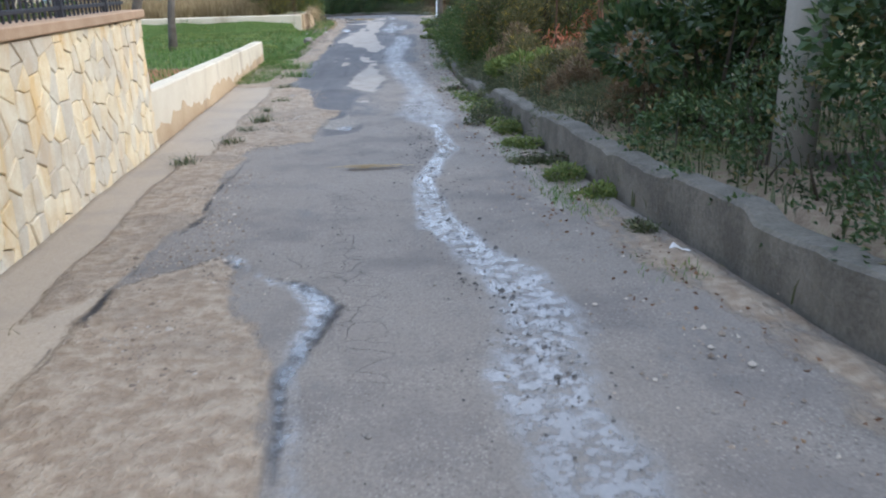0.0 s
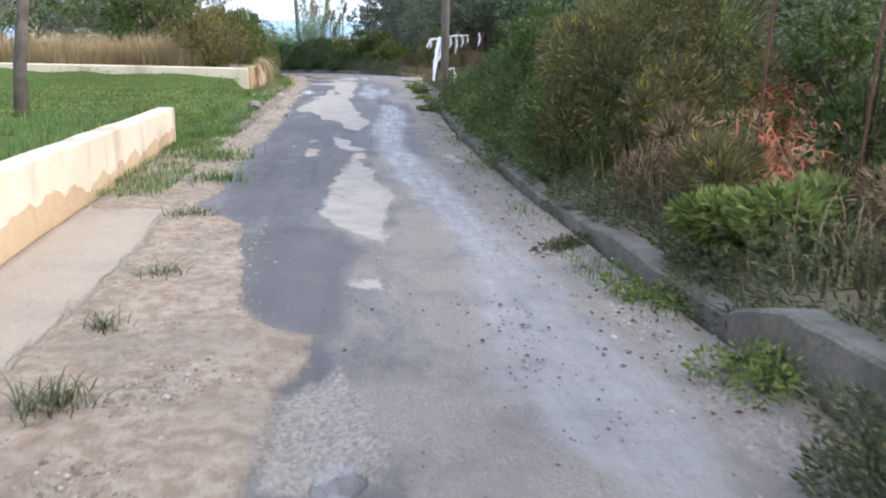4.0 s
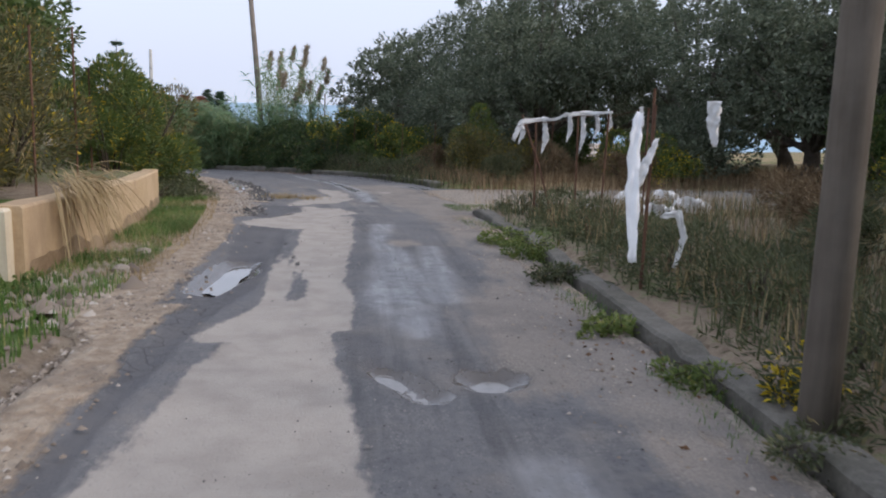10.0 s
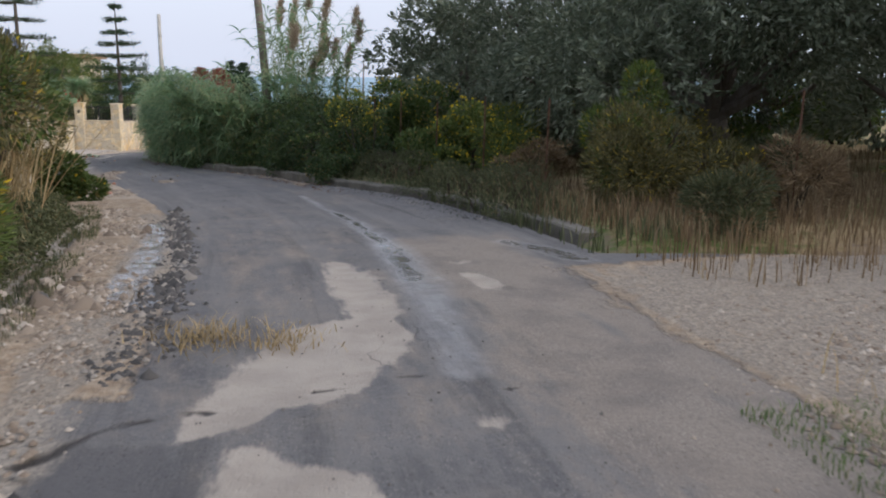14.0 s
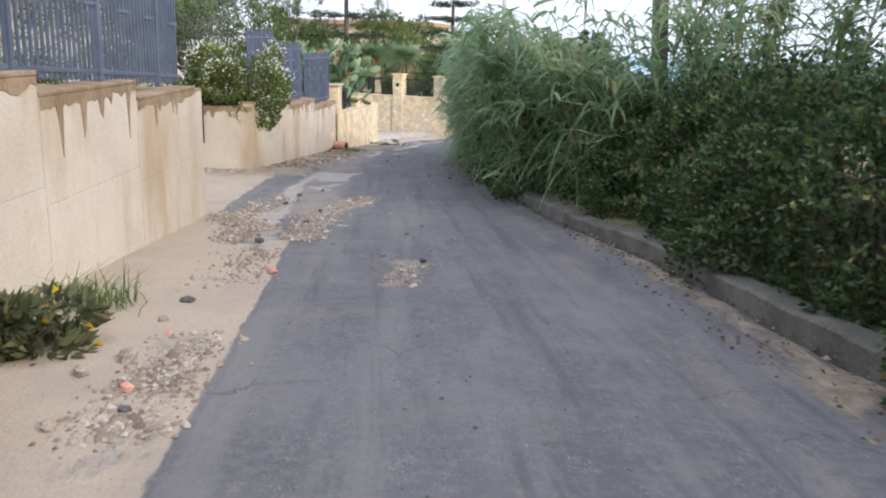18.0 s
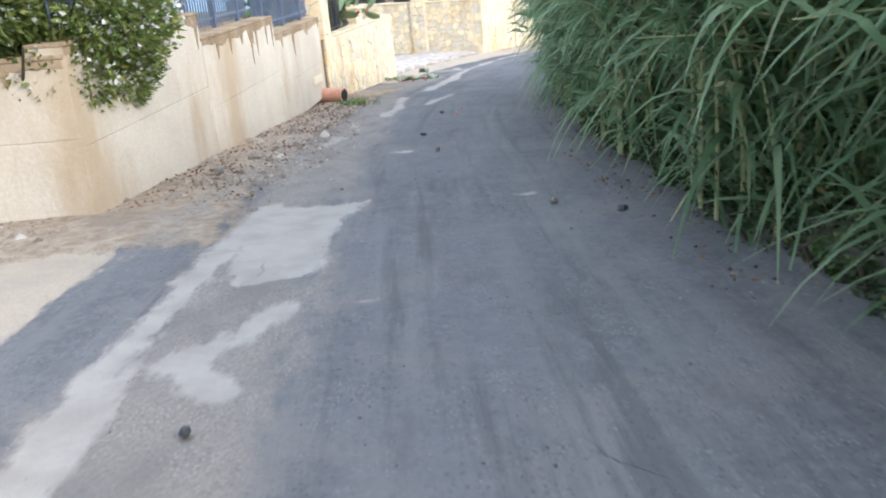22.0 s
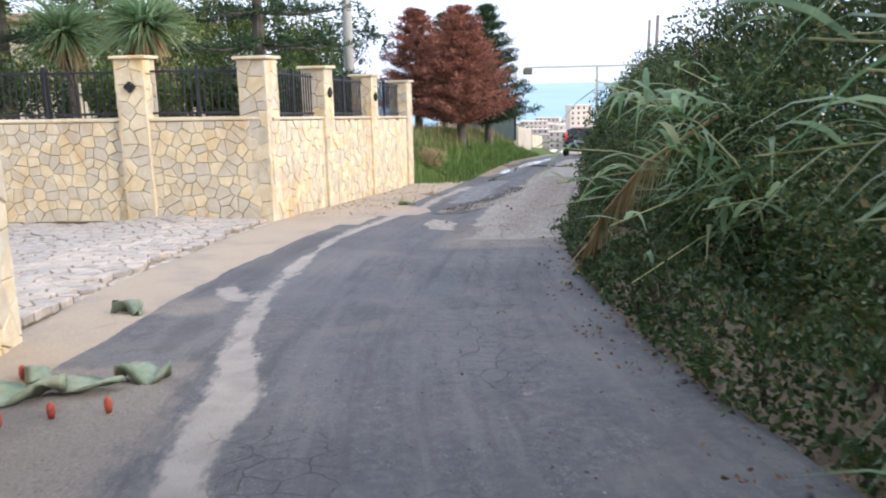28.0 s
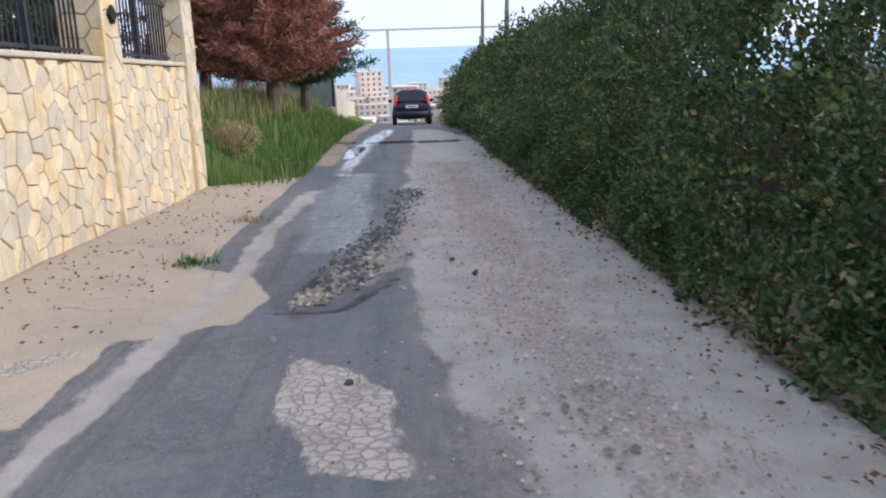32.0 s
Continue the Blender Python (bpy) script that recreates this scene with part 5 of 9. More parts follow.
# the low stone wall beside the cactus
side_wall = tagged(new("wall_cactus"), "pale crazy-stone wall with small pillars", "wall", kind="structure")
a, b = spot(71.25, -2.13), spot(76.2, -2.37)
za, zb = lane_z(71.2), lane_z(76.2)
stone_panel(side_wall, a, b, zb - 0.1, za + 1.02, zb + 1.36, 0.3, wall_rng, 0.19)
coping(side_wall, spot(71.25, -2.28), spot(76.2, -2.52), za + 1.02, zb + 1.36, 0.31, 0.028, "stone")
pillar(side_wall, *spot(71.5, -2.32), za - 0.15, 90 + heading(71), 1.95, 0.4, wall_rng)
pillar(side_wall, *spot(74.0, -2.45), lane_z(74) - 0.1, 90 + heading(74), 1.62, 0.36, wall_rng)
railing(spot(71.8, -2.3), spot(73.8, -2.44), za + 1.05, lane_z(74) + 1.25, 0.6, 0.11, "iron", "black iron railing between stone pillars", "villa railings", posts=1)

# the tall stone wall of the villa: front beside the cobbles, then along the lane
villa_front = tagged(new("wall_villa_front"), "cream crazy-stone villa wall facing a cobbled entrance", "wall", kind="structure")
zc = lane_z(83.4)
corner = spot(83.42, -2.98)
far_l = spot(82.65, -9.4)
stone_panel(villa_front, far_l, corner, zc + 0.02, zc + 1.6, zc + 1.56, 0.32, wall_rng, 0.175)
coping(villa_front, (far_l[0] - 0.02, far_l[1] + 0.16), (corner[0], corner[1] + 0.16), zc + 1.6, zc + 1.56, 0.4, 0.05, "stone")
villa_side = tagged(new("wall_villa_lane"), "cream crazy-stone villa wall with pillars along the lane", "wall", kind="structure")
end = spot(91.75, -2.74)
ze = lane_z(91.75)
stone_panel(villa_side, corner, end, ze - 0.02, zc + 1.55, ze + 1.62, 0.32, wall_rng, 0.18)
coping(villa_side, (corner[0] - 0.15, corner[1] + 0.1), (end[0] - 0.15, end[1]), zc + 1.55, ze + 1.62, 0.4, 0.05, "stone")
turn_f = math.degrees(math.atan2(corner[1] - far_l[1], corner[0] - far_l[0]))
turn_s = math.degrees(math.atan2(end[1] - corner[1], end[0] - corner[0]))
for u, h in ((0.22, 2.5), (0.675, 2.5)):
    x, y = far_l[0] + (corner[0] - far_l[0]) * u, far_l[1] + (corner[1] - far_l[1]) * u + 0.14
    pillar(villa_front, x, y, zc + 0.02, turn_f, h, 0.46, wall_rng, True)
pillar(villa_side, corner[0] - 0.2, corner[1] + 0.2, zc - 0.05, turn_s, 2.52, 0.46, wall_rng)
side_u = (0.3, 0.63, 0.968)
for u in side_u:
    x, y = corner[0] + (end[0] - corner[0]) * u - 0.15, corner[1] + (end[1] - corner[1]) * u
    pillar(villa_side, x, y, zc + (ze - zc) * u - 0.05, turn_s, 2.52, 0.44, wall_rng, u < 0.9)


def bay(a, b, za, zb):
    railing(a, b, za, zb, 0.76, 0.105, "iron", "black iron railing bay between stone pillars", "villa railings", posts=1)


def on(a, b, u, dx=-0.15, dy=0.0):
    return (a[0] + (b[0] - a[0]) * u + dx, a[1] + (b[1] - a[1]) * u + dy)


bay(on(far_l, corner, 0.26, 0, 0.15), on(far_l, corner, 0.64, 0, 0.15), zc + 1.64, zc + 1.63)
bay(on(far_l, corner, 0.71, 0, 0.15), on(far_l, corner, 0.94, 0, 0.15), zc + 1.63, zc + 1.61)
for u0, u1 in ((0.05, 0.275), (0.325, 0.605), (0.655, 0.94)):
    bay(on(corner, end, u0), on(corner, end, u1), zc + 1.6 + (ze + 0.07 - zc) * u0, zc + 1.6 + (ze + 0.07 - zc) * u1)

# ---- plants ----
def stuff(name, me, label, category):
    return single(name, me, label, category, kind="stuff")


def merge(*vt):
    """Joins triangle sets (vertices, triangles)."""
    V, T, n = [], [], 0
    for v, t in vt:
        V.append(v)
        T.append(np.asarray(t) + n)
        n += len(v)
    return np.concatenate(V), np.concatenate(T)


def clump_points(n, rng, rx, ry, rz, lumps=9, hollow=0.55):
    """Places and outward ways in an uneven crown made of many lumps."""
    c = rng.normal(size=(lumps, 3))
    c /= np.linalg.norm(c, axis=1)[:, None]
    c *= rng.uniform(0.35, 0.8, (lumps, 1))
    r = rng.uniform(0.3, 0.55, lumps)
    k = rng.integers(0, lumps, n)
    o = rng.normal(size=(n, 3))
    o /= np.linalg.norm(o, axis=1)[:, None]
    p = c[k] + o * (r[k] * rng.uniform(hollow, 1.0, n)**0.5)[:, None]
    s = np.array([rx, ry, rz])
    out = o * s + rng.normal(size=(n, 3)) * 0.35 * s.mean()
    return p * s, out


def bush(name, at, size, n, leaf, length, width, label, category="bush", group="", seed=0, accent=None, accent_n=0, stems=7, droop=0.0):
    """A shrub: bare stems from the ground, an uneven crown of leaves, and blossoms if it has any."""
    rng = np.random.default_rng(seed + 100)
    rx, ry, rz = size
    t = thing(name, (at[0], at[1], at[2] - 0.05), rng.uniform(0, 360), label, category, group)
    p, o = clump_points(n, rng, rx, ry, rz)
    p[:, 2] += rz * 0.95
    low = p[:, 2] < 0.02
    p[low, 2] = rng.uniform(0.02, rz * 0.5, low.sum())
    o[:, 2] += 0.3 * rz - droop
    st = []
    for i in range(stems):
        a = rng.uniform(0, 6.28)
        e = np.array([math.cos(a) * rx * 0.6, math.sin(a) * ry * 0.6, rz * rng.uniform(0.9, 1.6)])
        st.append(tube([(0.08 * math.cos(a), 0.08 * math.sin(a), -0.05), e * 0.4 + (0, 0, 0.1), e], [0.03 * rz, 0.02 * rz, 0.006], 5))
    part("stem_growth", mesh_of("stem_growth", *join(*st), "twig"), t, "brown woody stems", kind="stuff")
    part("foliage", mesh_of("foliage", *leaves(p, o, length, width, rng=rng), leaf), t, kind="stuff")
    if accent:
        k = rng.choice(n, accent_n)
        q = p[k] * 1.07
        part("blossom", mesh_of("blossom", *leaves(q, o[k], length * 0.6, width * 1.3, rng=rng), accent), t, "small open blossoms", kind="stuff")
    return t


def tree(name, at, height, spread, trunk_r, n, leaf, length, width, label, seed, group="", trunk_h=0.35, bark="bark", lean=0.1, lumps=16):
    """A tree: a tapered, bent trunk, forking limbs and a crown with gaps."""
    rng = np.random.default_rng(seed + 300)
    t = thing(name, (at[0], at[1], at[2] - 0.1), rng.uniform(0, 360), label, "tree", group)
    th = height * trunk_h
    bend = rng.uniform(-1, 1, 2) * lean * height
    trunk = [np.array([0, 0, 0]), np.array([bend[0] * 0.3, bend[1] * 0.3, th * 0.5]), np.array([bend[0], bend[1], th])]
    part("trunk", mesh_of("trunk", *tube(trunk, [trunk_r * 1.35, trunk_r, trunk_r * 0.8], 10), bark, True), t)
    P, O, limbs = [], [], []
    for i in range(lumps):
        a = i * 2.4 + rng.uniform(-0.4, 0.4)
        r = spread * math.sqrt((i + 0.5) / lumps) * rng.uniform(0.75, 1.05)
        top = th + (height - th) * rng.uniform(0.12, 0.95) * (1.05 - 0.5 * (r / spread)**2)
        c = np.array([bend[0] + r * math.cos(a), bend[1] + r * math.sin(a), top])
        mid = (trunk[2] + c) / 2 + np.array([0, 0, -0.08 * height * rng.uniform(0, 1)])
        if i % 3 == 0:
            limbs.append(tube([trunk[2] - (0, 0, 0.1), mid, c], [trunk_r * 0.5, trunk_r * 0.26, 0.012], 5))
        k = n // lumps
        m = max(6, k // 13)
        tw = rng.normal(size=(m, 3))
        tw *= (rng.uniform(0.3, 1.0, m)**0.5 / np.linalg.norm(tw, axis=1))[:, None] * spread * rng.uniform(0.26, 0.42) * np.array([1, 1, 0.8])
        q = tw[rng.integers(0, m, k)] + rng.normal(size=(k, 3)) * 0.085
        P.append(c + q)
        O.append(q + rng.normal(size=(k, 3)) * spread * 0.15 + np.array([0, 0, -0.03 * spread]))
    part("limb_work", mesh_of("limb_work", *join(*limbs), bark), t, kind="stuff")
    part("crown", mesh_of("crown", *leaves(np.concatenate(P), np.concatenate(O), length, width, rng=rng), leaf), t, kind="stuff")
    return t


def ribbon_leaves(base, way, length, width, droop, rng, steps=5):
    """Long strap leaves that leave their stem along way and arch over."""
    n = len(base)
    L = np.broadcast_to(length, (n,)) * rng.uniform(0.7, 1.2, n)
    W = np.broadcast_to(width, (n,)) * rng.uniform(0.75, 1.2, n)
    way = way / (np.linalg.norm(way, axis=1)[:, None] + 1e-9)
    flat = np.cross(way, np.array([0, 0, 1.0]) + rng.normal(size=(n, 3)) * 0.25)
    flat /= np.linalg.norm(flat, axis=1)[:, None] + 1e-9
    dr = np.broadcast_to(droop, (n,)) * rng.uniform(0.5, 1.4, n)
    V = np.empty((n, steps * 2 + 1, 3))
    for i in range(steps + 1):
        k = i / steps
        c = base + way * (L * k)[:, None]
        c[:, 2] -= dr * L * k * k
        w = W * (1.0 if 0 < i < 3 else 0.55 if i == 0 else 1 - (k - 0.35) / 0.65)
        if i < steps:
            V[:, 2 * i] = c - flat * w[:, None] * 0.5
            V[:, 2 * i + 1] = c + flat * w[:, None] * 0.5
        else:
            V[:, 2 * i] = c
    m = steps * 2 + 1
    q = np.arange(n * m).reshape(n, m)
    T = []
    for i in range(steps - 1):
        a = 2 * i
        T += [q[:, [a, a + 1, a + 3]], q[:, [a, a + 3, a + 2]]]
    a = 2 * (steps - 1)
    T.append(q[:, [a, a + 1, a + 2]])
    return V.reshape(-1, 3), np.concatenate(T)


def cane_stand(at, rng, count, radius, height, lean, label, group="canes by the bend", plumes=0, clear=1.15):
    """A stand of giant cane: jointed stems that lean out over the lane, each with two rows of arching leaves."""
    t = thing("giant_cane", at, 0, label, "cane", group)
    stems, LB, LW, LL = [], [], [], []
    tips = []
    for i in range(count):
        r, a = radius * math.sqrt(rng.uniform()), rng.uniform(0, 6.28)
        b = np.array([r * math.cos(a), r * math.sin(a), -0.1])
        h = height * rng.uniform(0.55, 1.1)
        side = rng.normal() * 0.55
        ln = np.array([lean[0] - lean[1] * side, lean[1] + lean[0] * side, 0]) * rng.uniform(0.3, 1.6) + np.append(rng.normal(size=2) * 0.16, 0)
        ks = np.linspace(0, 1, 7)
        # a stem may lean out over the lane only so far
        for _ in range(2):
            tip = np.array(at) + b + ln * h
            d0, d1 = (along([q[0]], [q[1]])[1][0] for q in (np.array(at) + b, tip))
            reach = clear + rng.uniform(0, 0.5)
            if d1 < reach:
                ln = ln * max(0.0, (d0 - reach) / max(d0 - d1, 0.01))
        pts = b + np.outer(ks, [0, 0, h]) + np.outer(ks**2.2, ln * h)
        pts[:, 2] -= ks**2.6 * np.hypot(*ln[:2]) * h * 0.5
        stems.append(tube(pts, np.linspace(0.014, 0.004, 7), 5))
        tips.append(pts[-1])
        m = int(h * 13)
        u = rng.uniform(0.0, 1.0, m)
        LB.append(np.stack([np.interp(u, ks, pts[:, j]) for j in range(3)], 1))
        ang = rng.uniform(0, 6.28) + np.arange(m) % 2 * math.pi + rng.normal(size=m) * 0.5
        LW.append(np.stack([np.cos(ang), np.sin(ang), rng.uniform(0.35, 1.1, m)], 1))
        LL.append(rng.uniform(0.55, 1.15, m) * (1.05 - 0.35 * u))
    LB, LW, LL = np.concatenate(LB), np.concatenate(LW), np.concatenate(LL)
    out = LB + LW / np.linalg.norm(LW, axis=1)[:, None] * LL[:, None] + np.array(at)
    tip_s, tip_d, tip_z = along(out[:, 0], out[:, 1])
    keep = tip_d > clear - 0.35 + 0.75 * np.clip(1.3 - (out[:, 2] - tip_z), 0, 1)
    LB, LW, LL = LB[keep], LW[keep], LL[keep]
    part("stem_growth", mesh_of("stem_growth", *join(*stems), "cane_stem"), t, "jointed pale green stems", kind="stuff")
    part("leaf_growth", mesh_of("leaf_growth", *ribbon_leaves(LB, LW, LL, 0.046, 0.8, rng), "cane"), t, "long arching green leaves", kind="stuff")
    if plumes:
        for i in rng.choice(count, plumes, replace=False):
            m = 220
            u = rng.uniform(0, 1, m)
            base = tips[i] + np.outer(u, [0.1, 0.02, 0.5]) + rng.normal(size=(m, 3)) * 0.03 * (1.2 - u)[:, None]
            way = rng.normal(size=(m, 3)) * 0.5 + np.array([0.1, 0, 1.0])
            part("plume", mesh_of("plume", *leaves(base, way, 0.2, 0.02, rng=rng), "plume"), t, "feathery straw-coloured plume")
    return t


def hedge(name, s0, s1, d0, depth, height, n, leaf, length, width, label, seed, group=""):
    """A rank, uneven hedge along the lane: twigs inside and leaves all over its face and top."""
    rng = np.random.default_rng(seed + 500)
    s = rng.uniform(s0, s1, n)
    u = rng.uniform(0, 1, n)
    hh = height * (1 + 0.12 * np.sin(s * 1.3 + seed) + 0.08 * np.sin(s * 3.7) + 0.06 * np.sin(s * 7.9 + 1))
    ends = smooth01((s - s0) / 0.8) * smooth01((s1 - s) / 0.8)
    hh = hh * (0.45 + 0.55 * ends)
    # round profile: up the face, then over the top
    ang = u * 1.9
    bulge = 0.34 * np.sin(s * 1.9 + 4 * u + seed) + 0.24 * np.sin(s * 4.3 - 7 * u + seed) + 0.16 * np.sin(s * 9.7 + 11 * u)
    rad = rng.uniform(0.72, 1.0, n)**0.6
    d = d0 + depth * (1 - np.cos(ang) * rad * (0.76 + 0.4 * bulge)) * 0.9
    h = hh * np.sin(np.minimum(ang, 1.65)) * rad + bulge * 0.34 * min(1.0, height)
    h = np.where(rng.uniform(size=n) < 0.18, h * rng.uniform(0, 1, n), h)
    p = place(s, d)
    g = np.interp(s, FINE_S, FINE_P[:, 2])
    p[:, 2] = g + np.maximum(h, 0.02) + rng.normal(size=n) * 0.04
    nrm = place(s, d - 1.0) - place(s, d)
    o = nrm * np.cos(ang)[:, None] + np.array([0, 0, 1.0]) * np.sin(ang)[:, None] + rng.normal(size=(n, 3)) * 0.7
    mid = place((s0 + s1) / 2, d0 + depth)
    t = thing(name, mid, 0, label, "hedge", group)
    part("foliage", mesh_of("foliage", *leaves(p - mid, o, length, width, rng=rng), leaf), t, kind="stuff")
    # loose shoots that break the outline
    m = int(abs(s1 - s0) * 14 * min(1.0, height))
    sb, db, ub = rng.uniform(s0 + 0.2, s1 - 0.2, m), rng.uniform(0, 1, m), rng.uniform(0.15, 1.0, m)
    SP, SO = [], []
    for i in range(m):
        hh_ = height * (1 + 0.12 * math.sin(sb[i] * 1.3 + seed)) * (0.45 + 0.55 * float(smooth01((sb[i] - s0) / 0.8) * smooth01((s1 - sb[i]) / 0.8)))
        a_ = ub[i] * 1.7
        b = place(sb[i], d0 + depth * (1 - math.cos(a_) * 0.9) * 0.9)
        b[2] = np.interp(sb[i], FINE_S, FINE_P[:, 2]) + hh_ * math.sin(min(a_, 1.57)) * 0.95
        out = (place(sb[i], d0 - 1) - place(sb[i], d0)) * math.cos(a_) * (1 if depth > 0 else -1)
        w = out * 0.7 + np.array([*rng.normal(size=2) * 0.5, 0.25 + math.sin(a_)])
        L = rng.uniform(0.15, 0.5) * min(1.0, 0.35 + 0.35 * height)
        u = np.linspace(0.1, 1, 14)[:, None]
        c = b + w / np.linalg.norm(w) * L * u - np.array([0, 0, 0.45]) * L * u * u
        SP.append(c)
        SO.append(rng.normal(size=(14, 3)) + w * 0.6)
    part("shoot_growth", mesh_of("shoot_growth", *leaves(np.concatenate(SP) - mid, np.concatenate(SO), length, width, rng=rng), "leaf" if leaf == "ivy" and height > 1 else leaf), t, "loose lighter green leafy shoots", kind="stuff")
    # twigs and shade inside
    ks = np.linspace(s0 + 0.3, s1 - 0.3, max(6, int((s1 - s0) * 3)))
    st = []
    for k in ks:
        for j in range(3):
            b = place(k + rng.uniform(-0.2, 0.2), d0 + depth * rng.uniform(0.5, 1.1)) - mid
            e = b + np.array([*rng.uniform(-0.5, 0.5, 2) * min(1.0, height * 0.5), height * rng.uniform(0.6, 0.95)])
            st.append(tube([b - (0, 0, 0.3), (b + e) / 2 + np.append(rng.normal(size=2) * 0.1, 0), e], [0.02, 0.014, 0.004], 4))
    part("stem_growth", mesh_of("stem_growth", *join(*st), "twig"), t, "dark tangled stems", kind="stuff")
    # a dark curved sheet behind the leaves, put in as the hedge's inner shade
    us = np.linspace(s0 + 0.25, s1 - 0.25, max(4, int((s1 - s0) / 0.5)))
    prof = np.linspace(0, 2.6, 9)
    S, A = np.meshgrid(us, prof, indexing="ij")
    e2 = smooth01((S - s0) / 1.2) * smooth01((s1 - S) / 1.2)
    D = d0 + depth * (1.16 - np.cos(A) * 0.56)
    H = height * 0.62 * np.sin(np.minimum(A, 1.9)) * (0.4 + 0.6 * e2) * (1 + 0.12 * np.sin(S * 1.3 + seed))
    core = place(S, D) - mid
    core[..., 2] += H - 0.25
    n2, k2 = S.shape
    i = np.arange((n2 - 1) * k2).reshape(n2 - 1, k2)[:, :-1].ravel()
    part("shade_core", mesh_of("shade_core", core.reshape(-1, 3), np.stack([i, i + k2, i + k2 + 1, i + 1], 1), "twig"), t, "dark sheet standing in for the shade inside a hedge")
    return t


def at(s, d):
    x, y = spot(s, d)
    return (x, y, ground_z(x, y))


def scatter(n, s0, s1, d0, d1, rng, keep=None):
    s, d = rng.uniform(s0, s1, n), rng.uniform(d0, d1, n)
    p = place(s, d)
    h, _, _ = land(p[:, 0], p[:, 1])
    on_lane = (d > np.interp(s, *BORDER_L)) & (d < np.interp(s, *BORDER_R))
    p[:, 2] = np.where(on_lane, p[:, 2], h)
    return p


def meadow(name, n, s0, s1, d0, d1, height, width, leaf, label, seed, lean=0.4, patchy=0.0):
    rng = np.random.default_rng(seed + 900)
    p = scatter(n, s0, s1, d0, d1, rng)
    if patchy:
        p = p[wavy(p[:, 0], p[:, 1], 1.6, seed) > rng.uniform(-1, 1, len(p)) * 0.6 + patchy - 0.6]
    return stuff(name, mesh_of(name, *blades(p, height, width, lean, rng), leaf), label, "grass")



# ---- the plants, from the start of the lane to its end ----
G = np.random.default_rng(21)


def shrub(s, d, size, n, leaf, label, seed, length=0.09, width=0.045, accent=None, accent_n=0, group="wild shrubs", name="shrub"):
    return bush(name, at(s, d), size, n, leaf, length, width, label, "bush", group, seed, accent, accent_n)


# right side, first stretch: dark thicket, then brambles and broom above the kerb
for i, (s, d, size, n, leaf, label) in enumerate((
        (3.4, 4.3, (1.2, 1.3, 1.1), 5200, "ivy", "dense dark bramble thicket behind a kerb"),
        (6.6, 5.6, (1.5, 1.4, 1.4), 5200, "ivy", "dense dark bramble thicket behind a kerb"),
        (7.2, 3.35, (0.85, 1.3, 0.95), 6500, "ivy", "dense dark bramble thicket above a kerb"),
        (5.0, 4.0, (0.9, 1.2, 1.0), 5000, "ivy", "dense dark bramble thicket behind a pole"),
        (9.2, 4.2, (1.0, 1.1, 0.85), 4200, "leaf", "dark green shrub with bare lower stems"),
        (9.8, 6.6, (1.6, 1.6, 1.5), 5200, "ivy", "tall dark shrub under trees"),
        (17.2, 3.6, (0.9, 1.2, 1.15), 6000, "dull_broom", "tall yellow-green broom shrub"),
        (19.2, 4.5, (1.2, 1.4, 1.35), 7000, "broom", "tall yellow-green broom shrub"),
        (20.6, 3.3, (0.9, 1.3, 1.0), 6000, "leaf", "green bramble spilling over the kerb"),
        (22.6, 3.4, (1.0, 1.4, 1.15), 7000, "leaf", "dark green bramble spilling over the kerb"),
        (24.8, 3.9, (1.2, 1.4, 1.15), 7000, "ivy", "dark green bramble spilling over the kerb"),
        (23.4, 5.6, (1.6, 1.8, 1.6), 6500, "leaf", "tall green shrub behind brambles"),
        (26.8, 4.8, (1.3, 1.3, 1.0), 5000, "ivy", "low dark shrub behind a timber pole"),
        (27.6, 6.6, (1.4, 1.4, 1.3), 5000, "leaf", "green shrub at a field edge"))):
    shrub(s, d, size, n, leaf, label, i, 0.12 if leaf.endswith("broom") else 0.1, 0.022 if leaf.endswith("broom") else 0.06)
for i, (s, d, r, h, leaf) in enumerate(((10.4, 3.0, 0.5, 0.35, "dry_brush"), (11.4, 2.9, 0.45, 0.32, "dull_broom"), (12.6, 3.3, 0.5, 0.35, "dry_brush"), (14.2, 3.0, 0.45, 0.4, "dull_broom"), (15.0, 2.9, 0.4, 0.5, "dry_brush"), (16.0, 3.0, 0.55, 0.7, "dull_broom"),
                                      (18.4, 2.9, 0.7, 0.9, "bright_leaf"), (19.6, 3.2, 0.7, 1.0, "dull_broom"), (21.4, 4.4, 1.0, 1.3, "dull_broom"), (8.6, 3.1, 0.5, 0.4, "dry_brush"), (12.0, 4.6, 0.7, 0.5, "dry_brush"), (17.2, 6.4, 1.0, 0.8, "dry_brush"))):
    shrub(s, d, (r, r * 1.1, h), 3000, leaf, "dry olive-brown brush behind a kerb" if leaf != "bright_leaf" else "light green shrub behind a kerb", i + 960, 0.1, 0.018, group="kerb brush", name="brush")
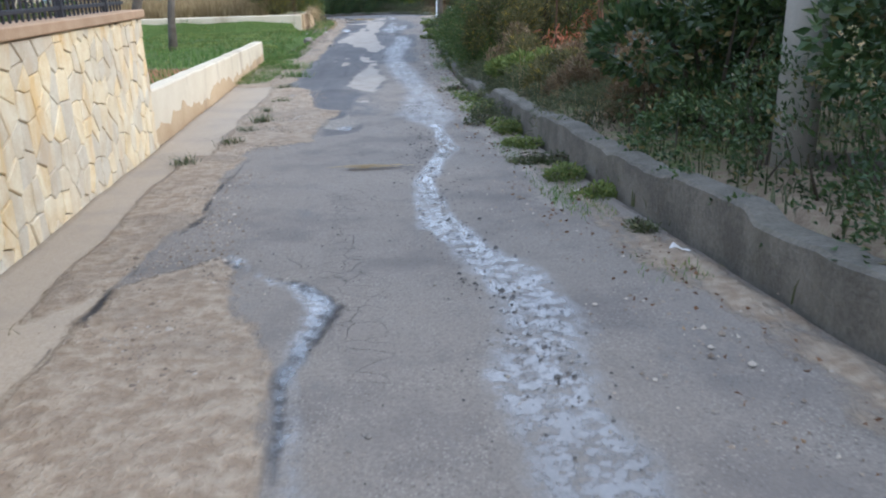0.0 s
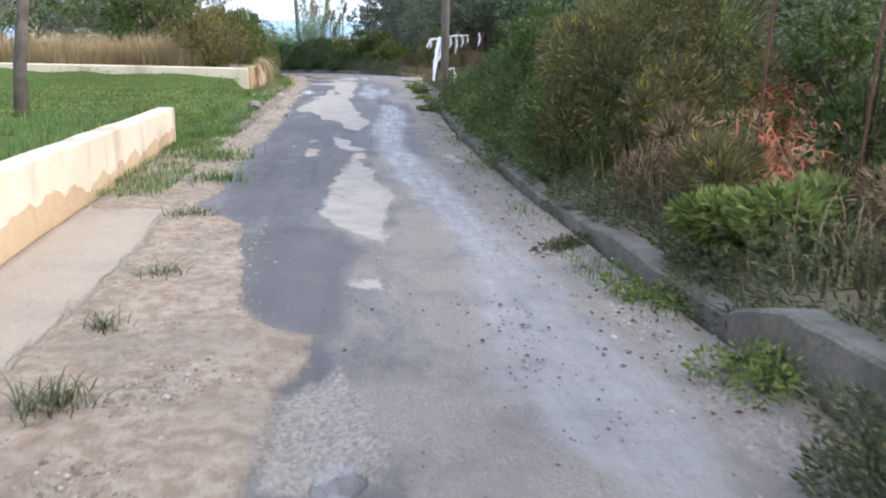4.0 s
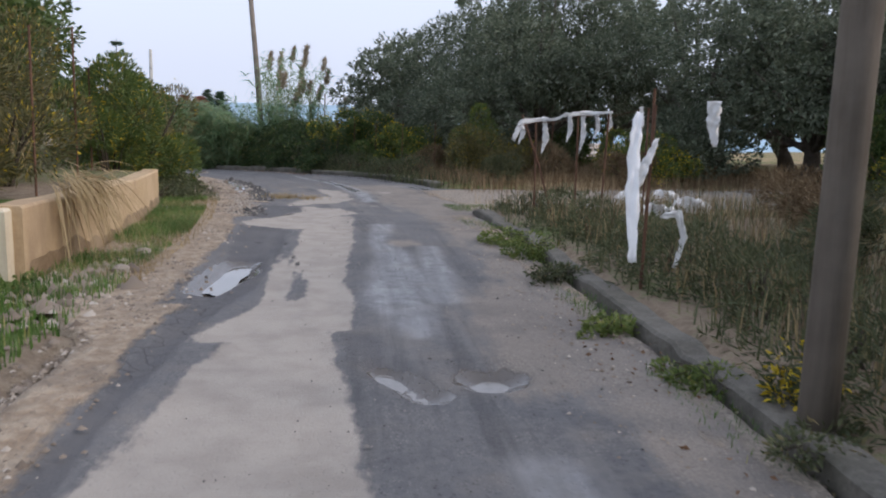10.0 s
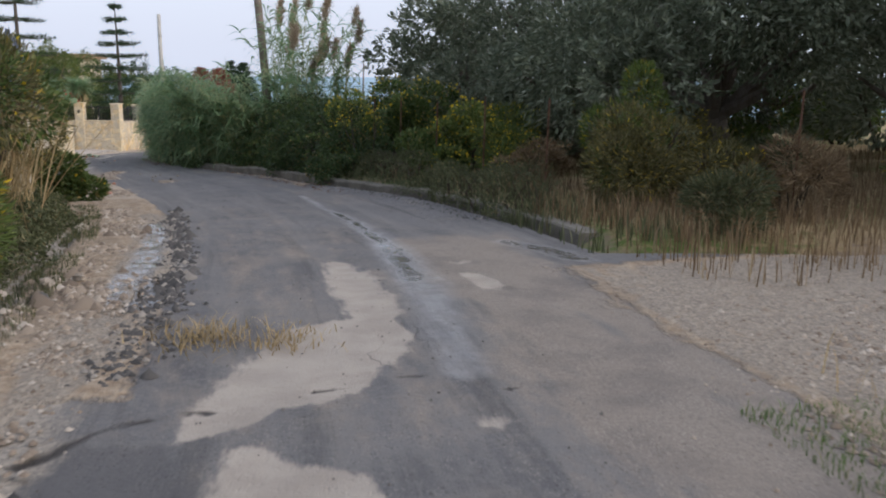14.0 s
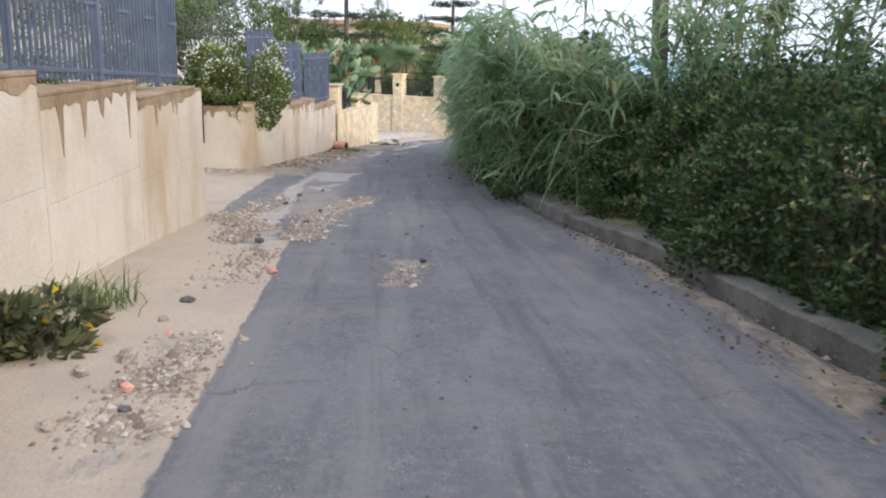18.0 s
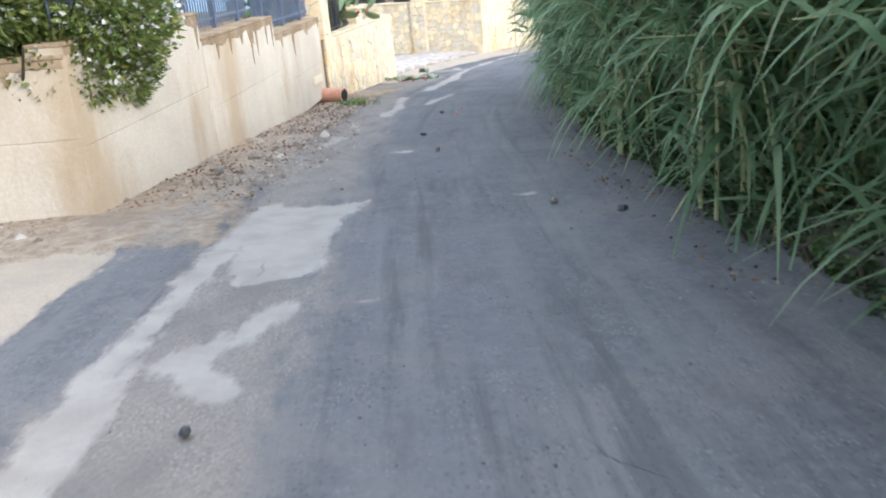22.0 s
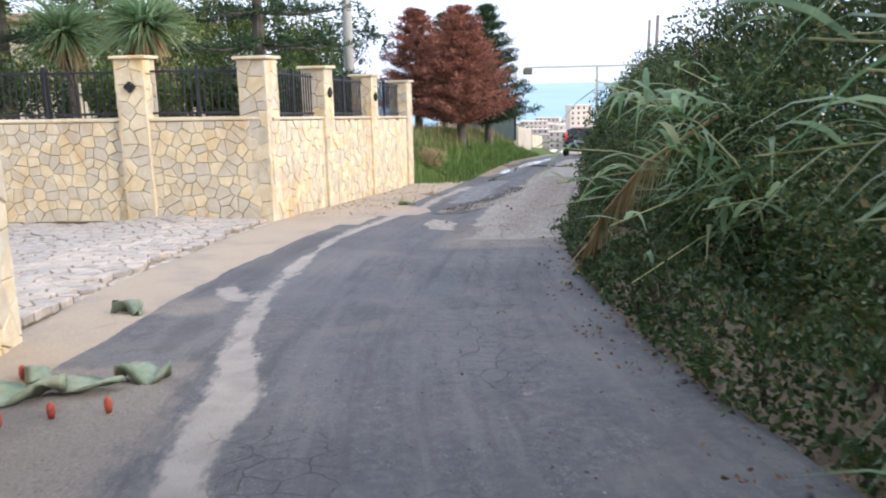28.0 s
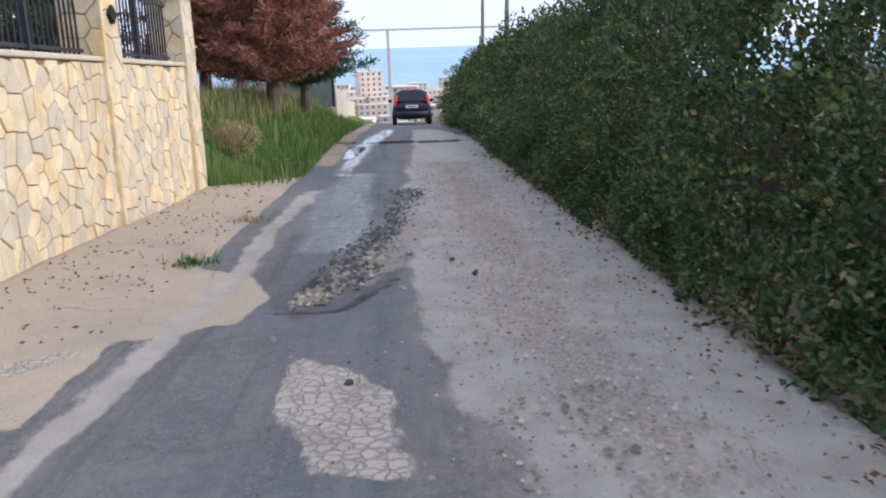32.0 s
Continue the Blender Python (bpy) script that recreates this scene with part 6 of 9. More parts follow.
# low tangled growth that spills over the kerb
for i, (s0, s1, d0, dep, h, n, leaf) in enumerate(((-3.0, 8.0, 2.22, 1.2, 0.85, 18000, "ivy"), (7.4, 13.6, 2.05, 1.0, 0.5, 8000, "weed"), (12.2, 17.6, 1.9, 1.1, 0.36, 7500, "weed"), (16.5, 26.6, 1.7, 1.6, 1.2, 40000, "leaf"),
                                                  (26.5, 33.0, 2.05, 1.2, 0.42, 9000, "weed"), (32.5, 36.4, 2.15, 1.1, 0.35, 4500, "weed"), (43.5, 50.5, 2.75, 0.9, 0.5, 6500, "weed"))):
    hedge("bramble_bank", s0, s1, d0, dep, h, n, leaf, 0.05 if leaf != "weed" else 0.085, 0.024 if leaf != "weed" else 0.012, "low tangled brambles and weeds spilling over a kerb" if leaf != "weed" else "low tangled weeds behind a kerb", i + 20, "bramble banks")
# trees behind them
for i, (s, d, h, sp, n) in enumerate(((1.0, 6.5, 5.5, 2.6, 5200), (6.2, 8.5, 6.0, 2.8, 6000), (12.5, 10.5, 6.0, 3.0, 5200), (20, 9.5, 6.5, 3.2, 6500), (27, 11.5, 6.5, 3.2, 7000), (31.5, 14, 6.0, 3.2, 6500))):
    tree("olive_tree", at(s, d), h, sp, 0.2, n, "olive", 0.18, 0.075, "grey-green olive tree with a gnarled trunk", i, "olive trees", 0.22, lumps=24)
for i, (s, d, h, sp, n) in enumerate(((41.5, 13.5, 7.0, 3.8, 34000), (46.8, 8.9, 6.0, 3.4, 42000), (51.5, 9.6, 5.6, 3.2, 38000), (46.5, 15.5, 7.2, 3.9, 12000), (56.5, 9.5, 5.0, 2.8, 11000), (37, 17.5, 6.5, 3.6, 9000), (62, 12, 5.2, 3.0, 8000), (52, 16, 6.5, 3.6, 8000))):
    tree("olive_tree", at(s, d), h, sp, 0.26, n, "olive", 0.15 if n > 30000 else 0.19, 0.05 if n > 30000 else 0.08, "large dark olive tree with a leaning trunk", i + 20, "olive trees", 0.2, lumps=34)
for i, (x, y, h, sp) in enumerate(((12.5, 42.0, 6.0, 3.2), (9.6, 45.2, 5.0, 2.6), (11.6, 50.5, 5.5, 2.8), (15.5, 49.0, 6.5, 3.4), (19.0, 40.0, 6.5, 3.4), (13.0, 36.0, 5.0, 2.8), (20.0, 56.0, 7.0, 3.6))):
    tree("olive_tree", (x, y, ground_z(x, y)), h, sp, 0.24, 9000, "olive", 0.2, 0.085, "dark olive tree across a dry field", i + 40, "olive trees", 0.18, lumps=26)
for i in range(14):
    s_, d_ = 27.5 + 0.68 * i, 8.5 + 2.2 * math.sin(i * 2.3) + 0.2 * i
    shrub(s_, d_, (0.8, 0.9, 0.5 + 0.2 * math.sin(i * 1.3)), 2600, ("dry_brush", "weed", "dull_broom")[i % 3], "low dried scrub in a rough field", i + 900, 0.1, 0.018, group="field scrub", name="scrub")
# the bend: broom, yellow flowers and fence growth
for i, (s, d, size, n, leaf, acc, an, label) in enumerate((
        (43.8, 4.8, (0.85, 0.8, 0.72), 7000, "dull_broom", None, 0, "olive-green broom bush beside the gravel track"),
        (44.7, 5.3, (0.75, 0.7, 0.95), 5000, "broom", None, 0, "feathery green broom bush beside the gravel track"),
        (43.2, 5.7, (0.6, 0.6, 0.5), 3200, "dull_broom", "flower", 60, "low broom bush in dry grass"),
        (45.6, 6.6, (0.9, 1.1, 0.7), 4500, "dull_broom", "flower", 300, "yellow-flowering broom in dry grass"),
        (42.2, 8.2, (1.0, 1.2, 0.7), 4500, "broom", "flower", 260, "yellow-flowering broom in dry grass"),
        (48.8, 4.9, (0.8, 1.0, 0.7), 4500, "bright_leaf", "flower", 420, "yellow-flowering shrub by a wire fence"),
        (47.6, 5.4, (0.9, 1.0, 0.6), 4500, "broom", "flower", 260, "yellow-flowering broom by a wire fence"),
        (49.0, 4.4, (0.7, 0.9, 0.55), 3600, "leaf", None, 0, "low green shrub by a wire fence"),
        (50.0, 6.0, (1.1, 1.2, 0.8), 5000, "broom", "flower", 420, "yellow-flowering broom by a wire fence"),
        (51.2, 4.6, (0.9, 1.1, 0.9), 5200, "leaf", "flower", 120, "green shrub with a few yellow flowers"),
        (41.5, 8.5, (0.8, 0.8, 0.5), 2600, "broom", "flower", 500, "yellow-flowering broom under olive trees"),
        (38.2, 11.5, (1.0, 0.9, 0.6), 2600, "broom", "flower", 600, "yellow-flowering broom under olive trees"),
        (44.5, 11.5, (1.2, 1.0, 0.6), 2600, "broom", "flower", 600, "yellow-flowering broom under olive trees"),
        (53.5, 6.2, (1.3, 1.4, 1.1), 6000, "leaf", "flower", 500, "yellow-flowering shrub above a hedge"))):
    shrub(s, d, size, n, leaf, label, i + 40, 0.1, 0.022 if leaf.endswith("broom") else 0.05, acc, an)
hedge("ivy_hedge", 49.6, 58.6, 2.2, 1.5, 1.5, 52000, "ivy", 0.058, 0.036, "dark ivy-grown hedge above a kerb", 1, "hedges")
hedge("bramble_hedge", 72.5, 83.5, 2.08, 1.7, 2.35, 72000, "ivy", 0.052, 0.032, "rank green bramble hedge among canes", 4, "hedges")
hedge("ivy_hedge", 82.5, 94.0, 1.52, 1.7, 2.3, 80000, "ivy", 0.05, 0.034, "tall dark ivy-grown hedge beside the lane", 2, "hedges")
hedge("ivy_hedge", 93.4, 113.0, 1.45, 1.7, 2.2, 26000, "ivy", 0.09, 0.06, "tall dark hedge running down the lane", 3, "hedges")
for s, d, r, h, k, lean in ((57.4, 3.3, 0.8, 2.9, 70, 0.4), (59.3, 2.7, 0.9, 2.9, 110, 0.7), (61.6, 2.6, 1.0, 2.9, 130, 0.85), (64.1, 2.6, 1.0, 2.8, 140, 0.9), (66.7, 2.6, 1.0, 2.8, 140, 0.9),
                         (69.4, 2.6, 1.0, 2.8, 130, 0.85), (71.8, 2.8, 1.0, 2.7, 80, 0.75), (77.2, 3.3, 0.7, 2.3, 34, 0.7)):
    w = place(s, 0) - place(s, 1)
    cane_stand(at(s, d), G, k, r, h, (w[0] * lean, w[1] * lean), "tall green giant cane arching over the lane", plumes=0)
for s, d in ((56.2, 4.4), (58.2, 4.6)):
    cane_stand(at(s, d), G, 34, 0.9, 4.4, (0.05, 0.05), "tall flowering reeds behind a hedge", "flowering reeds", plumes=9)

# a dead cane frond hanging out of the hedge
base = place(78.4, 2.2)
t = thing("dead_cane", base, 0, "dry straw-coloured cane stalk hanging out of the hedge", "cane")
stalk = [place(s_, d_, up_) - base for s_, d_, up_ in ((77.1, 2.5, 1.4), (77.7, 2.1, 1.06), (78.3, 1.84, 0.6), (78.8, 1.7, 0.1))]
part("stalk", mesh_of("stalk", *tube(stalk, [0.018, 0.016, 0.012, 0.005], 6), "straw"), t)
u = G.beta(2.2, 1.0, 120)
sb = np.stack([np.interp(u, np.linspace(0, 1, 4), [q[j] for q in stalk]) for j in range(3)], 1)
run = (stalk[3] - stalk[0]) / np.linalg.norm(stalk[3] - stalk[0])
part("dry_foliage", mesh_of("dry_foliage", *ribbon_leaves(sb, run * 0.8 + G.normal(size=(120, 3)) * 0.16 + (0, 0, -0.45), 0.42, 0.022, 0.25, G), "straw"), t, "hanging dry leaves", kind="stuff")

# thickets that close the field
for i in range(16):
    s_, d_ = 22 + i * 3.4, 20 + 3 * math.sin(i * 2.1)
    shrub(s_, d_, (2.4, 2.4, 1.5 + 0.5 * math.sin(i * 1.7)), 2600, "olive" if i % 3 else "leaf", "dense grey-green thicket at the far side of a field", i + 600, 0.26, 0.12, group="field thickets", name="thicket")
# left side: lawn trees, dry reeds, hanging weeds
tree("lawn_tree", (-5.6, 16.2, ground_z(-5.6, 16.2)), 4.2, 1.7, 0.09, 4200, "broom", 0.11, 0.045, "slender reddish-barked tree on a lawn", 60, "lawn trees", 0.5)
tree("lawn_tree", (-6.2, 20.6, ground_z(-6.2, 20.6)), 4.2, 1.8, 0.085, 4200, "broom", 0.11, 0.045, "slender tree with thin yellow-green leaves on a lawn", 61, "lawn trees", 0.5)
shrub(9.0, -3.2, (0.9, 1.6, 0.75), 5200, "leaf", "clipped green garden hedge behind a railing", 62, 0.08, 0.035, name="garden_shrub", group="")
shrub(4.5, -3.3, (0.9, 2.2, 0.7), 5200, "leaf", "clipped green garden hedge behind a railing", 63, 0.08, 0.035, name="garden_shrub", group="")
for i, (s, d, size, n, leaf, acc, an, label) in enumerate((
        (32.6, -3.9, (0.9, 1.0, 0.75), 5000, "dull_broom", "flower", 160, "olive-green broom above a low wall"),
        (34.6, -4.0, (1.0, 1.1, 0.95), 6500, "dull_broom", "flower", 240, "olive-green broom above a low wall"),
        (38.9, -3.35, (0.9, 1.0, 0.95), 7500, "broom", None, 0, "feathery green shrub at a wall's end"),
        (37.2, -4.9, (1.2, 1.2, 1.3), 6000, "dull_broom", "flower", 120, "tall olive-green shrub behind a low wall"),
        (40.4, -2.95, (0.9, 1.3, 1.05), 8500, "broom", "flower", 120, "feathery green roadside shrub"),
        (42.6, -2.95, (1.0, 1.4, 1.15), 9500, "dull_broom", "flower", 90, "dense olive-green roadside shrub"),
        (45.0, -2.95, (1.0, 1.4, 1.15), 9500, "leaf", None, 0, "dense green roadside shrub with dry stalks"),
        (47.3, -3.05, (1.0, 1.3, 1.1), 8500, "dull_broom", None, 0, "dense green roadside shrub"),
        (49.5, -2.2, (0.55, 0.95, 0.5), 6500, "leaf", "flower", 30, "leafy green bush at the foot of a wall"),
        (50.9, -1.95, (0.3, 0.45, 0.24), 1500, "weed", "flower", 60, "low yellow-flowered weeds at the foot of a wall"),
        (42.5, -6.0, (1.6, 1.6, 1.5), 6000, "leaf", None, 0, "tall dark shrub in a field"),
        (47.0, -6.5, (1.6, 1.6, 1.5), 6000, "leaf", None, 0, "tall dark shrub in a field"))):
    shrub(s, d, size, n, leaf, label, i + 70, 0.1, 0.02 if leaf.endswith("broom") else 0.045, acc, an)
for i, (x, y, h, sp) in enumerate(((-13, 34, 5.2, 2.6), (-17, 42, 6.0, 3.0), (-10, 45, 5.0, 2.4), (-22, 33, 6.5, 3.2), (-14, 52, 5.5, 2.6), (-26, 46, 6.5, 3.2), (-9.5, 38, 4.2, 2.0), (-19, 55, 6, 2.8))):
    tree("field_tree", (x, y, ground_z(x, y)), h, sp, 0.16, 5500, "olive" if i % 2 else "leaf", 0.18, 0.08, "loose-crowned tree behind a dry field", i + 120, "field trees", 0.3)
# dry reeds and brush behind the long wall
rng = np.random.default_rng(31)
p = scatter(9000, 32.4, 36, -13, -4.2, rng)
stuff("dry_reeds", mesh_of("dry_reeds", *blades(p, 0.9, 0.018, 0.5, rng), "straw"), "pale dry reeds and brush behind a long wall", "reeds")
meadow("lawn_grass", 28000, 10.3, 31, -11, -2.5, 0.1, 0.012, "grass", "lush green lawn grass", 1)
meadow("verge_grass", 5000, 20.8, 31, -2.6, -1.8, 0.11, 0.01, "grass", "green verge grass along a ditch", 2, patchy=0.35)
meadow("verge_weeds", 12000, 38.5, 48, -2.6, -1.65, 0.08, 0.006, "weed", "weedy grass along a stony verge", 3, patchy=0.4)
meadow("wall_grass", 24000, 30.2, 39, -2.55, -1.85, 0.1, 0.0055, "grass", "green grass along the foot of a low wall", 14, lean=0.9, patchy=0.6)
meadow("wall_straw", 8000, 30.2, 39, -2.5, -1.7, 0.08, 0.005, "straw", "dry grass along the foot of a low wall", 15, patchy=0.45)
meadow("kerb_weeds", 16000, 4, 36, 1.62, 2.0, 0.06, 0.005, "grass", "fine weeds growing at the foot of a kerb", 4, lean=1.0, patchy=0.95)
meadow("bank_weeds", 9000, -2, 36.5, 2.15, 5.5, 0.2, 0.014, "weed", "tangled weeds behind a kerb", 5, patchy=0.3)
meadow("bank_straw", 7000, 8, 38, 2.4, 9, 0.32, 0.012, "straw", "dry straw-coloured grass behind a kerb", 6, patchy=0.35)
meadow("field_straw", 24000, 41, 60, 3.4, 16, 0.3, 0.014, "dry_brush", "dry brown grass under olive trees", 7, patchy=0.45)
meadow("bend_weeds", 6000, 41.5, 60, 2.9, 4.5, 0.25, 0.016, "weed", "weeds along a wire fence", 8, patchy=0.3)
meadow("mound_grass", 32000, 91.6, 116, -8, -1.5, 0.3, 0.016, "grass", "tall green grass on a mound", 9)
meadow("mound_straw", 6000, 95, 116, -8, -2.6, 0.5, 0.014, "straw", "dry grass tops on a mound", 10)
meadow("track_grass", 6000, 36.6, 37.6, 1.9, 6, 0.06, 0.005, "grass", "short grass at a track's edge", 11, lean=1.0, patchy=0.6)
for s0, s1, d0, n, k in ((58, 79.5, 1.64, 17000, 60), (79, 97, 1.54, 15000, 61)):
    hedge("foot_growth", s0, s1, d0, 0.5, 0.35, n, "ivy", 0.05, 0.03, "low trailing ivy at the foot of a hedge", k, "hedges")


p = scatter(16000, 20.5, 31, -7.5, -2.45, rng)
p = p[wavy(p[:, 0], p[:, 1], 1.1, 2) > rng.uniform(-0.9, 0.9, len(p))] + (0, 0, 0.06)
stuff("lawn_clover", mesh_of("lawn_clover", *leaves(p, np.column_stack([rng.normal(size=(len(p), 2)), rng.uniform(0.2, 1.2, len(p))]), 0.05, 0.035, rng=rng), "bright_leaf"), "pale leafy clover in a green lawn", "clover")
for i, (s0, s1, d0, dep, h, n) in enumerate(((38.8, 48.4, -1.85, 0.9, 0.3, 7500),)):
    hedge("verge_growth", s0, s1, d0, -dep, h, n, "weed", 0.055, 0.025, "low straggling weeds along a stony verge", i + 40, "verge weeds")


def tuft(s, d, r, n, leaf, h, label, seed):
    rng = np.random.default_rng(seed)
    c = place(s, d)
    q = rng.normal(size=(n, 3)) * r * 0.5
    q[:, 2] = 0.0
    return single("grass_tuft", mesh_of("grass_tuft", *blades(q, h * 0.9, 0.009, 1.8, rng), leaf), label, "grass", "grass tufts", "stuff", at=(c[0], c[1], c[2] - 0.01))


for i, (s, d, r, n, leaf, h) in enumerate(((9.9, -1.25, 0.12, 90, "weed", 0.12), (10.8, -1.2, 0.13, 90, "weed", 0.11), (11.6, -1.1, 0.16, 120, "weed", 0.14), (12.6, -1.15, 0.1, 60, "weed", 0.1), (13.6, -1.05, 0.14, 80, "weed", 0.12),
                                           (8.7, -1.55, 0.12, 90, "weed", 0.13), (15.6, -1.2, 0.2, 120, "weed", 0.12), (17.5, -1.25, 0.3, 220, "grass", 0.18), (19.3, -1.45, 0.4, 300, "grass", 0.2), (4.0, -1.75, 0.14, 70, "weed", 0.1),
                                           (39.3, -0.55, 0.32, 260, "straw", 0.12), (39.2, -0.1, 0.25, 130, "straw", 0.08), (70.3, -1.5, 0.3, 300, "grass", 0.14), (86.2, -1.6, 0.16, 140, "grass", 0.1), (88.3, -1.55, 0.2, 130, "straw", 0.08),
                                           (52.0, -1.9, 0.3, 200, "grass", 0.25), (93.2, -1.9, 0.35, 260, "weed", 0.2))):
    tuft(s, d, r, n, leaf, h, "tuft of weeds growing from the broken edge" if leaf != "straw" else "flattened tuft of dry grass on the lane", i + 500)


def cactus(s, d, count, seed):
    """A prickly pear: flat oval pads growing from pads, with red fruits along the rims."""
    rng = np.random.default_rng(seed)
    base = at(s, d)
    t = thing("prickly_pear", base, rng.uniform(0, 360), "sprawling prickly pear cactus with red fruits", "cactus", "cactus")
    a = np.linspace(0, 2 * math.pi, 14, endpoint=False)
    prof = np.stack([np.cos(a) * 0.5 * (0.75 + 0.25 * np.sin(a)), np.sin(a) * 0.5 + 0.5], 1)
    v = [(0, -0.045, 0.5), (0, 0.045, 0.5)]
    for y, k in ((-0.03, 0.8), (0.0, 1.0), (0.03, 0.8)):
        v += [(x * k, y, (z - 0.5) * k + 0.5) for x, z in prof]
    f = []
    n = 14
    for i in range(n):
        j = (i + 1) % n
        f += [(0, 2 + i, 2 + j), (1, 2 + 2 * n + j, 2 + 2 * n + i)]
        for r in (0, 1):
            f.append((2 + r * n + i, 2 + (r + 1) * n + i, 2 + (r + 1) * n + j, 2 + r * n + j))
    pad_me = mesh_of("pad", v, f, "cactus", True)
    fv, ff = tube([(0, 0, 0), (0, 0, 0.03), (0, 0, 0.07), (0, 0, 0.085)], [0.014, 0.028, 0.026, 0.012], 6)
    fruit_me = mesh_of("fruit", fv, ff, "fruit", True)
    tips = [(pose(rng.uniform(-0.7, 0.7), rng.uniform(-0.5, 0.5), rng.uniform(-0.05, 0.75), rng.uniform(-20, 20), rng.uniform(-25, 25), rng.uniform(0, 360)), 0) for _ in range(8)]
    pads, fruits = 0, 0
    while pads < count and tips:
        m, depth = tips.pop(0)
        size = rng.uniform(0.32, 0.5)
        part("pad", pad_me, t, m=m @ Matrix.Diagonal((size * rng.uniform(0.62, 0.8), size, size, 1)))
        pads += 1
        for _ in range(2 if depth < 4 else 1):
            ang = rng.uniform(-70, 70)
            x, z = math.sin(radians(ang)) * size * 0.34, size * (0.5 + 0.46 * math.cos(radians(ang)))
            tips.append((m @ pose(x, 0, z, rng.uniform(-28, 28), ang * 0.75, rng.uniform(-70, 70)), depth + 1))
        if depth > 2 and fruits < 45:
            for _ in range(rng.integers(0, 3)):
                ang = rng.uniform(-60, 60)
                x, z = math.sin(radians(ang)) * size * 0.34, size * (0.5 + 0.47 * math.cos(radians(ang)))
                part("fruit", fruit_me, t, "ripe red fruit", m=m @ pose(x, 0, z, 0, ang, 0))
                fruits += 1
    return t


cactus(72.6, -3.05, 190, 5)
cactus(74.4, -3.35, 190, 8)
cactus(73.3, -2.75, 150, 11)


def tiered_pine(name, at_, height, radius, tiers, leaf, label, seed, droop=0.1, gap=1.0, needles=90):
    """A conifer with whorls of level branches, needles all along them."""
    rng = np.random.default_rng(seed)
    t = thing(name, at_, 0, label, "tree", "conifers")
    part("trunk", mesh_of("trunk", *tube([(0, 0, -0.2), (0.03, 0, height * 0.5), (0, 0.02, height)], [0.16, 0.1, 0.015], 8), "bark"), t)
    P, O, limbs = [], [], []
    for i in range(tiers):
        k = (i + 0.6) / tiers
        z = height * (0.12 + 0.86 * k)
        r = radius * (1 - k)**0.8 + 0.12
        m = 7
        for j in range(m):
            r = (radius * (1 - k)**0.8 + 0.12) * rng.uniform(0.72, 1.15)
            a = j * 6.283 / m + i * 0.5 + rng.uniform(-0.15, 0.15)
            e = np.array([r * math.cos(a), r * math.sin(a), z - droop * r + rng.uniform(-0.1, 0.1) + 0.18 * r * (1 - droop * 4)])
            b = np.array([0, 0, z])
            limbs.append(tube([b, (b + e) / 2 - (0, 0, 0.05 * r), e], [0.035, 0.025, 0.008], 4))
            n = int(needles * (0.4 + r / radius))
            u = rng.uniform(0.12, 1.0, n)
            q = b + (e - b) * u[:, None] + rng.normal(size=(n, 3)) * np.array([0.09, 0.09, 0.04]) * gap
            P.append(q)
            O.append((e - b) * 0.35 + rng.normal(size=(n, 3)) * 0.4 * max(r, 0.3) + np.array([0, 0, 0.12]))
    part("branch_work", mesh_of("branch_work", *join(*limbs), "bark"), t, kind="stuff")
    part("needle_growth", mesh_of("needle_growth", *leaves(np.concatenate(P), np.concatenate(O), 0.2, 0.035, rng=rng), leaf), t, kind="stuff")
    return t


tiered_pine("norfolk_pine", (-19.9, 87.6, ground_z(-19.9, 87.6)), 7.4, 2.6, 9, "pine", "dark green tiered pine behind a villa wall", 1, needles=130)
tiered_pine("norfolk_pine", (-25.3, 86.6, ground_z(-25.3, 86.6)), 12.5, 2.6, 11, "pine", "tall dark green tiered pine behind a villa wall", 2, needles=110)
tiered_pine("dead_conifer", (-16.0, 97.0, ground_z(-16.0, 97.0)), 4.5, 2.0, 13, "dead_pine", "dead rust-brown conifer beside the lane", 3, -0.06, 1.1, 190)
tiered_pine("dead_conifer", (-17.6, 98.6, ground_z(-17.6, 98.6)), 4.3, 1.8, 12, "dead_pine", "dead rust-brown conifer beside the lane", 4, -0.06, 1.1, 170)
tiered_pine("green_conifer", (-15.3, 102.5, ground_z(-15.3, 102.5)), 5.4, 1.8, 13, "pine", "dark green conifer beside the lane", 5, -0.06, 1.2, 200)
tiered_pine("green_conifer", (-17.5, 108.5, ground_z(-17.5, 108.5)), 5.6, 1.8, 13, "pine", "dark green conifer beside the lane", 6, -0.06, 1.2, 170)


def yucca(x, y, z, seed, label):
    """A palm-like yucca: a stout trunk, a rosette of stiff straps and a skirt of dead ones."""
    rng = np.random.default_rng(seed)
    t = thing("yucca_palm", (x, y, z - 0.1), 0, label, "palm", "")
    part("trunk", mesh_of("trunk", *tube([(0, 0, 0), (0.05, 0, 1.2), (0, 0.05, 2.2)], [0.22, 0.17, 0.15], 9), "bark"), t)
    for name, n, lo, hi, leaf, dr, L in (("green_foliage", 420, -0.4, 1.3, "cane", 0.3, 1.25), ("dead_foliage", 150, -2.2, -0.9, "straw", 0.35, 0.9)):
        a = rng.uniform(0, 6.28, n)
        way = np.stack([np.cos(a), np.sin(a), rng.uniform(lo, hi, n)], 1)
        base = np.zeros((n, 3)) + (0, 0.05, 2.2) + rng.normal(size=(n, 3)) * 0.08
        part(name, mesh_of(name, *ribbon_leaves(base, way, L, 0.055, dr, rng), leaf), t, kind="stuff")
    return t


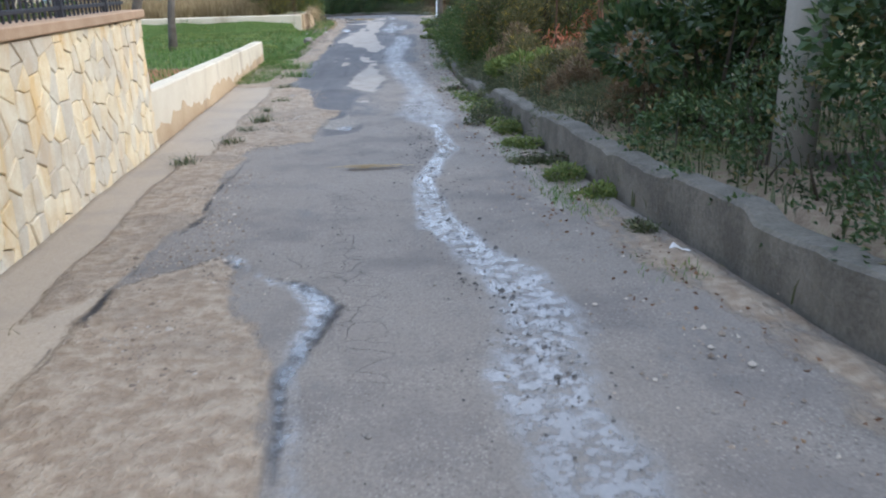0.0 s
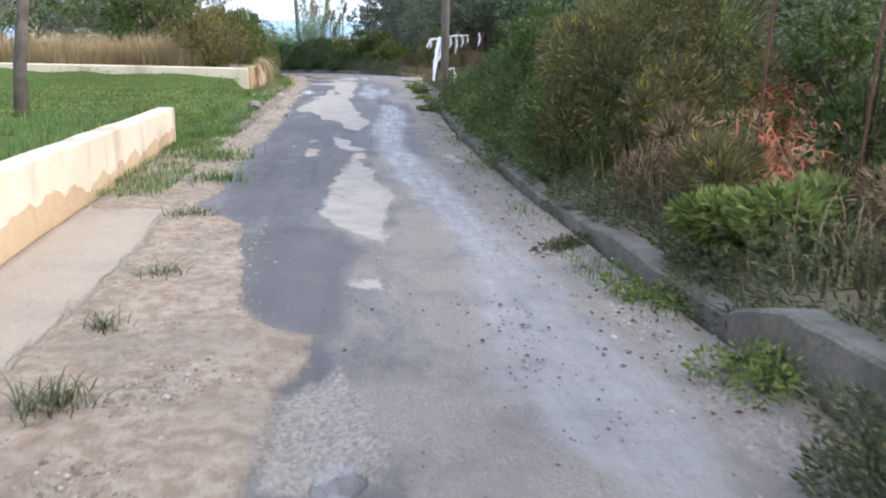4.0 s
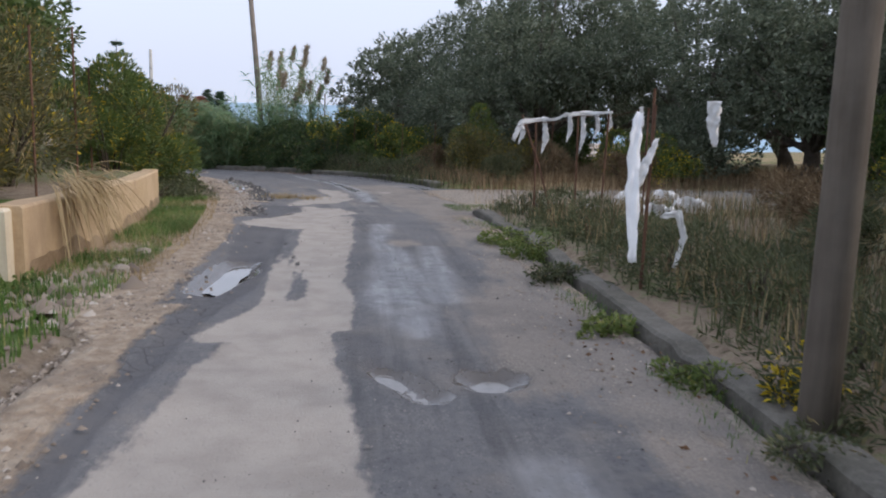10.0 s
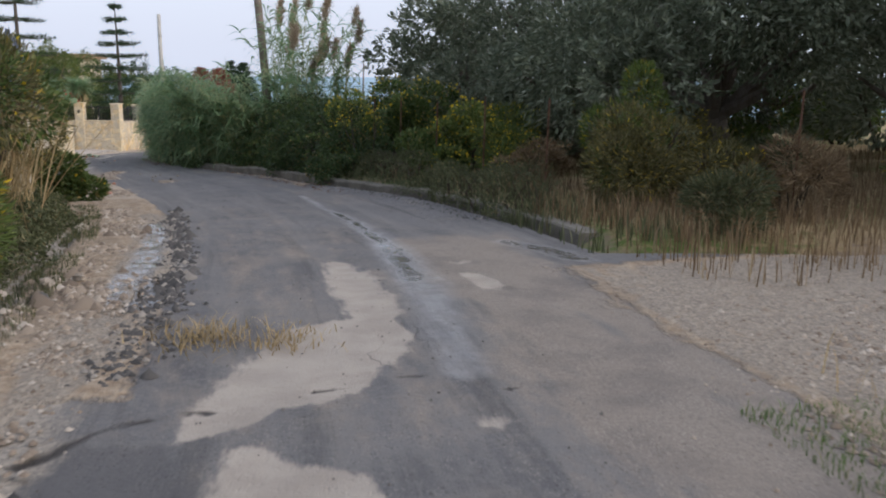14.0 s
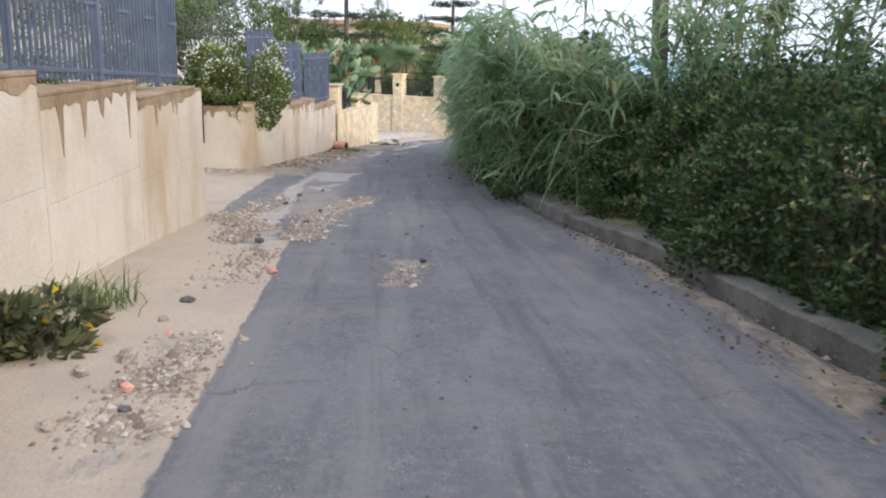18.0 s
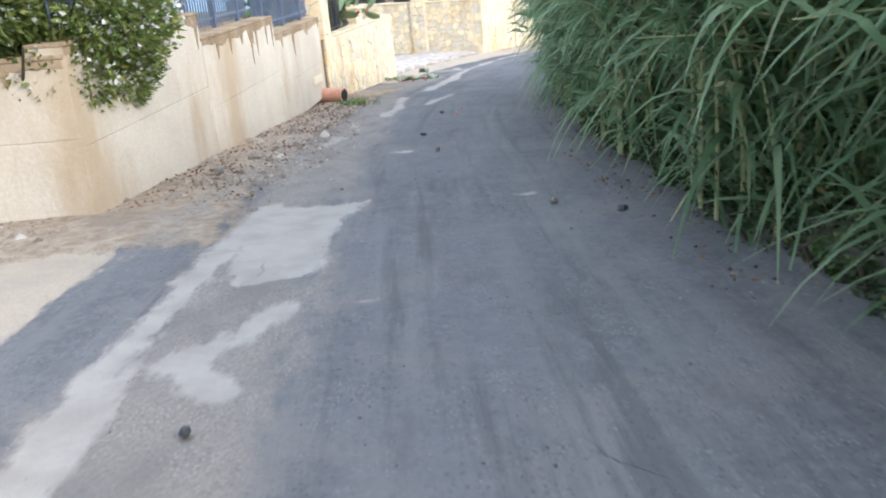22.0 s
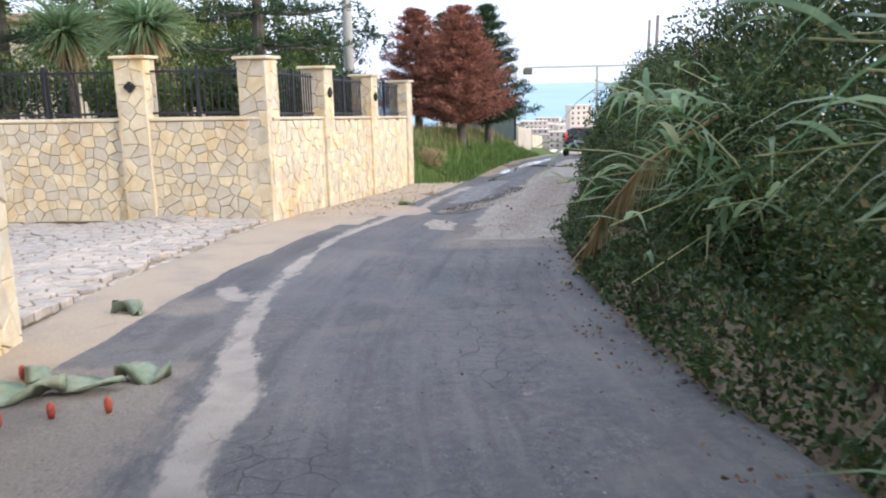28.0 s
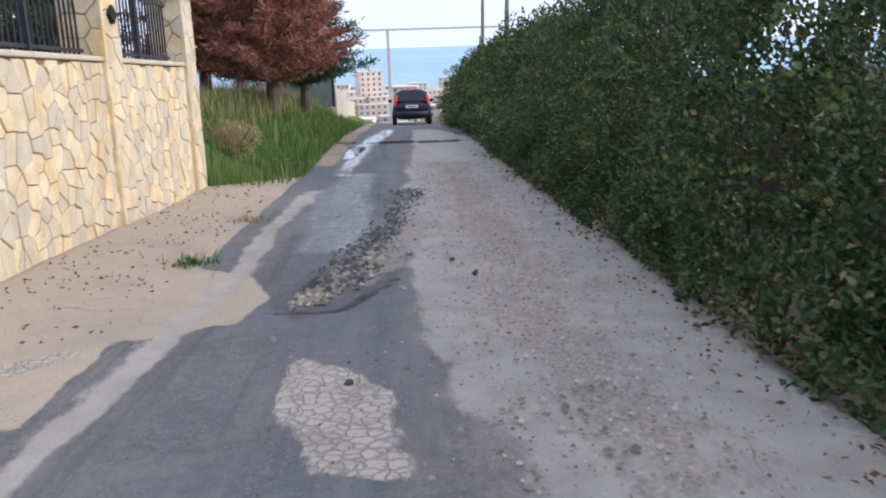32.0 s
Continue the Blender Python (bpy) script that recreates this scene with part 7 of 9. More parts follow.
yucca(-21.2, 84.6, ground_z(-21.2, 84.6), 3, "palm-like yucca with a skirt of dead leaves behind a villa wall")
yucca(-23.6, 86.0, ground_z(-23.6, 86.0), 4, "palm-like yucca with stiff green leaves")
# villa garden shrubs behind the railings
for i, (x, y, r, h) in enumerate(((-23.2, 82.6, 1.2, 0.9), (-20.8, 82.8, 1.2, 0.8), (-19.0, 83.2, 0.8, 0.65), (-18.6, 85.6, 0.8, 0.65), (-18.2, 88.2, 0.8, 0.65), (-22.0, 89.0, 1.8, 1.5), (-26.0, 82.0, 1.5, 1.3))):
    bush("garden_shrub", (x, y, ground_z(x, y)), (r, r, h), 5000, "leaf" if i % 2 else "ivy", 0.09, 0.05, "leafy garden shrub behind an iron railing", "bush", "villa shrubs", i + 200)
# the white-flowered shrub over the driveway wall, and trees behind the blue railings
for i, (s, d, r, h, n, up) in enumerate(((63.55, -3.05, 1.2, 1.05, 20000, -0.35), (63.7, -5.0, 1.2, 1.05, 14000, -0.3), (64.9, -3.1, 1.1, 1.0, 12000, -0.1), (63.6, -6.8, 1.1, 1.0, 9000, -0.2))):
    x, y, z = at(65.0, d)
    bush("flowering_shrub", (*spot(s, d), z + up), (r, r, h), n, "bright_leaf", 0.08, 0.035, "large green shrub dotted with small white flowers, hanging over a wall", "bush", "flowering shrubs", i + 230, "white_flower", 2400)
for i, (s, d, h, sp) in enumerate(((52.5, -5.5, 4.2, 2.0), (67.5, -6.5, 5.0, 2.4), (70.5, -6.0, 4.4, 2.0), (61, -13, 6.0, 2.8), (73, -8, 5, 2.4), (76, -8, 4.6, 2.4), (68, -12, 6.5, 3.0))):
    tree("garden_tree", at(s, d), h, sp, 0.12, 5500, "leaf" if i % 2 else "olive", 0.13, 0.055, "leafy garden tree behind a railing", i + 250, "garden trees", 0.35)
# trees and shrubs far down the lane
for i, (s, d, h, sp) in enumerate(((118, 4.5, 3.0, 1.8), (124, 4.5, 3.4, 2.0), (131, 5.0, 3.4, 2.0), (114, 6.5, 4.2, 2.0), (126, -7, 3.2, 1.8), (134, -6, 3.4, 2.0), (128, 8, 6.0, 1.6))):
    tree("roadside_tree", at(s, d), h, sp, 0.1, 3000, "olive", 0.16, 0.07, "small grey-green tree far down the lane", i + 270, "far trees", 0.25)


# tall dry stalks and broom shoots between the kerb and the field
rng = np.random.default_rng(41)
for name, n, s0, s1, d0, d1, h, w, leaf, label in (("dry_stalks", 1500, 11.5, 21, 2.5, 4.6, 0.7, 0.008, "straw", "tall dry stalks in a roadside thicket"), ("green_stalks", 4600, 16.2, 24, 2.4, 4.6, 0.95, 0.009, "broom", "thin green shoots in a roadside thicket"),
                                              ("scrub_stalks", 3600, 26.5, 36, 2.5, 7, 0.45, 0.008, "weed", "dull green scrub behind a broken fence"), ("scrub_straw", 6200, 26.5, 36.2, 2.5, 8, 0.42, 0.007, "dry_brush", "dry brown scrub behind a broken fence")):
    p = scatter(n, s0, s1, d0, d1, rng)
    p = p[wavy(p[:, 0], p[:, 1], 1.9, 3) > rng.uniform(-1.2, 0.6, len(p))]
    stuff(name, mesh_of(name, *blades(p, h, w, 0.7, rng), leaf), label, "weeds")
for i, (s, d, size, n, leaf, label) in enumerate(((13.2, 2.75, (0.4, 0.6, 0.34), 2600, "bright_leaf", "bright green weeds behind a kerb"), (17.3, 2.7, (0.7, 0.9, 1.0), 5200, "dull_broom", "tall green broom in dry stalks"),
                                                  (16.4, 5.4, (1.2, 1.2, 1.2), 4500, "leaf", "dull green shrub at a field edge"), (13.0, 6.2, (1.1, 1.1, 0.9), 3600, "olive", "grey-green shrub under a tree"),
                                                  (29.5, 6.6, (1.2, 1.3, 1.2), 5500, "dull_broom", "olive-brown broom behind a fence"), (32.0, 8.0, (1.4, 1.4, 1.3), 5500, "olive", "grey-green shrub behind a fence"), (34.6, 9.0, (1.3, 1.3, 1.2), 4500, "leaf", "dark shrub behind a fence"))):
    shrub(s, d, size, n, leaf, label, i + 330, 0.11, 0.02 if leaf.endswith("broom") else 0.045)
# fans of tall pale stalks above the verge
for s, d, n, h in ((43.6, -2.7, 46, 1.9), (45.4, -2.6, 60, 2.2), (47.0, -2.6, 40, 1.9), (36.0, -4.4, 40, 1.7)):
    q = np.array(at(s, d)) + np.column_stack([rng.normal(size=(n, 2)) * 0.16, np.zeros(n)])
    w = np.column_stack([rng.normal(size=(n, 2)) * 0.28, np.ones(n)])
    stuff("dry_cane_fan", mesh_of("dry_cane_fan", *ribbon_leaves(q, w, h, 0.016, 0.22, rng, 7), "straw"), "fan of tall pale dry stalks above a verge", "reeds")
# leafy weeds at the foot of the kerb
for i, (s, d, r, h) in enumerate(((5.2, 2.02, 0.14, 0.1), (6.3, 2.0, 0.2, 0.14), (7.1, 1.98, 0.24, 0.16), (7.8, 1.95, 0.26, 0.18), (8.7, 1.95, 0.22, 0.16), (9.8, 1.9, 0.34, 0.26), (10.7, 1.85, 0.36, 0.3), (11.6, 1.85, 0.3, 0.24), (12.9, 1.9, 0.25, 0.2), (14.3, 1.75, 0.2, 0.16),
                                  (28.0, 1.85, 0.28, 0.18), (29.3, 1.8, 0.24, 0.14), (31.0, 1.8, 0.34, 0.2), (32.4, 1.85, 0.4, 0.28), (33.3, 1.75, 0.36, 0.26), (27.0, 1.95, 0.3, 0.2), (25.9, 1.8, 0.3, 0.24))):
    bush("kerb_weed", (*place(s, d)[:2], place(s, d)[2]), (r * 0.75, r * 1.5, h * 0.5), int(3600 * r), "weed" if i % 3 == 0 else "bright_leaf", 0.05, 0.018, "leafy green weeds at the foot of a kerb", "weeds", "kerb weeds", i + 350)
# dead leaves on the shoulder and under the hedges
for name, n, s0, s1, d0, d1, label in (("leaf_litter", 2600, 63.2, 72, -2.3, -1.25, "brown dead leaves on a stony shoulder"), ("leaf_litter", 3200, 60, 96, 1.3, 2.0, "brown dead leaves at the foot of a hedge"), ("leaf_litter", 900, 48, 60, 1.9, 2.4, "brown dead leaves along a kerb"),
                                       ("leaf_litter", 1100, 2, 30, 1.4, 2.0, "brown dead leaves along a kerb"), ("leaf_litter", 700, 84, 93, -2.7, -1.6, "dead leaves at the foot of a wall")):
    s_, d_ = rng.uniform(s0, s1, n), rng.uniform(d0, d1, n)
    p = place(s_, d_, 0.022)
    p = p[wavy(p[:, 0], p[:, 1], 2.6, 1) > rng.uniform(-0.8, 0.8, len(p))]
    stuff(name, mesh_of(name, *leaves(p, np.column_stack([rng.normal(size=(len(p), 2)), rng.normal(size=len(p)) * 0.12]), 0.036, 0.02, rng=rng), "litter"), label, "leaves")

# understorey below the olive trees, and trees in the villa's garden
for i, (s, d, r, h) in enumerate(((39.5, 12.0, 1.5, 1.1), (42.5, 10.0, 1.4, 1.0), (45.0, 11.5, 1.6, 1.2), (48.5, 11.0, 1.5, 1.1), (50.5, 7.6, 1.2, 0.85), (53.5, 8.0, 1.3, 0.9), (56.0, 7.2, 1.3, 1.0), (37.0, 13.5, 1.6, 1.2), (34.0, 12.0, 1.6, 1.2), (31.0, 10.5, 1.5, 1.1), (28.5, 9.0, 1.4, 1.1), (59.0, 8.0, 1.4, 1.1))):
    shrub(s, d, (r, r, h), 5500, "olive" if i % 3 else "leaf", "dark undergrowth below olive trees", i + 700, 0.13, 0.055, group="undergrowth")
for i, (x, y, h, sp, leaf) in enumerate(((-24.5, 89.5, 5.0, 2.4, "bright_leaf"), (-27.5, 86.0, 5.5, 2.6, "leaf"), (-22.5, 93.5, 5.0, 2.4, "leaf"), (-30.5, 92.0, 6.0, 3.0, "olive"), (-27.0, 97.0, 6.0, 3.0, "leaf"), (-33.0, 84.0, 6.0, 3.0, "olive"), (-21.5, 98.0, 5.0, 2.4, "pine"))):
    tree("garden_tree", (x, y, ground_z(x, y)), h, sp, 0.14, 7500, leaf, 0.16, 0.07, "dense garden tree behind a villa wall", i + 720, "villa trees", 0.25, lumps=22)

bush("dry_shrub", at(92.9, -2.5), (0.5, 0.6, 0.35), 1600, "straw", 0.09, 0.014, "dried brown shrub at the end of a wall", "bush", "", 760)
for i, (s, d, r, h) in enumerate(((33.0, 11.0, 1.0, 0.8), (36.0, 11.5, 0.9, 0.7), (30.5, 9.5, 0.8, 0.7))):
    shrub(s, d, (r, r, h), 3600, "dead_pine", "dead red-brown shrub at a field edge", i + 940, 0.1, 0.02, group="dead shrubs", name="dead_shrub")
meadow("track_brush", 5000, 39.8, 44, 3.2, 12, 0.4, 0.012, "dry_brush", "dry brush beside a gravel track", 13, patchy=0.3)

for i, (s, d, r, h) in enumerate(((41.8, 4.6, 0.5, 0.35), (42.8, 6.2, 0.7, 0.5), (41.4, 7.4, 0.7, 0.45), (44.9, 7.6, 0.8, 0.5), (46.3, 4.6, 0.6, 0.4), (43.8, 9.6, 0.9, 0.6), (47.6, 7.4, 0.8, 0.5), (50.0, 6.0, 0.8, 0.5), (33.2, 5.6, 0.7, 0.4), (31.0, 4.4, 0.6, 0.35), (35.6, 7.2, 0.8, 0.5), (29.0, 4.2, 0.6, 0.4), (17.6, 6.2, 0.9, 0.6), (14.6, 7.4, 1.0, 0.6), (12.4, 5.0, 0.6, 0.35))):
    shrub(s, d, (r, r, h), 2600, "dry_brush" if i % 3 else "weed", "dried brown shrub in a rough field", i + 800, 0.12, 0.014, group="dry shrubs", name="dry_shrub")

meadow("edge_grass", 14000, 16.5, 24.5, -2.35, -1.6, 0.09, 0.0055, "grass", "grass creeping over a broken edge", 16, patchy=0.5)
shrub(50.9, 3.4, (0.6, 0.9, 0.9), 4000, "bright_leaf", "yellow-flowering shrub above a hedge", 860, 0.08, 0.03, "flower", 600)

# ---- poles, posts and litter ----
def round_pole(name, at_, height, r0, r1, mat, label, lean=(0, 0), group="", bands=0):
    t = thing(name, (at_[0], at_[1], at_[2] - 0.3), 0, label, "pole", group)
    part("shaft", mesh_of("shaft", *tube([(0, 0, 0), (lean[0] * 0.45, lean[1] * 0.45, height * 0.5), (lean[0], lean[1], height)], [r0, (r0 + r1) / 2, r1], 14), mat, True), t)
    for i in range(bands):
        z = height * (0.82 + 0.07 * i)
        k = z / height
        part("clamp", mesh_of("clamp", *tube([(lean[0] * k, lean[1] * k, z), (lean[0] * k, lean[1] * k, z + 0.06)], r1 * 1.3, 12), "steel"), t, "steel clamp band")
    return t


round_pole("utility_pole", at(5.6, 3.25), 7.5, 0.15, 0.11, "pole", "round grey concrete utility pole behind a kerb", bands=1)
round_pole("timber_pole", at(27.2, 2.03), 7.5, 0.084, 0.078, "timber", "weathered timber pole among weeds", (0.04, 0.05))
round_pole("timber_pole", (-6.1, 58.8, ground_z(-6.1, 58.8)), 7.6, 0.13, 0.09, "timber", "leaning timber pole above reeds", (-0.55, 0.1))
round_pole("utility_pole", (-19.0, 93.5, ground_z(-19.0, 93.5)), 8.0, 0.17, 0.12, "pole", "round grey concrete pole beyond a villa wall", bands=1)
for s, d, h in ((112, 4.0, 6.5), (121, 4.0, 7.5), (127, 4.4, 4.5)):
    round_pole("utility_pole", at(s, d), h, 0.1, 0.07, "timber", "thin dark utility pole far down the lane", (0.15, 0.0), "far poles")
# cables between them
cab = []
p0, p1 = np.array([-6.6, 58.9, ground_z(-6.1, 58.8) + 6.6]), np.array([4.0, 47.0, 5.6])
cable_pts = [p0 + (p1 - p0) * k - np.array([0, 0, 1.2 * k * (1 - k)]) for k in np.linspace(0, 1, 12)]
single("cable", mesh_of("cable", *tube(cable_pts, 0.012, 5), "rubber"), "thin black cable slung from a pole", "cable")


def stake(s, d, h, lean, label="thin rusty steel fence post", group="fence posts", r=0.013, up=0.0):
    a = at(s, d)
    ob = single("fence_post", mesh_of("fence_post", *tube([(0, 0, -0.2), (lean[0] * 0.5, lean[1] * 0.5, h * 0.5), (lean[0], lean[1], h)], r, 6), "rust"), label, "post", group, at=(a[0], a[1], a[2] + up))
    return np.array([a[0] + lean[0], a[1] + lean[1], a[2] + h])


for s, d, h in ((11.6, 3.7, 1.9), (13.2, 3.9, 1.9), (14.6, 4.2, 2.0), (15.2, 3.6, 2.0), (17.6, 5.1, 1.9), (23.4, 5.0, 1.7)):
    stake(s, d, h, (0.03, 0.02))
for s, d, h in ((43.0, 6.4, 1.5), (45.8, 4.6, 1.4), (47.3, 4.4, 1.5), (48.8, 4.3, 1.4), (50.4, 4.3, 1.5), (52.0, 4.4, 1.5), (53.5, 4.5, 1.5), (34, 7.5, 1.6), (31.5, 6.2, 1.7), (28.8, 5.2, 1.7)):
    stake(s, d, h, (0.02, 0.0), "thin dark fence post in dry grass")
for s, d, h in ((33.0, -3.2, 1.7), (35.3, -3.3, 1.9), (38.5, -3.6, 1.6), (41.0, -3.4, 1.5)):
    stake(s, d, h, (0.0, 0.04), "thin dark fence post among shrubs")


def rag(points, widths, seed, label, holes=True):
    """Torn plastic sheeting hanging along a line: a crumpled strip with ragged edges."""
    rng = np.random.default_rng(seed)
    p = np.asarray(points, float)
    n = 22
    k = np.linspace(0, 1, n)
    c = np.stack([np.interp(k, np.linspace(0, 1, len(p)), p[:, j]) for j in range(3)], 1)
    w = np.interp(k, np.linspace(0, 1, len(widths)), widths) * rng.uniform(0.8, 1.15, n)
    t = np.gradient(c, axis=0)
    t /= np.linalg.norm(t, axis=1)[:, None]
    side = np.cross(t, np.array([0.35, 1.0, 0.1]))
    side /= np.linalg.norm(side, axis=1)[:, None]
    m = 5
    V = []
    for i in range(n):
        for j in range(m):
            u = j / (m - 1) - 0.5
            V.append(c[i] + side[i] * u * w[i] + np.cross(side[i], t[i]) * (0.16 * w[i] * math.sin(u * 9 + i * 0.7) + rng.normal() * 0.006) + rng.normal(size=3) * 0.004)
    V = np.array(V)
    i = np.arange((n - 1) * m).reshape(n - 1, m)[:, :-1].ravel()
    F = np.stack([i, i + 1, i + m + 1, i + m], 1)
    o = V[0].copy()
    me = mesh_of("plastic_rag", V - o, F, "plastic", True)
    ob = single("plastic_rag", me, label, "rag", "plastic rags", at=tuple(o))
    s = ob.modifiers.new("thickness", "SOLIDIFY")
    s.thickness = 0.003
    return ob


top1 = stake(30.2, 2.24, 1.42, (0.02, 0.0), "rusty fence post wrapped in torn plastic")
rag([place(30.2, 2.14, 1.46), place(30.05, 2.07, 1.15), place(29.9, 2.03, 0.9), place(29.76, 2.0, 0.65), place(29.62, 1.97, 0.4)], (0.06, 0.09, 0.1, 0.085, 0.06), 1, "long torn strip of white plastic hanging from a post")
rag([top1 + (0.02, -0.05, -0.25), top1 + (-0.1, -0.1, -0.5), top1 + (-0.2, -0.15, -0.72)], (0.03, 0.09, 0.03), 2, "torn white plastic flap on a post")
rag([top1 + (0.1, 0, -0.85), top1 + (0.24, 0, -0.82), top1 + (0.3, 0, -1.0), top1 + (0.24, 0, -1.25)], (0.03, 0.06, 0.05, 0.03), 3, "thin torn white plastic strip")
stake(31.6, 2.75, 1.6, (0.0, 0.02))
t2 = stake(34.4, 3.85, 1.5, (0.0, 0.02))
t3 = stake(34.7, 3.4, 1.45, (0.03, -0.03))
t4 = stake(34.8, 3.08, 1.4, (-0.02, 0.0))
t5 = stake(35.05, 2.6, 1.3, (-0.03, 0.02))
stake(35.3, 3.0, 1.4, (-0.5, 0.2))
wire = [t5 + (-0.25, 0.0, -0.06), t5, (t5 + t4) / 2 - (0, 0, 0.05), t4, (t4 + t2) / 2 - (0, 0, 0.05), t2]
single("fence_wire", mesh_of("fence_wire", *tube(wire, 0.004, 4), "rust"), "rusty top wire of a broken fence", "wire")
rag([t5 + (-0.3, 0, -0.25), t5 + (-0.2, 0, 0.0), t5 + (0.1, 0, 0.04), (t5 + t4) / 2], (0.05, 0.07, 0.05, 0.03), 4, "torn white plastic draped over a fence wire")
rag([(t5 + t4) / 2, t4 + (-0.15, 0, 0.02), t4 + (0.1, 0, 0.03), (t4 + t2) / 2], (0.03, 0.05, 0.06, 0.02), 5, "torn white plastic draped over a fence wire")
for k, (base, dx, L, w) in enumerate(((t5, -0.2, 0.3, 0.1), (t5, 0.12, 0.42, 0.12), (t4, -0.12, 0.35, 0.1), (t4, 0.06, 0.5, 0.1), (t4, 0.25, 0.3, 0.08), (t3, 0.0, 0.3, 0.09), (t2, -0.1, 0.38, 0.1))):
    rag([base + (dx, 0, 0.02), base + (dx + 0.03, 0.02, -L * 0.5), base + (dx - 0.02, 0.03, -L)], (w * 0.5, w * 0.75, w * 0.1), 10 + k, "small ragged tail of white plastic on a wire")
rag([np.array(at(34.5, 4.8)) + (0, 0, 1.6), np.array(at(34.5, 4.8)) + (0, 0, 1.3), np.array(at(34.5, 4.8)) + (0.05, 0, 1.0)], (0.2, 0.16, 0.06), 30, "torn white plastic hanging among branches")
for k, (s, d, r) in enumerate(((35.5, 3.6, 0.25), (34.6, 4.2, 0.3), (36.2, 4.6, 0.35), (33.6, 3.4, 0.18), (35.2, 5.0, 0.3), (38.6, 6.6, 0.3), (15.2, 4.2, 0.2), (4.6, 2.06, 0.12), (6.4, 1.95, 0.1))):
    a = np.array(at(s, d)) + (0, 0, 0.04)
    rag([a + (-r, 0, 0), a + (-r * 0.3, 0.05, 0.05), a + (r * 0.4, -0.04, 0.03), a + (r, 0.05, 0)], (r * 0.5, r, r * 0.8, r * 0.4), 40 + k, "crumpled white plastic sheet lying on the ground")


def rock_mesh(name, r, rng, mat, flat=0.7, sides=8):
    """An angular stone."""
    v = []
    for k, z in enumerate((-0.75, -0.2, 0.45, 0.85)):
        w = (0.55, 1.0, 0.85, 0.4)[k]
        for j in range(sides):
            a = j * 2 * math.pi / sides + k * 0.3
            q = w * rng.uniform(0.72, 1.15)
            v.append((r * q * math.cos(a), r * q * math.sin(a) * rng.uniform(0.7, 1), r * flat * (z + rng.uniform(-0.12, 0.12))))
    f = [tuple(range(sides))[::-1], tuple(range(3 * sides, 4 * sides))]
    for k in range(3):
        for j in range(sides):
            i = (j + 1) % sides
            f.append((k * sides + j, k * sides + i, (k + 1) * sides + i, (k + 1) * sides + j))
    return mesh_of(name, v, f, mat)


rock_rng = np.random.default_rng(77)
ROCKS = {m: [rock_mesh("loose_stone", 1.0, rock_rng, m, rock_rng.uniform(0.5, 0.8), 7) for _ in range(5)] for m in ("pebble", "tar", "terracotta")}
TEXT = {"pebble": "loose pale stone washed onto the lane", "tar": "dark broken lump of asphalt", "terracotta": "broken piece of red brick on the lane"}


def rock(s, d, r, mat="pebble"):
    p = place(s, d)
    g = ground_z(p[0], p[1]) if abs(d) > 2.0 else p[2]
    ob = new("loose_stone" if mat != "tar" else "asphalt_lump", ROCKS[mat][rock_rng.integers(5)])
    ob.matrix_basis = pose(p[0], p[1], g + r * 0.35, rock_rng.uniform(-15, 15), rock_rng.uniform(-15, 15), rock_rng.uniform(0, 360)) @ Matrix.Diagonal((r, r * rock_rng.uniform(0.7, 1), r, 1))
    return tagged(ob, TEXT[mat], "stone", "loose stones" if mat != "tar" else "asphalt lumps")


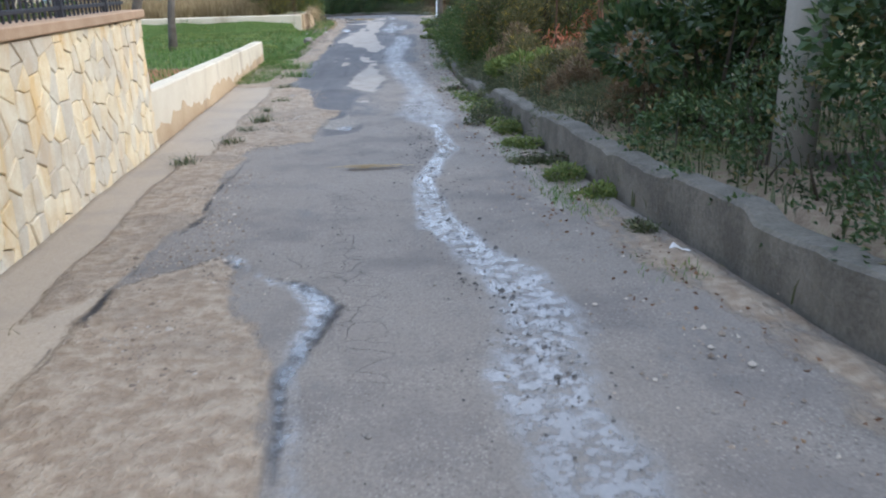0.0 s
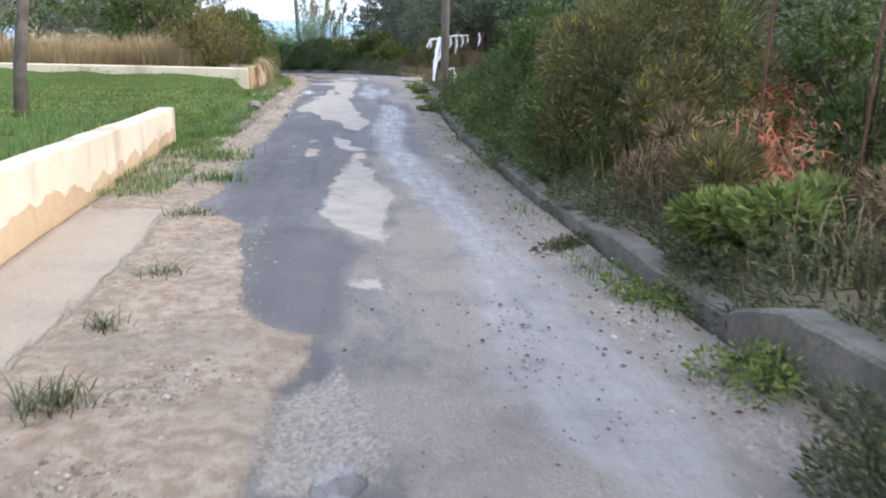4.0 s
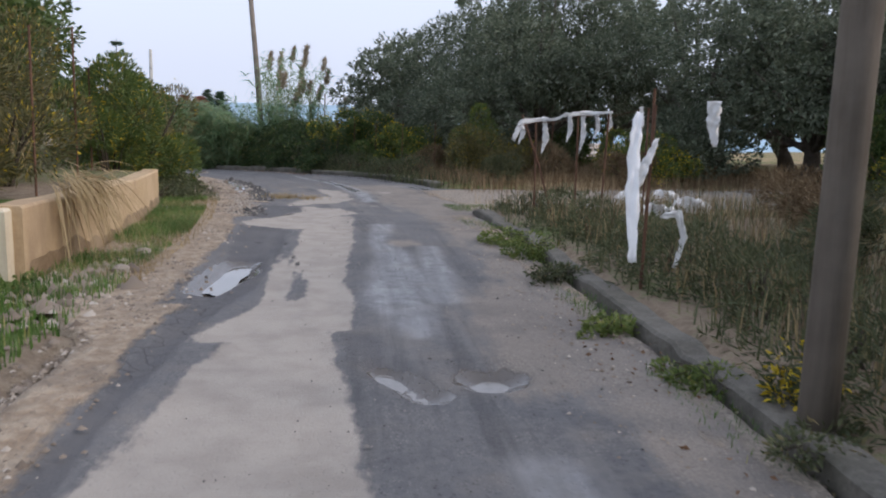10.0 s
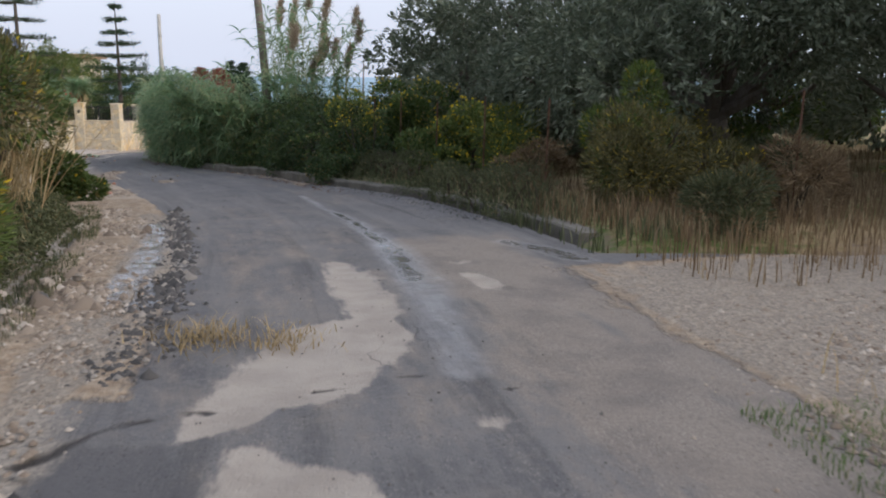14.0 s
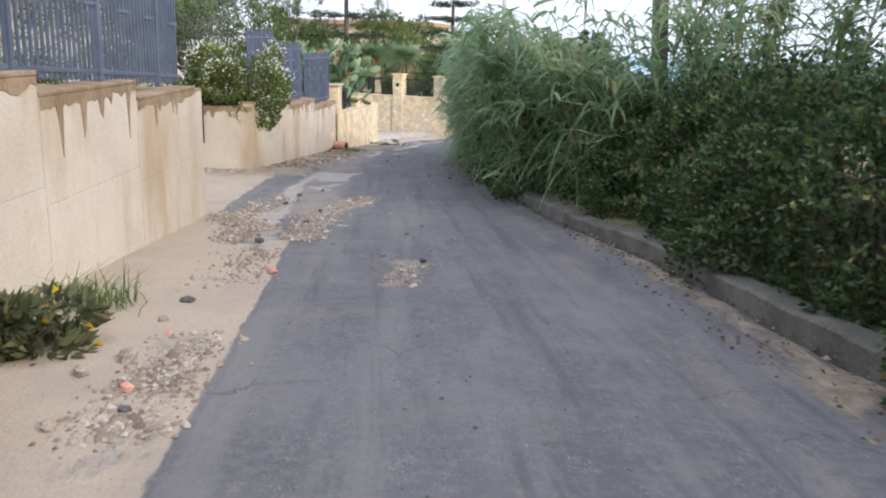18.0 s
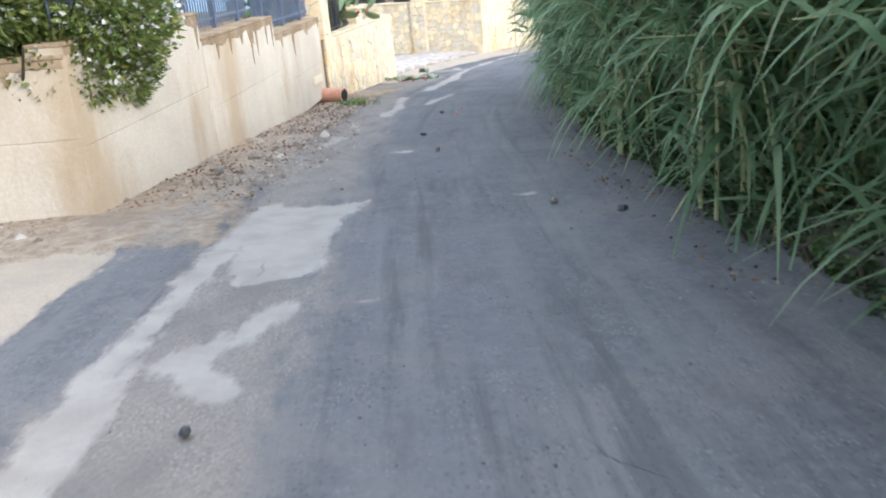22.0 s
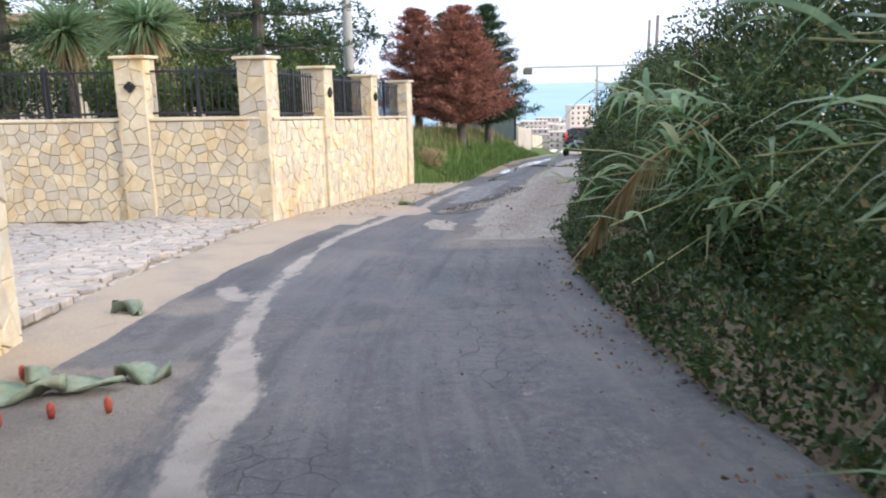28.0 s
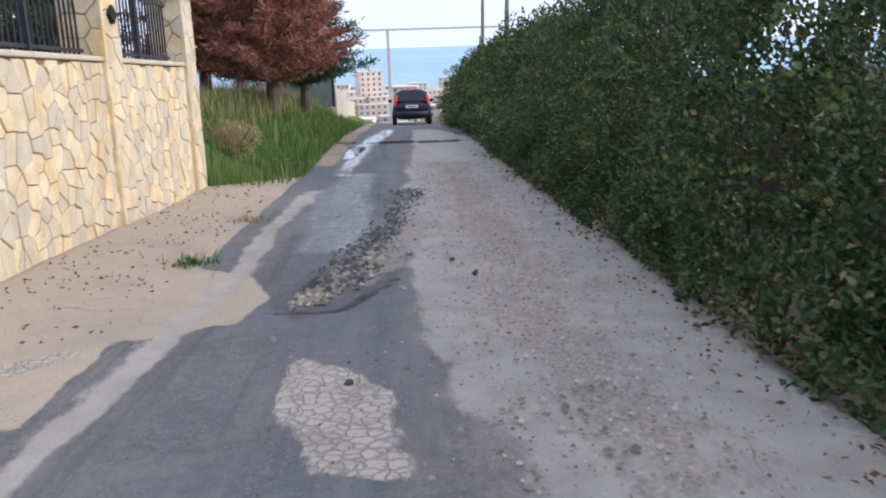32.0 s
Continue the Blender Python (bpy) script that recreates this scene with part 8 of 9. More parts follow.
# single stones that stand out
for s, d, r, m in ((53.57, 0.34, 0.07, "tar"), (55.68, 0.47, 0.05, "pebble"), (54.68, 0.14, 0.06, "pebble"), (55.13, 0.28, 0.06, "pebble"), (53.85, 0.0, 0.05, "pebble"), (54.12, 0.43, 0.05, "pebble"), (54.77, 0.71, 0.06, "pebble"), (56.6, 0.14, 0.05, "pebble"),
                   (54.58, -1.14, 0.09, "tar"), (53.85, -1.01, 0.09, "pebble"), (53.12, -0.87, 0.07, "terracotta"), (56.78, -0.69, 0.08, "tar"), (57.61, -1.19, 0.08, "tar"), (55.87, -0.8, 0.07, "tar"), (58.62, -1.09, 0.07, "tar"), (59.35, -0.81, 0.06, "tar"),
                   (54.95, -1.51, 0.06, "pebble"), (52.11, -1.32, 0.07, "tar"), (50.82, -1.34, 0.085, "pebble"), (50.37, -1.22, 0.07, "terracotta"), (50.1, -1.15, 0.06, "tar"), (50.6, -1.5, 0.06, "pebble"), (51.3, -1.25, 0.05, "terracotta"), (51.6, -1.35, 0.05, "pebble"), (49.9, -1.4, 0.05, "pebble"), (41.2, -1.75, 0.1, "pebble"), (41.4, -1.55, 0.09, "pebble"),
                   (40.6, -1.7, 0.1, "tar"), (44.2, 2.85, 0.14, "pebble"), (45.2, 2.7, 0.09, "tar"), (42.0, 2.9, 0.13, "pebble"), (41.4, 2.7, 0.11, "pebble"), (65.0, 0.18, 0.07, "pebble"), (62.3, 0.92, 0.06, "pebble"), (61.9, 1.28, 0.08, "tar"),
                   (66.2, 0.0, 0.07, "tar"), (64.6, -1.85, 0.1, "pebble"), (65.3, -1.67, 0.09, "pebble"), (66.4, -1.94, 0.12, "pebble"), (67.3, -1.67, 0.1, "pebble"), (64.1, -1.58, 0.08, "pebble"), (63.6, -2.02, 0.09, "pebble"), (85.4, 0.48, 0.06, "tar"),
                   (85.9, 0.35, 0.05, "tar"), (68.4, 0.09, 0.06, "tar"), (68.1, 0.31, 0.05, "terracotta"), (68.9, 0.35, 0.05, "terracotta"), (13.4, 3.7, 0.28, "pebble"), (26.0, -1.9, 0.2, "pebble"), (94.2, -1.67, 0.1, "pebble"), (84.6, 1.63, 0.09, "tar"),
                   (87.0, 1.67, 0.08, "pebble"), (70.2, 1.67, 0.07, "pebble"), (83.3, -0.22, 0.045, "tar"), (84.0, -0.66, 0.045, "pebble"), (78.0, 1.5, 0.06, "pebble"), (31.8, -2.1, 0.13, "pebble"), (32.2, -2.0, 0.11, "pebble"), (31.2, -1.95, 0.1, "pebble"), (32.6, -2.2, 0.1, "terracotta")):
    rock(s, d, r * (0.6 if abs(d) < 1.3 else 0.85), m)


def rubble(name, trail, n, size, mat, label, seed, spread=1.0):
    """Many small stones strewn along a trail of (s, d, half width), as one mass."""
    rng = np.random.default_rng(seed)
    k = rng.integers(0, len(trail) - 1, n) if len(trail) > 1 else np.zeros(n, int)
    T = np.array(trail + trail[-1:])
    u = rng.uniform(0, 1, n)[:, None]
    q = T[k] * (1 - u) + T[k + 1] * u
    s = q[:, 0] + rng.normal(size=n) * q[:, 2] * 0.4
    d = q[:, 1] + rng.normal(size=n) * q[:, 2] * 0.5 * spread
    p = place(s, d)
    out = (d < np.interp(s, *BORDER_L) - 0.02) | (d > np.interp(s, *BORDER_R) + 0.02)
    h, _, _ = land(p[:, 0], p[:, 1])
    p[:, 2] = np.where(out, h, p[:, 2]) + 0.004
    r = size * rng.lognormal(0, 0.42, n)
    base = np.array([(1, 0, 0), (0.25, 0.95, 0), (-0.8, 0.5, 0), (-0.7, -0.6, 0), (0.4, -0.9, 0), (0.1, 0.05, 0.75)], float)
    ang = rng.uniform(0, 6.28, n)
    ca, sa = np.cos(ang)[:, None], np.sin(ang)[:, None]
    jit = base[None] * rng.uniform(0.65, 1.2, (n, 6, 1))
    X = jit[..., 0] * ca - jit[..., 1] * sa
    Y = jit[..., 0] * sa + jit[..., 1] * ca
    V = np.stack([X, Y, jit[..., 2]], -1) * r[:, None, None] + p[:, None]
    i = (np.arange(n) * 6)[:, None]
    F = np.concatenate([i + np.array([[a, (a + 1) % 5, 5]]) for a in range(5)])
    return stuff(name, mesh_of(name, V.reshape(-1, 3), F, mat), label, "rubble")


def island_mat(name, a, b, c):
    k = Nodes(name)
    r = k.island()
    return k.done(k.mix(k.step(r, 0.75, 0.95), k.mix(r, a, b), c), 0.9, k.noise(60, 5), 0.004, 0.6)


M["gravel"] = island_mat("mixed_gravel", (0.15, 0.115, 0.085), (0.36, 0.295, 0.225), (0.46, 0.4, 0.33))
M["dark_gravel"] = island_mat("dark_grit", (0.05, 0.048, 0.046), (0.13, 0.12, 0.11), (0.3, 0.27, 0.23))
for k, (trail, n) in enumerate((([(49.8, -1.15, 0.25), (50.6, -1.12, 0.25), (51.3, -1.1, 0.2)], 900), ([(52.6, -1.2, 0.3), (54.2, -1.1, 0.25)], 300), ([(54.7, -0.78, 0.2), (56.6, -0.68, 0.25)], 1500), ([(56.6, -0.66, 0.2), (58.5, -0.14, 0.22)], 1200),
                                ([(54.6, -1.4, 0.2), (55.6, -1.38, 0.25), (56.4, -1.72, 0.35)], 1500), ([(56.4, -1.6, 0.3), (58.4, -1.35, 0.3)], 700))):
    rubble("washed_gravel", trail, n, 0.0125, "gravel", "brown and pale gravel washed across the lane", 40 + k)
    rubble("washed_clods", trail, n // 14, 0.02, "gravel", "brown clods and stones washed across the lane", 60 + k)
rubble("washed_gravel", [(62.8, -2.82, 0.5), (63.0, -5.72, 0.5)], 700, 0.024, "gravel", "pale stones along a driveway wall", 3)
rubble("washed_gravel", [(63.2, -1.7, 0.7), (67.0, -1.6, 0.7), (71.0, -1.76, 0.4)], 4200, 0.013, "gravel", "gravel and stones along the foot of a wall", 4)
rubble("washed_gravel", [(52.6, 0.1, 0.2), (53.5, 0.25, 0.22)], 150, 0.015, "gravel", "small heap of stones in mid lane", 5)
rubble("track_gravel", [(37.0, 2.6, 0.6), (38.6, 4.0, 1.3), (38.8, 8.0, 1.4)], 4500, 0.014, "gravel", "loose pale gravel on a side track", 6)
rubble("verge_gravel", [(36.5, -1.5, 0.35), (41, -1.4, 0.35), (47.5, -1.45, 0.35)], 4500, 0.015, "gravel", "stony gravel along the broken edge", 7)
rubble("verge_gravel", [(22, -1.4, 0.25), (28, -1.5, 0.3), (35.5, -1.7, 0.4)], 2400, 0.014, "gravel", "stones along the broken edge", 8)
rubble("asphalt_grit", [(38.5, -0.95, 0.2), (41.5, -0.85, 0.2), (45.5, -0.85, 0.15)], 900, 0.02, "dark_gravel", "dark crumbled asphalt at the edge", 9)
rubble("asphalt_grit", [(85.1, -0.48, 0.2), (86.4, -0.31, 0.2), (87.6, -0.13, 0.15), (90.5, 0.13, 0.2)], 1100, 0.018, "dark_gravel", "dark crumbled asphalt round a hollow", 10)
rubble("asphalt_grit", [(2.5, 0.8, 0.3), (5, 0.85, 0.25), (7.5, 0.8, 0.25), (10, 1.0, 0.3), (13, 0.95, 0.3)], 900, 0.008, "dark_gravel", "dark grit along a trickle of water", 11)
rubble("edge_rubble", [(17, -1.5, 0.4), (20, -1.6, 0.4), (24, -1.45, 0.3), (29, -1.6, 0.35)], 2200, 0.013, "gravel", "brown rubble along the broken edge", 22)
rubble("lane_gravel", [(82.0, 0.79, 0.7), (94.0, 0.75, 0.7)], 6000, 0.0075, "gravel", "fine gravel bedded in the worn lane", 12)
rubble("lane_gravel", [(9.4, -0.85, 0.35), (12, -0.7, 0.3), (15, -0.8, 0.3)], 2600, 0.0075, "gravel", "fine gravel on bare ground", 13)
rubble("lane_gravel", [(2, -0.85, 0.4), (8, -1.0, 0.35)], 2400, 0.0075, "gravel", "fine gravel on bare ground", 14)
rubble("lane_grit", [(1, 1.6, 0.5), (20, 1.5, 0.4), (36, 1.5, 0.4)], 3000, 0.008, "gravel", "grit along the lane's edge", 15)
rubble("lane_grit", [(1, 0.3, 1.0), (50.0, 0.5, 1.2), (95.0, 0.35, 1.0)], 3500, 0.006, "dark_gravel", "scattered grit on the lane", 16)
rubble("edge_litter", [(44, 2.8, 0.3), (51.83, 2.45, 0.2), (59.17, 1.89, 0.25), (95.0, 1.54, 0.3)], 2500, 0.012, "dark_gravel", "dark grit and litter at the hedge foot", 17)
rubble("stone_heap", [(29.4, -2.0, 0.4), (30.6, -2.1, 0.4), (31.6, -2.15, 0.3)], 260, 0.042, "gravel", "heap of tumbled brown and grey stones beside the lane", 31)
rubble("verge_stones", [(39.5, -1.55, 0.4), (43.0, -1.5, 0.4), (47.5, -1.5, 0.4)], 520, 0.036, "gravel", "tumbled stones along a broken edge", 32)
rubble("asphalt_plates", [(40.6, -0.8, 0.12), (43.0, -0.78, 0.12), (46.8, -0.72, 0.1)], 170, 0.036, "dark_gravel", "dark plates of broken asphalt along the edge", 33)
rubble("asphalt_plates", [(36.2, -1.25, 0.2), (37.3, -1.1, 0.2)], 60, 0.028, "dark_gravel", "dark plates of broken asphalt round a hollow", 34)
rubble("asphalt_plates", [(24.2, -1.15, 0.12), (24.7, -1.1, 0.12)], 40, 0.024, "dark_gravel", "dark lumps of broken asphalt at the edge", 35)
rubble("hole_stones", [(84.7, -0.6, 0.12), (85.5, -0.35, 0.2), (86.6, -0.05, 0.2)], 170, 0.022, "gravel", "brown stones in a broken hollow", 36)
rubble("shoulder_stones", [(63.2, -1.75, 0.6), (67.0, -1.6, 0.6), (70.6, -1.7, 0.4)], 150, 0.036, "gravel", "scattered stones on a dirt shoulder", 38)
rubble("driveway_stones", [(62.6, -2.7, 0.35), (62.9, -4.6, 0.3), (63.0, -7.0, 0.25)], 520, 0.03, "gravel", "pale stones heaped along a driveway wall", 37)
rubble("field_litter", [(34.5, 4.0, 0.8), (36.2, 4.2, 0.8)], 300, 0.05, "gravel", "pale stones and litter behind a fence", 18)

# rain water standing in the hollows
def puddle(s, d, rs, rd, down=0.085):
    c = place(s, d)
    n = 28
    a = np.linspace(0, 2 * math.pi, n, endpoint=False)
    r = 1 + 0.2 * np.sin(2 * a + s * 3) + 0.14 * np.sin(3 * a + s) + 0.08 * np.sin(7 * a)
    p = place(s + np.cos(a) * rs * r, d + np.sin(a) * rd * r)
    v = p - c
    return single("puddle", mesh_of("puddle", v, [tuple(range(n))[::-1]], "puddle"), "shallow muddy puddle in a hollow of the lane", "puddle", "puddles", "structure", at=(c[0], c[1], c[2] - down))


for s, d, rs, rd in ((28.25, 0.3, 0.42, 0.22), (28.26, 0.8, 0.26, 0.24), (31.45, -1.12, 0.7, 0.17), (36.3, -1.26, 0.2, 0.14), (10.9, 0.02, 0.3, 0.2), (40.7, -0.97, 0.8, 0.2),
                     (88.5, -0.79, 0.3, 0.26), (96.2, -0.95, 0.7, 0.18), (97.6, -0.9, 0.5, 0.22), (102.5, -0.5, 1.0, 0.22), (104.4, -0.45, 0.8, 0.24)):
    puddle(s, d, rs, rd)

# water standing in the ditch beside the lawn
ds = np.arange(21.6, 26.6, 0.15)
wob = 0.05 * np.sin(ds * 2.1) + 0.03 * np.sin(ds * 5.3)
L_, R_ = place(ds, -2.38 + wob - 0.03 * np.sin(ds * 3)), place(ds, -2.06 + wob)
h0 = land(*place(ds, -2.2)[:, :2].T)[0] + 0.05
L_[:, 2], R_[:, 2] = h0, h0
k = np.arange(len(ds) - 1)
single("ditch_water", mesh_of("ditch_water", np.concatenate([L_, R_]), np.stack([k, k + 1, k + 1 + len(ds), k + len(ds)], 1), "puddle"), "shallow muddy water in a narrow ditch", "water", kind="structure")

# debris behind the kerb: timber, a net heap
for s, d, L, turn, r in ((14.0, 3.6, 1.5, 20, 0.05), (13.6, 4.2, 1.2, 65, 0.04), (14.6, 4.6, 1.6, -25, 0.045), (16.2, 3.4, 1.3, 40, 0.02)):
    a = at(s, d)
    single("fallen_branch", mesh_of("fallen_branch", *tube([(-L / 2, 0, 0.06), (0, 0.05, 0.12), (L / 2, 0, 0.22)], [r, r, r * 0.7], 7), "bark"), "dry fallen branch in weeds", "branch", "fallen branches", at=a, turn=turn)
rng = np.random.default_rng(88)
for s, d, k, up in ((15.2, 3.74, 0.42, 0.55), (17.6, 5.24, 0.5, 0.75), (15.9, 4.1, 0.32, 0.25), (16.9, 4.6, 0.36, 0.8)):
    # slack shreds of net caught on the fence: thin strips that fall and tangle
    m = 150
    q = np.array(at(s, d)) + (0, 0, up) + rng.normal(size=(m, 3)) * np.array([0.5, 0.35, 0.42]) * k
    w = rng.normal(size=(m, 3)) * np.array([0.8, 0.8, 0.5]) + (0, 0, -0.25)
    single("orange_netting", mesh_of("orange_netting", *ribbon_leaves(q, w, 0.5 * k, 0.02, 0.4, rng), "orange"), "torn shreds of faded orange netting caught on a fence", "netting", "orange netting", "stuff")
for s, d, up, L, turn, tilt in ((12.0, 3.5, 0.35, 1.5, 35, 14), (12.6, 3.9, 0.3, 1.1, 80, 8), (13.4, 4.4, 0.3, 1.3, 10, 25)):
    v, f = box(L, 0.14, 0.03, (0, 0, 0), 0.005)
    ob = single("plank", mesh_of("plank", v, f, "timber"), "weathered plank lying among dry weeds", "plank", "fallen planks", at=tuple(np.array(at(s, d)) + (0, 0, up * 0.5)), turn=turn)
    ob.matrix_basis = ob.matrix_basis @ pose(0, 0, 0, 0, tilt, 0)
bush("flower_clump", at(27.5, 2.15), (0.22, 0.22, 0.18), 300, "weed", 0.07, 0.02, "bright yellow flower clump by a pole", "flowers", "", 400, "flower", 260)
# dry plant hanging over the low wall
a = place(32.0, -2.5)
hp = np.zeros((260, 3)) + rng.normal(size=(260, 3)) * np.array([0.1, 0.25, 0.05]) + (0, 0, 0.75)
hw = np.column_stack([np.abs(rng.normal(size=260)) * 0.5 + 0.2, rng.normal(size=260) * 0.4, rng.uniform(-0.6, 0.4, 260)])
single("hanging_weed", mesh_of("hanging_weed", *ribbon_leaves(hp, hw, 0.5, 0.012, 0.9, rng), "straw"), "dried orange-brown weed hanging over a low wall", "weed", kind="stuff", at=tuple(a))
# pipe outlet and board at the joint of the walls
a = place(70.9, -2.05)
t = thing("drain_pipe", (a[0], a[1], a[2] + 0.13), heading(71) + 72, "short terracotta drain pipe poking out of a wall foot", "pipe")
o, i_ = tube([(0, -0.3, 0), (0, 0.25, 0)], 0.12, 16), tube([(0, -0.301, 0), (0, 0.2, 0)], 0.1, 16)
part("pipe", mesh_of("pipe", *o, "terracotta", False), t)
# solid black plug flush with the end, in place of the shade inside
part("dark_plug", mesh_of("dark_plug", *i_, "rubber", False), t, "black plug standing in for the shade in the pipe's mouth")
v, f = box(0.5, 0.03, 0.12, (0, 0, 0), 0.006)
a = place(70.6, -2.12)
single("board", mesh_of("board", v, f, "plaster"), "short pale board leaning on a wall", "board", at=(a[0], a[1], a[2] + 0.42), turn=heading(71) + 90)
# dark panel on the driveway wall
v, f = box(1.0, 0.06, 0.6, (0, 0, 0), 0.01)
a = place(63.1, -3.9)
panel = thing("meter_cabinet", (a[0], a[1], a[2] + 0.85), heading(63), "dark grey meter cabinet on a driveway wall", "cabinet")
part("door", mesh_of("door", v, f, "window"), panel)
v, f = box(1.1, 0.03, 0.7, (0, 0.03, 0), 0.01)
part("frame_plate", mesh_of("frame_plate", v, f, "iron"), panel)
# wilted cactus pads with fruits lying in the gutter: long limp straps with wavy rims
for k, (s, d, L, turn) in enumerate(((75.0, -2.0, 0.36, 80), (74.92, -1.72, 0.4, 100), (75.05, -1.45, 0.38, 75), (75.2, -1.2, 0.3, 110), (75.25, -1.8, 0.3, 60), (77.0, -1.95, 0.3, 70))):
    p = place(s, d)
    m = 12
    v = []
    for i in range(m + 1):
        u = i / m
        w = 0.085 * math.sin(math.pi * min(1, u * 0.93 + 0.05))**0.6
        y, x = (u - 0.5) * L, 0.05 * math.sin(u * 5 + k)
        for j, (q, z) in enumerate(((-1, 0.012), (-0.4, 0.024), (0.4, 0.022), (1, 0.01), (0.4, 0.0), (-0.4, 0.0))):
            v.append((x + q * w, y, z + (0.02 + 0.03 * (k % 2)) * math.sin(u * 7 + q * 2 + k)))
    f = [(i * 6 + j, i * 6 + (j + 1) % 6, (i + 1) * 6 + (j + 1) % 6, (i + 1) * 6 + j) for i in range(m) for j in range(6)] + [tuple(range(6))[::-1], tuple(range(m * 6, m * 6 + 6))]
    single("fallen_pad", mesh_of("fallen_pad", v, [q[::-1] for q in f], "limp", True), "wilted grey-green cactus pad lying in the gutter", "cactus", "fallen pads", at=(p[0], p[1], p[2] + 0.04), turn=heading(s) + turn)
fv, ff = tube([(0, 0, -0.03), (0, 0, 0), (0, 0, 0.035), (0, 0, 0.05)], [0.013, 0.021, 0.019, 0.008], 8)
fm = mesh_of("fallen_fruit", fv, ff, "fruit", True)
for s, d in ((74.6, -1.45), (74.65, -1.2), (75.3, -1.9), (74.5, -1.65)):
    p = place(s, d)
    single("fallen_fruit", fm, "red cactus fruit lying on the ground", "fruit", "fallen fruits", at=(p[0], p[1], p[2] + 0.035))
# the straw wisp lying across the lane at the start
rng = np.random.default_rng(5)
q = np.column_stack([rng.normal(size=120) * 0.16, rng.normal(size=120) * 0.03, np.full(120, 0.012)])
w = np.column_stack([np.sign(rng.normal(size=120)), rng.normal(size=120) * 0.15, np.full(120, 0.02)])
p = place(8.0, 0.35)
single("straw_wisp", mesh_of("straw_wisp", *ribbon_leaves(q, w, 0.16, 0.008, 0.05, rng), "straw"), "thin wisp of dry straw on the lane", "straw", kind="stuff", at=(p[0], p[1], p[2] + 0.01))


# ---- the dark hatchback farther down the lane ----
def loft(stations):
    """A body through rounded cross-sections (y, half width low, half width high, z low, z high)."""
    n = 16
    V = []
    for y, wl, wh, z0, z1 in stations:
        for k in range(n):
            a = 2 * math.pi * (k + 0.5) / n
            c, s = math.cos(a), math.sin(a)
            q = 1 / max(abs(c), abs(s))**0.72
            zz = (z0 + z1) / 2 + (z1 - z0) / 2 * max(-1, min(1, s * q))
            w = wl + (wh - wl) * (zz - z0) / max(z1 - z0, 1e-6)
            V.append((w * max(-1, min(1, c * q)), y, zz))
    F = [tuple(range(n)), tuple(range((len(stations) - 1) * n, len(stations) * n))[::-1]]
    for i in range(len(stations) - 1):
        for k in range(n):
            j = (k + 1) % n
            F.append((i * n + k, (i + 1) * n + k, (i + 1) * n + j, i * n + j))
    return V, F


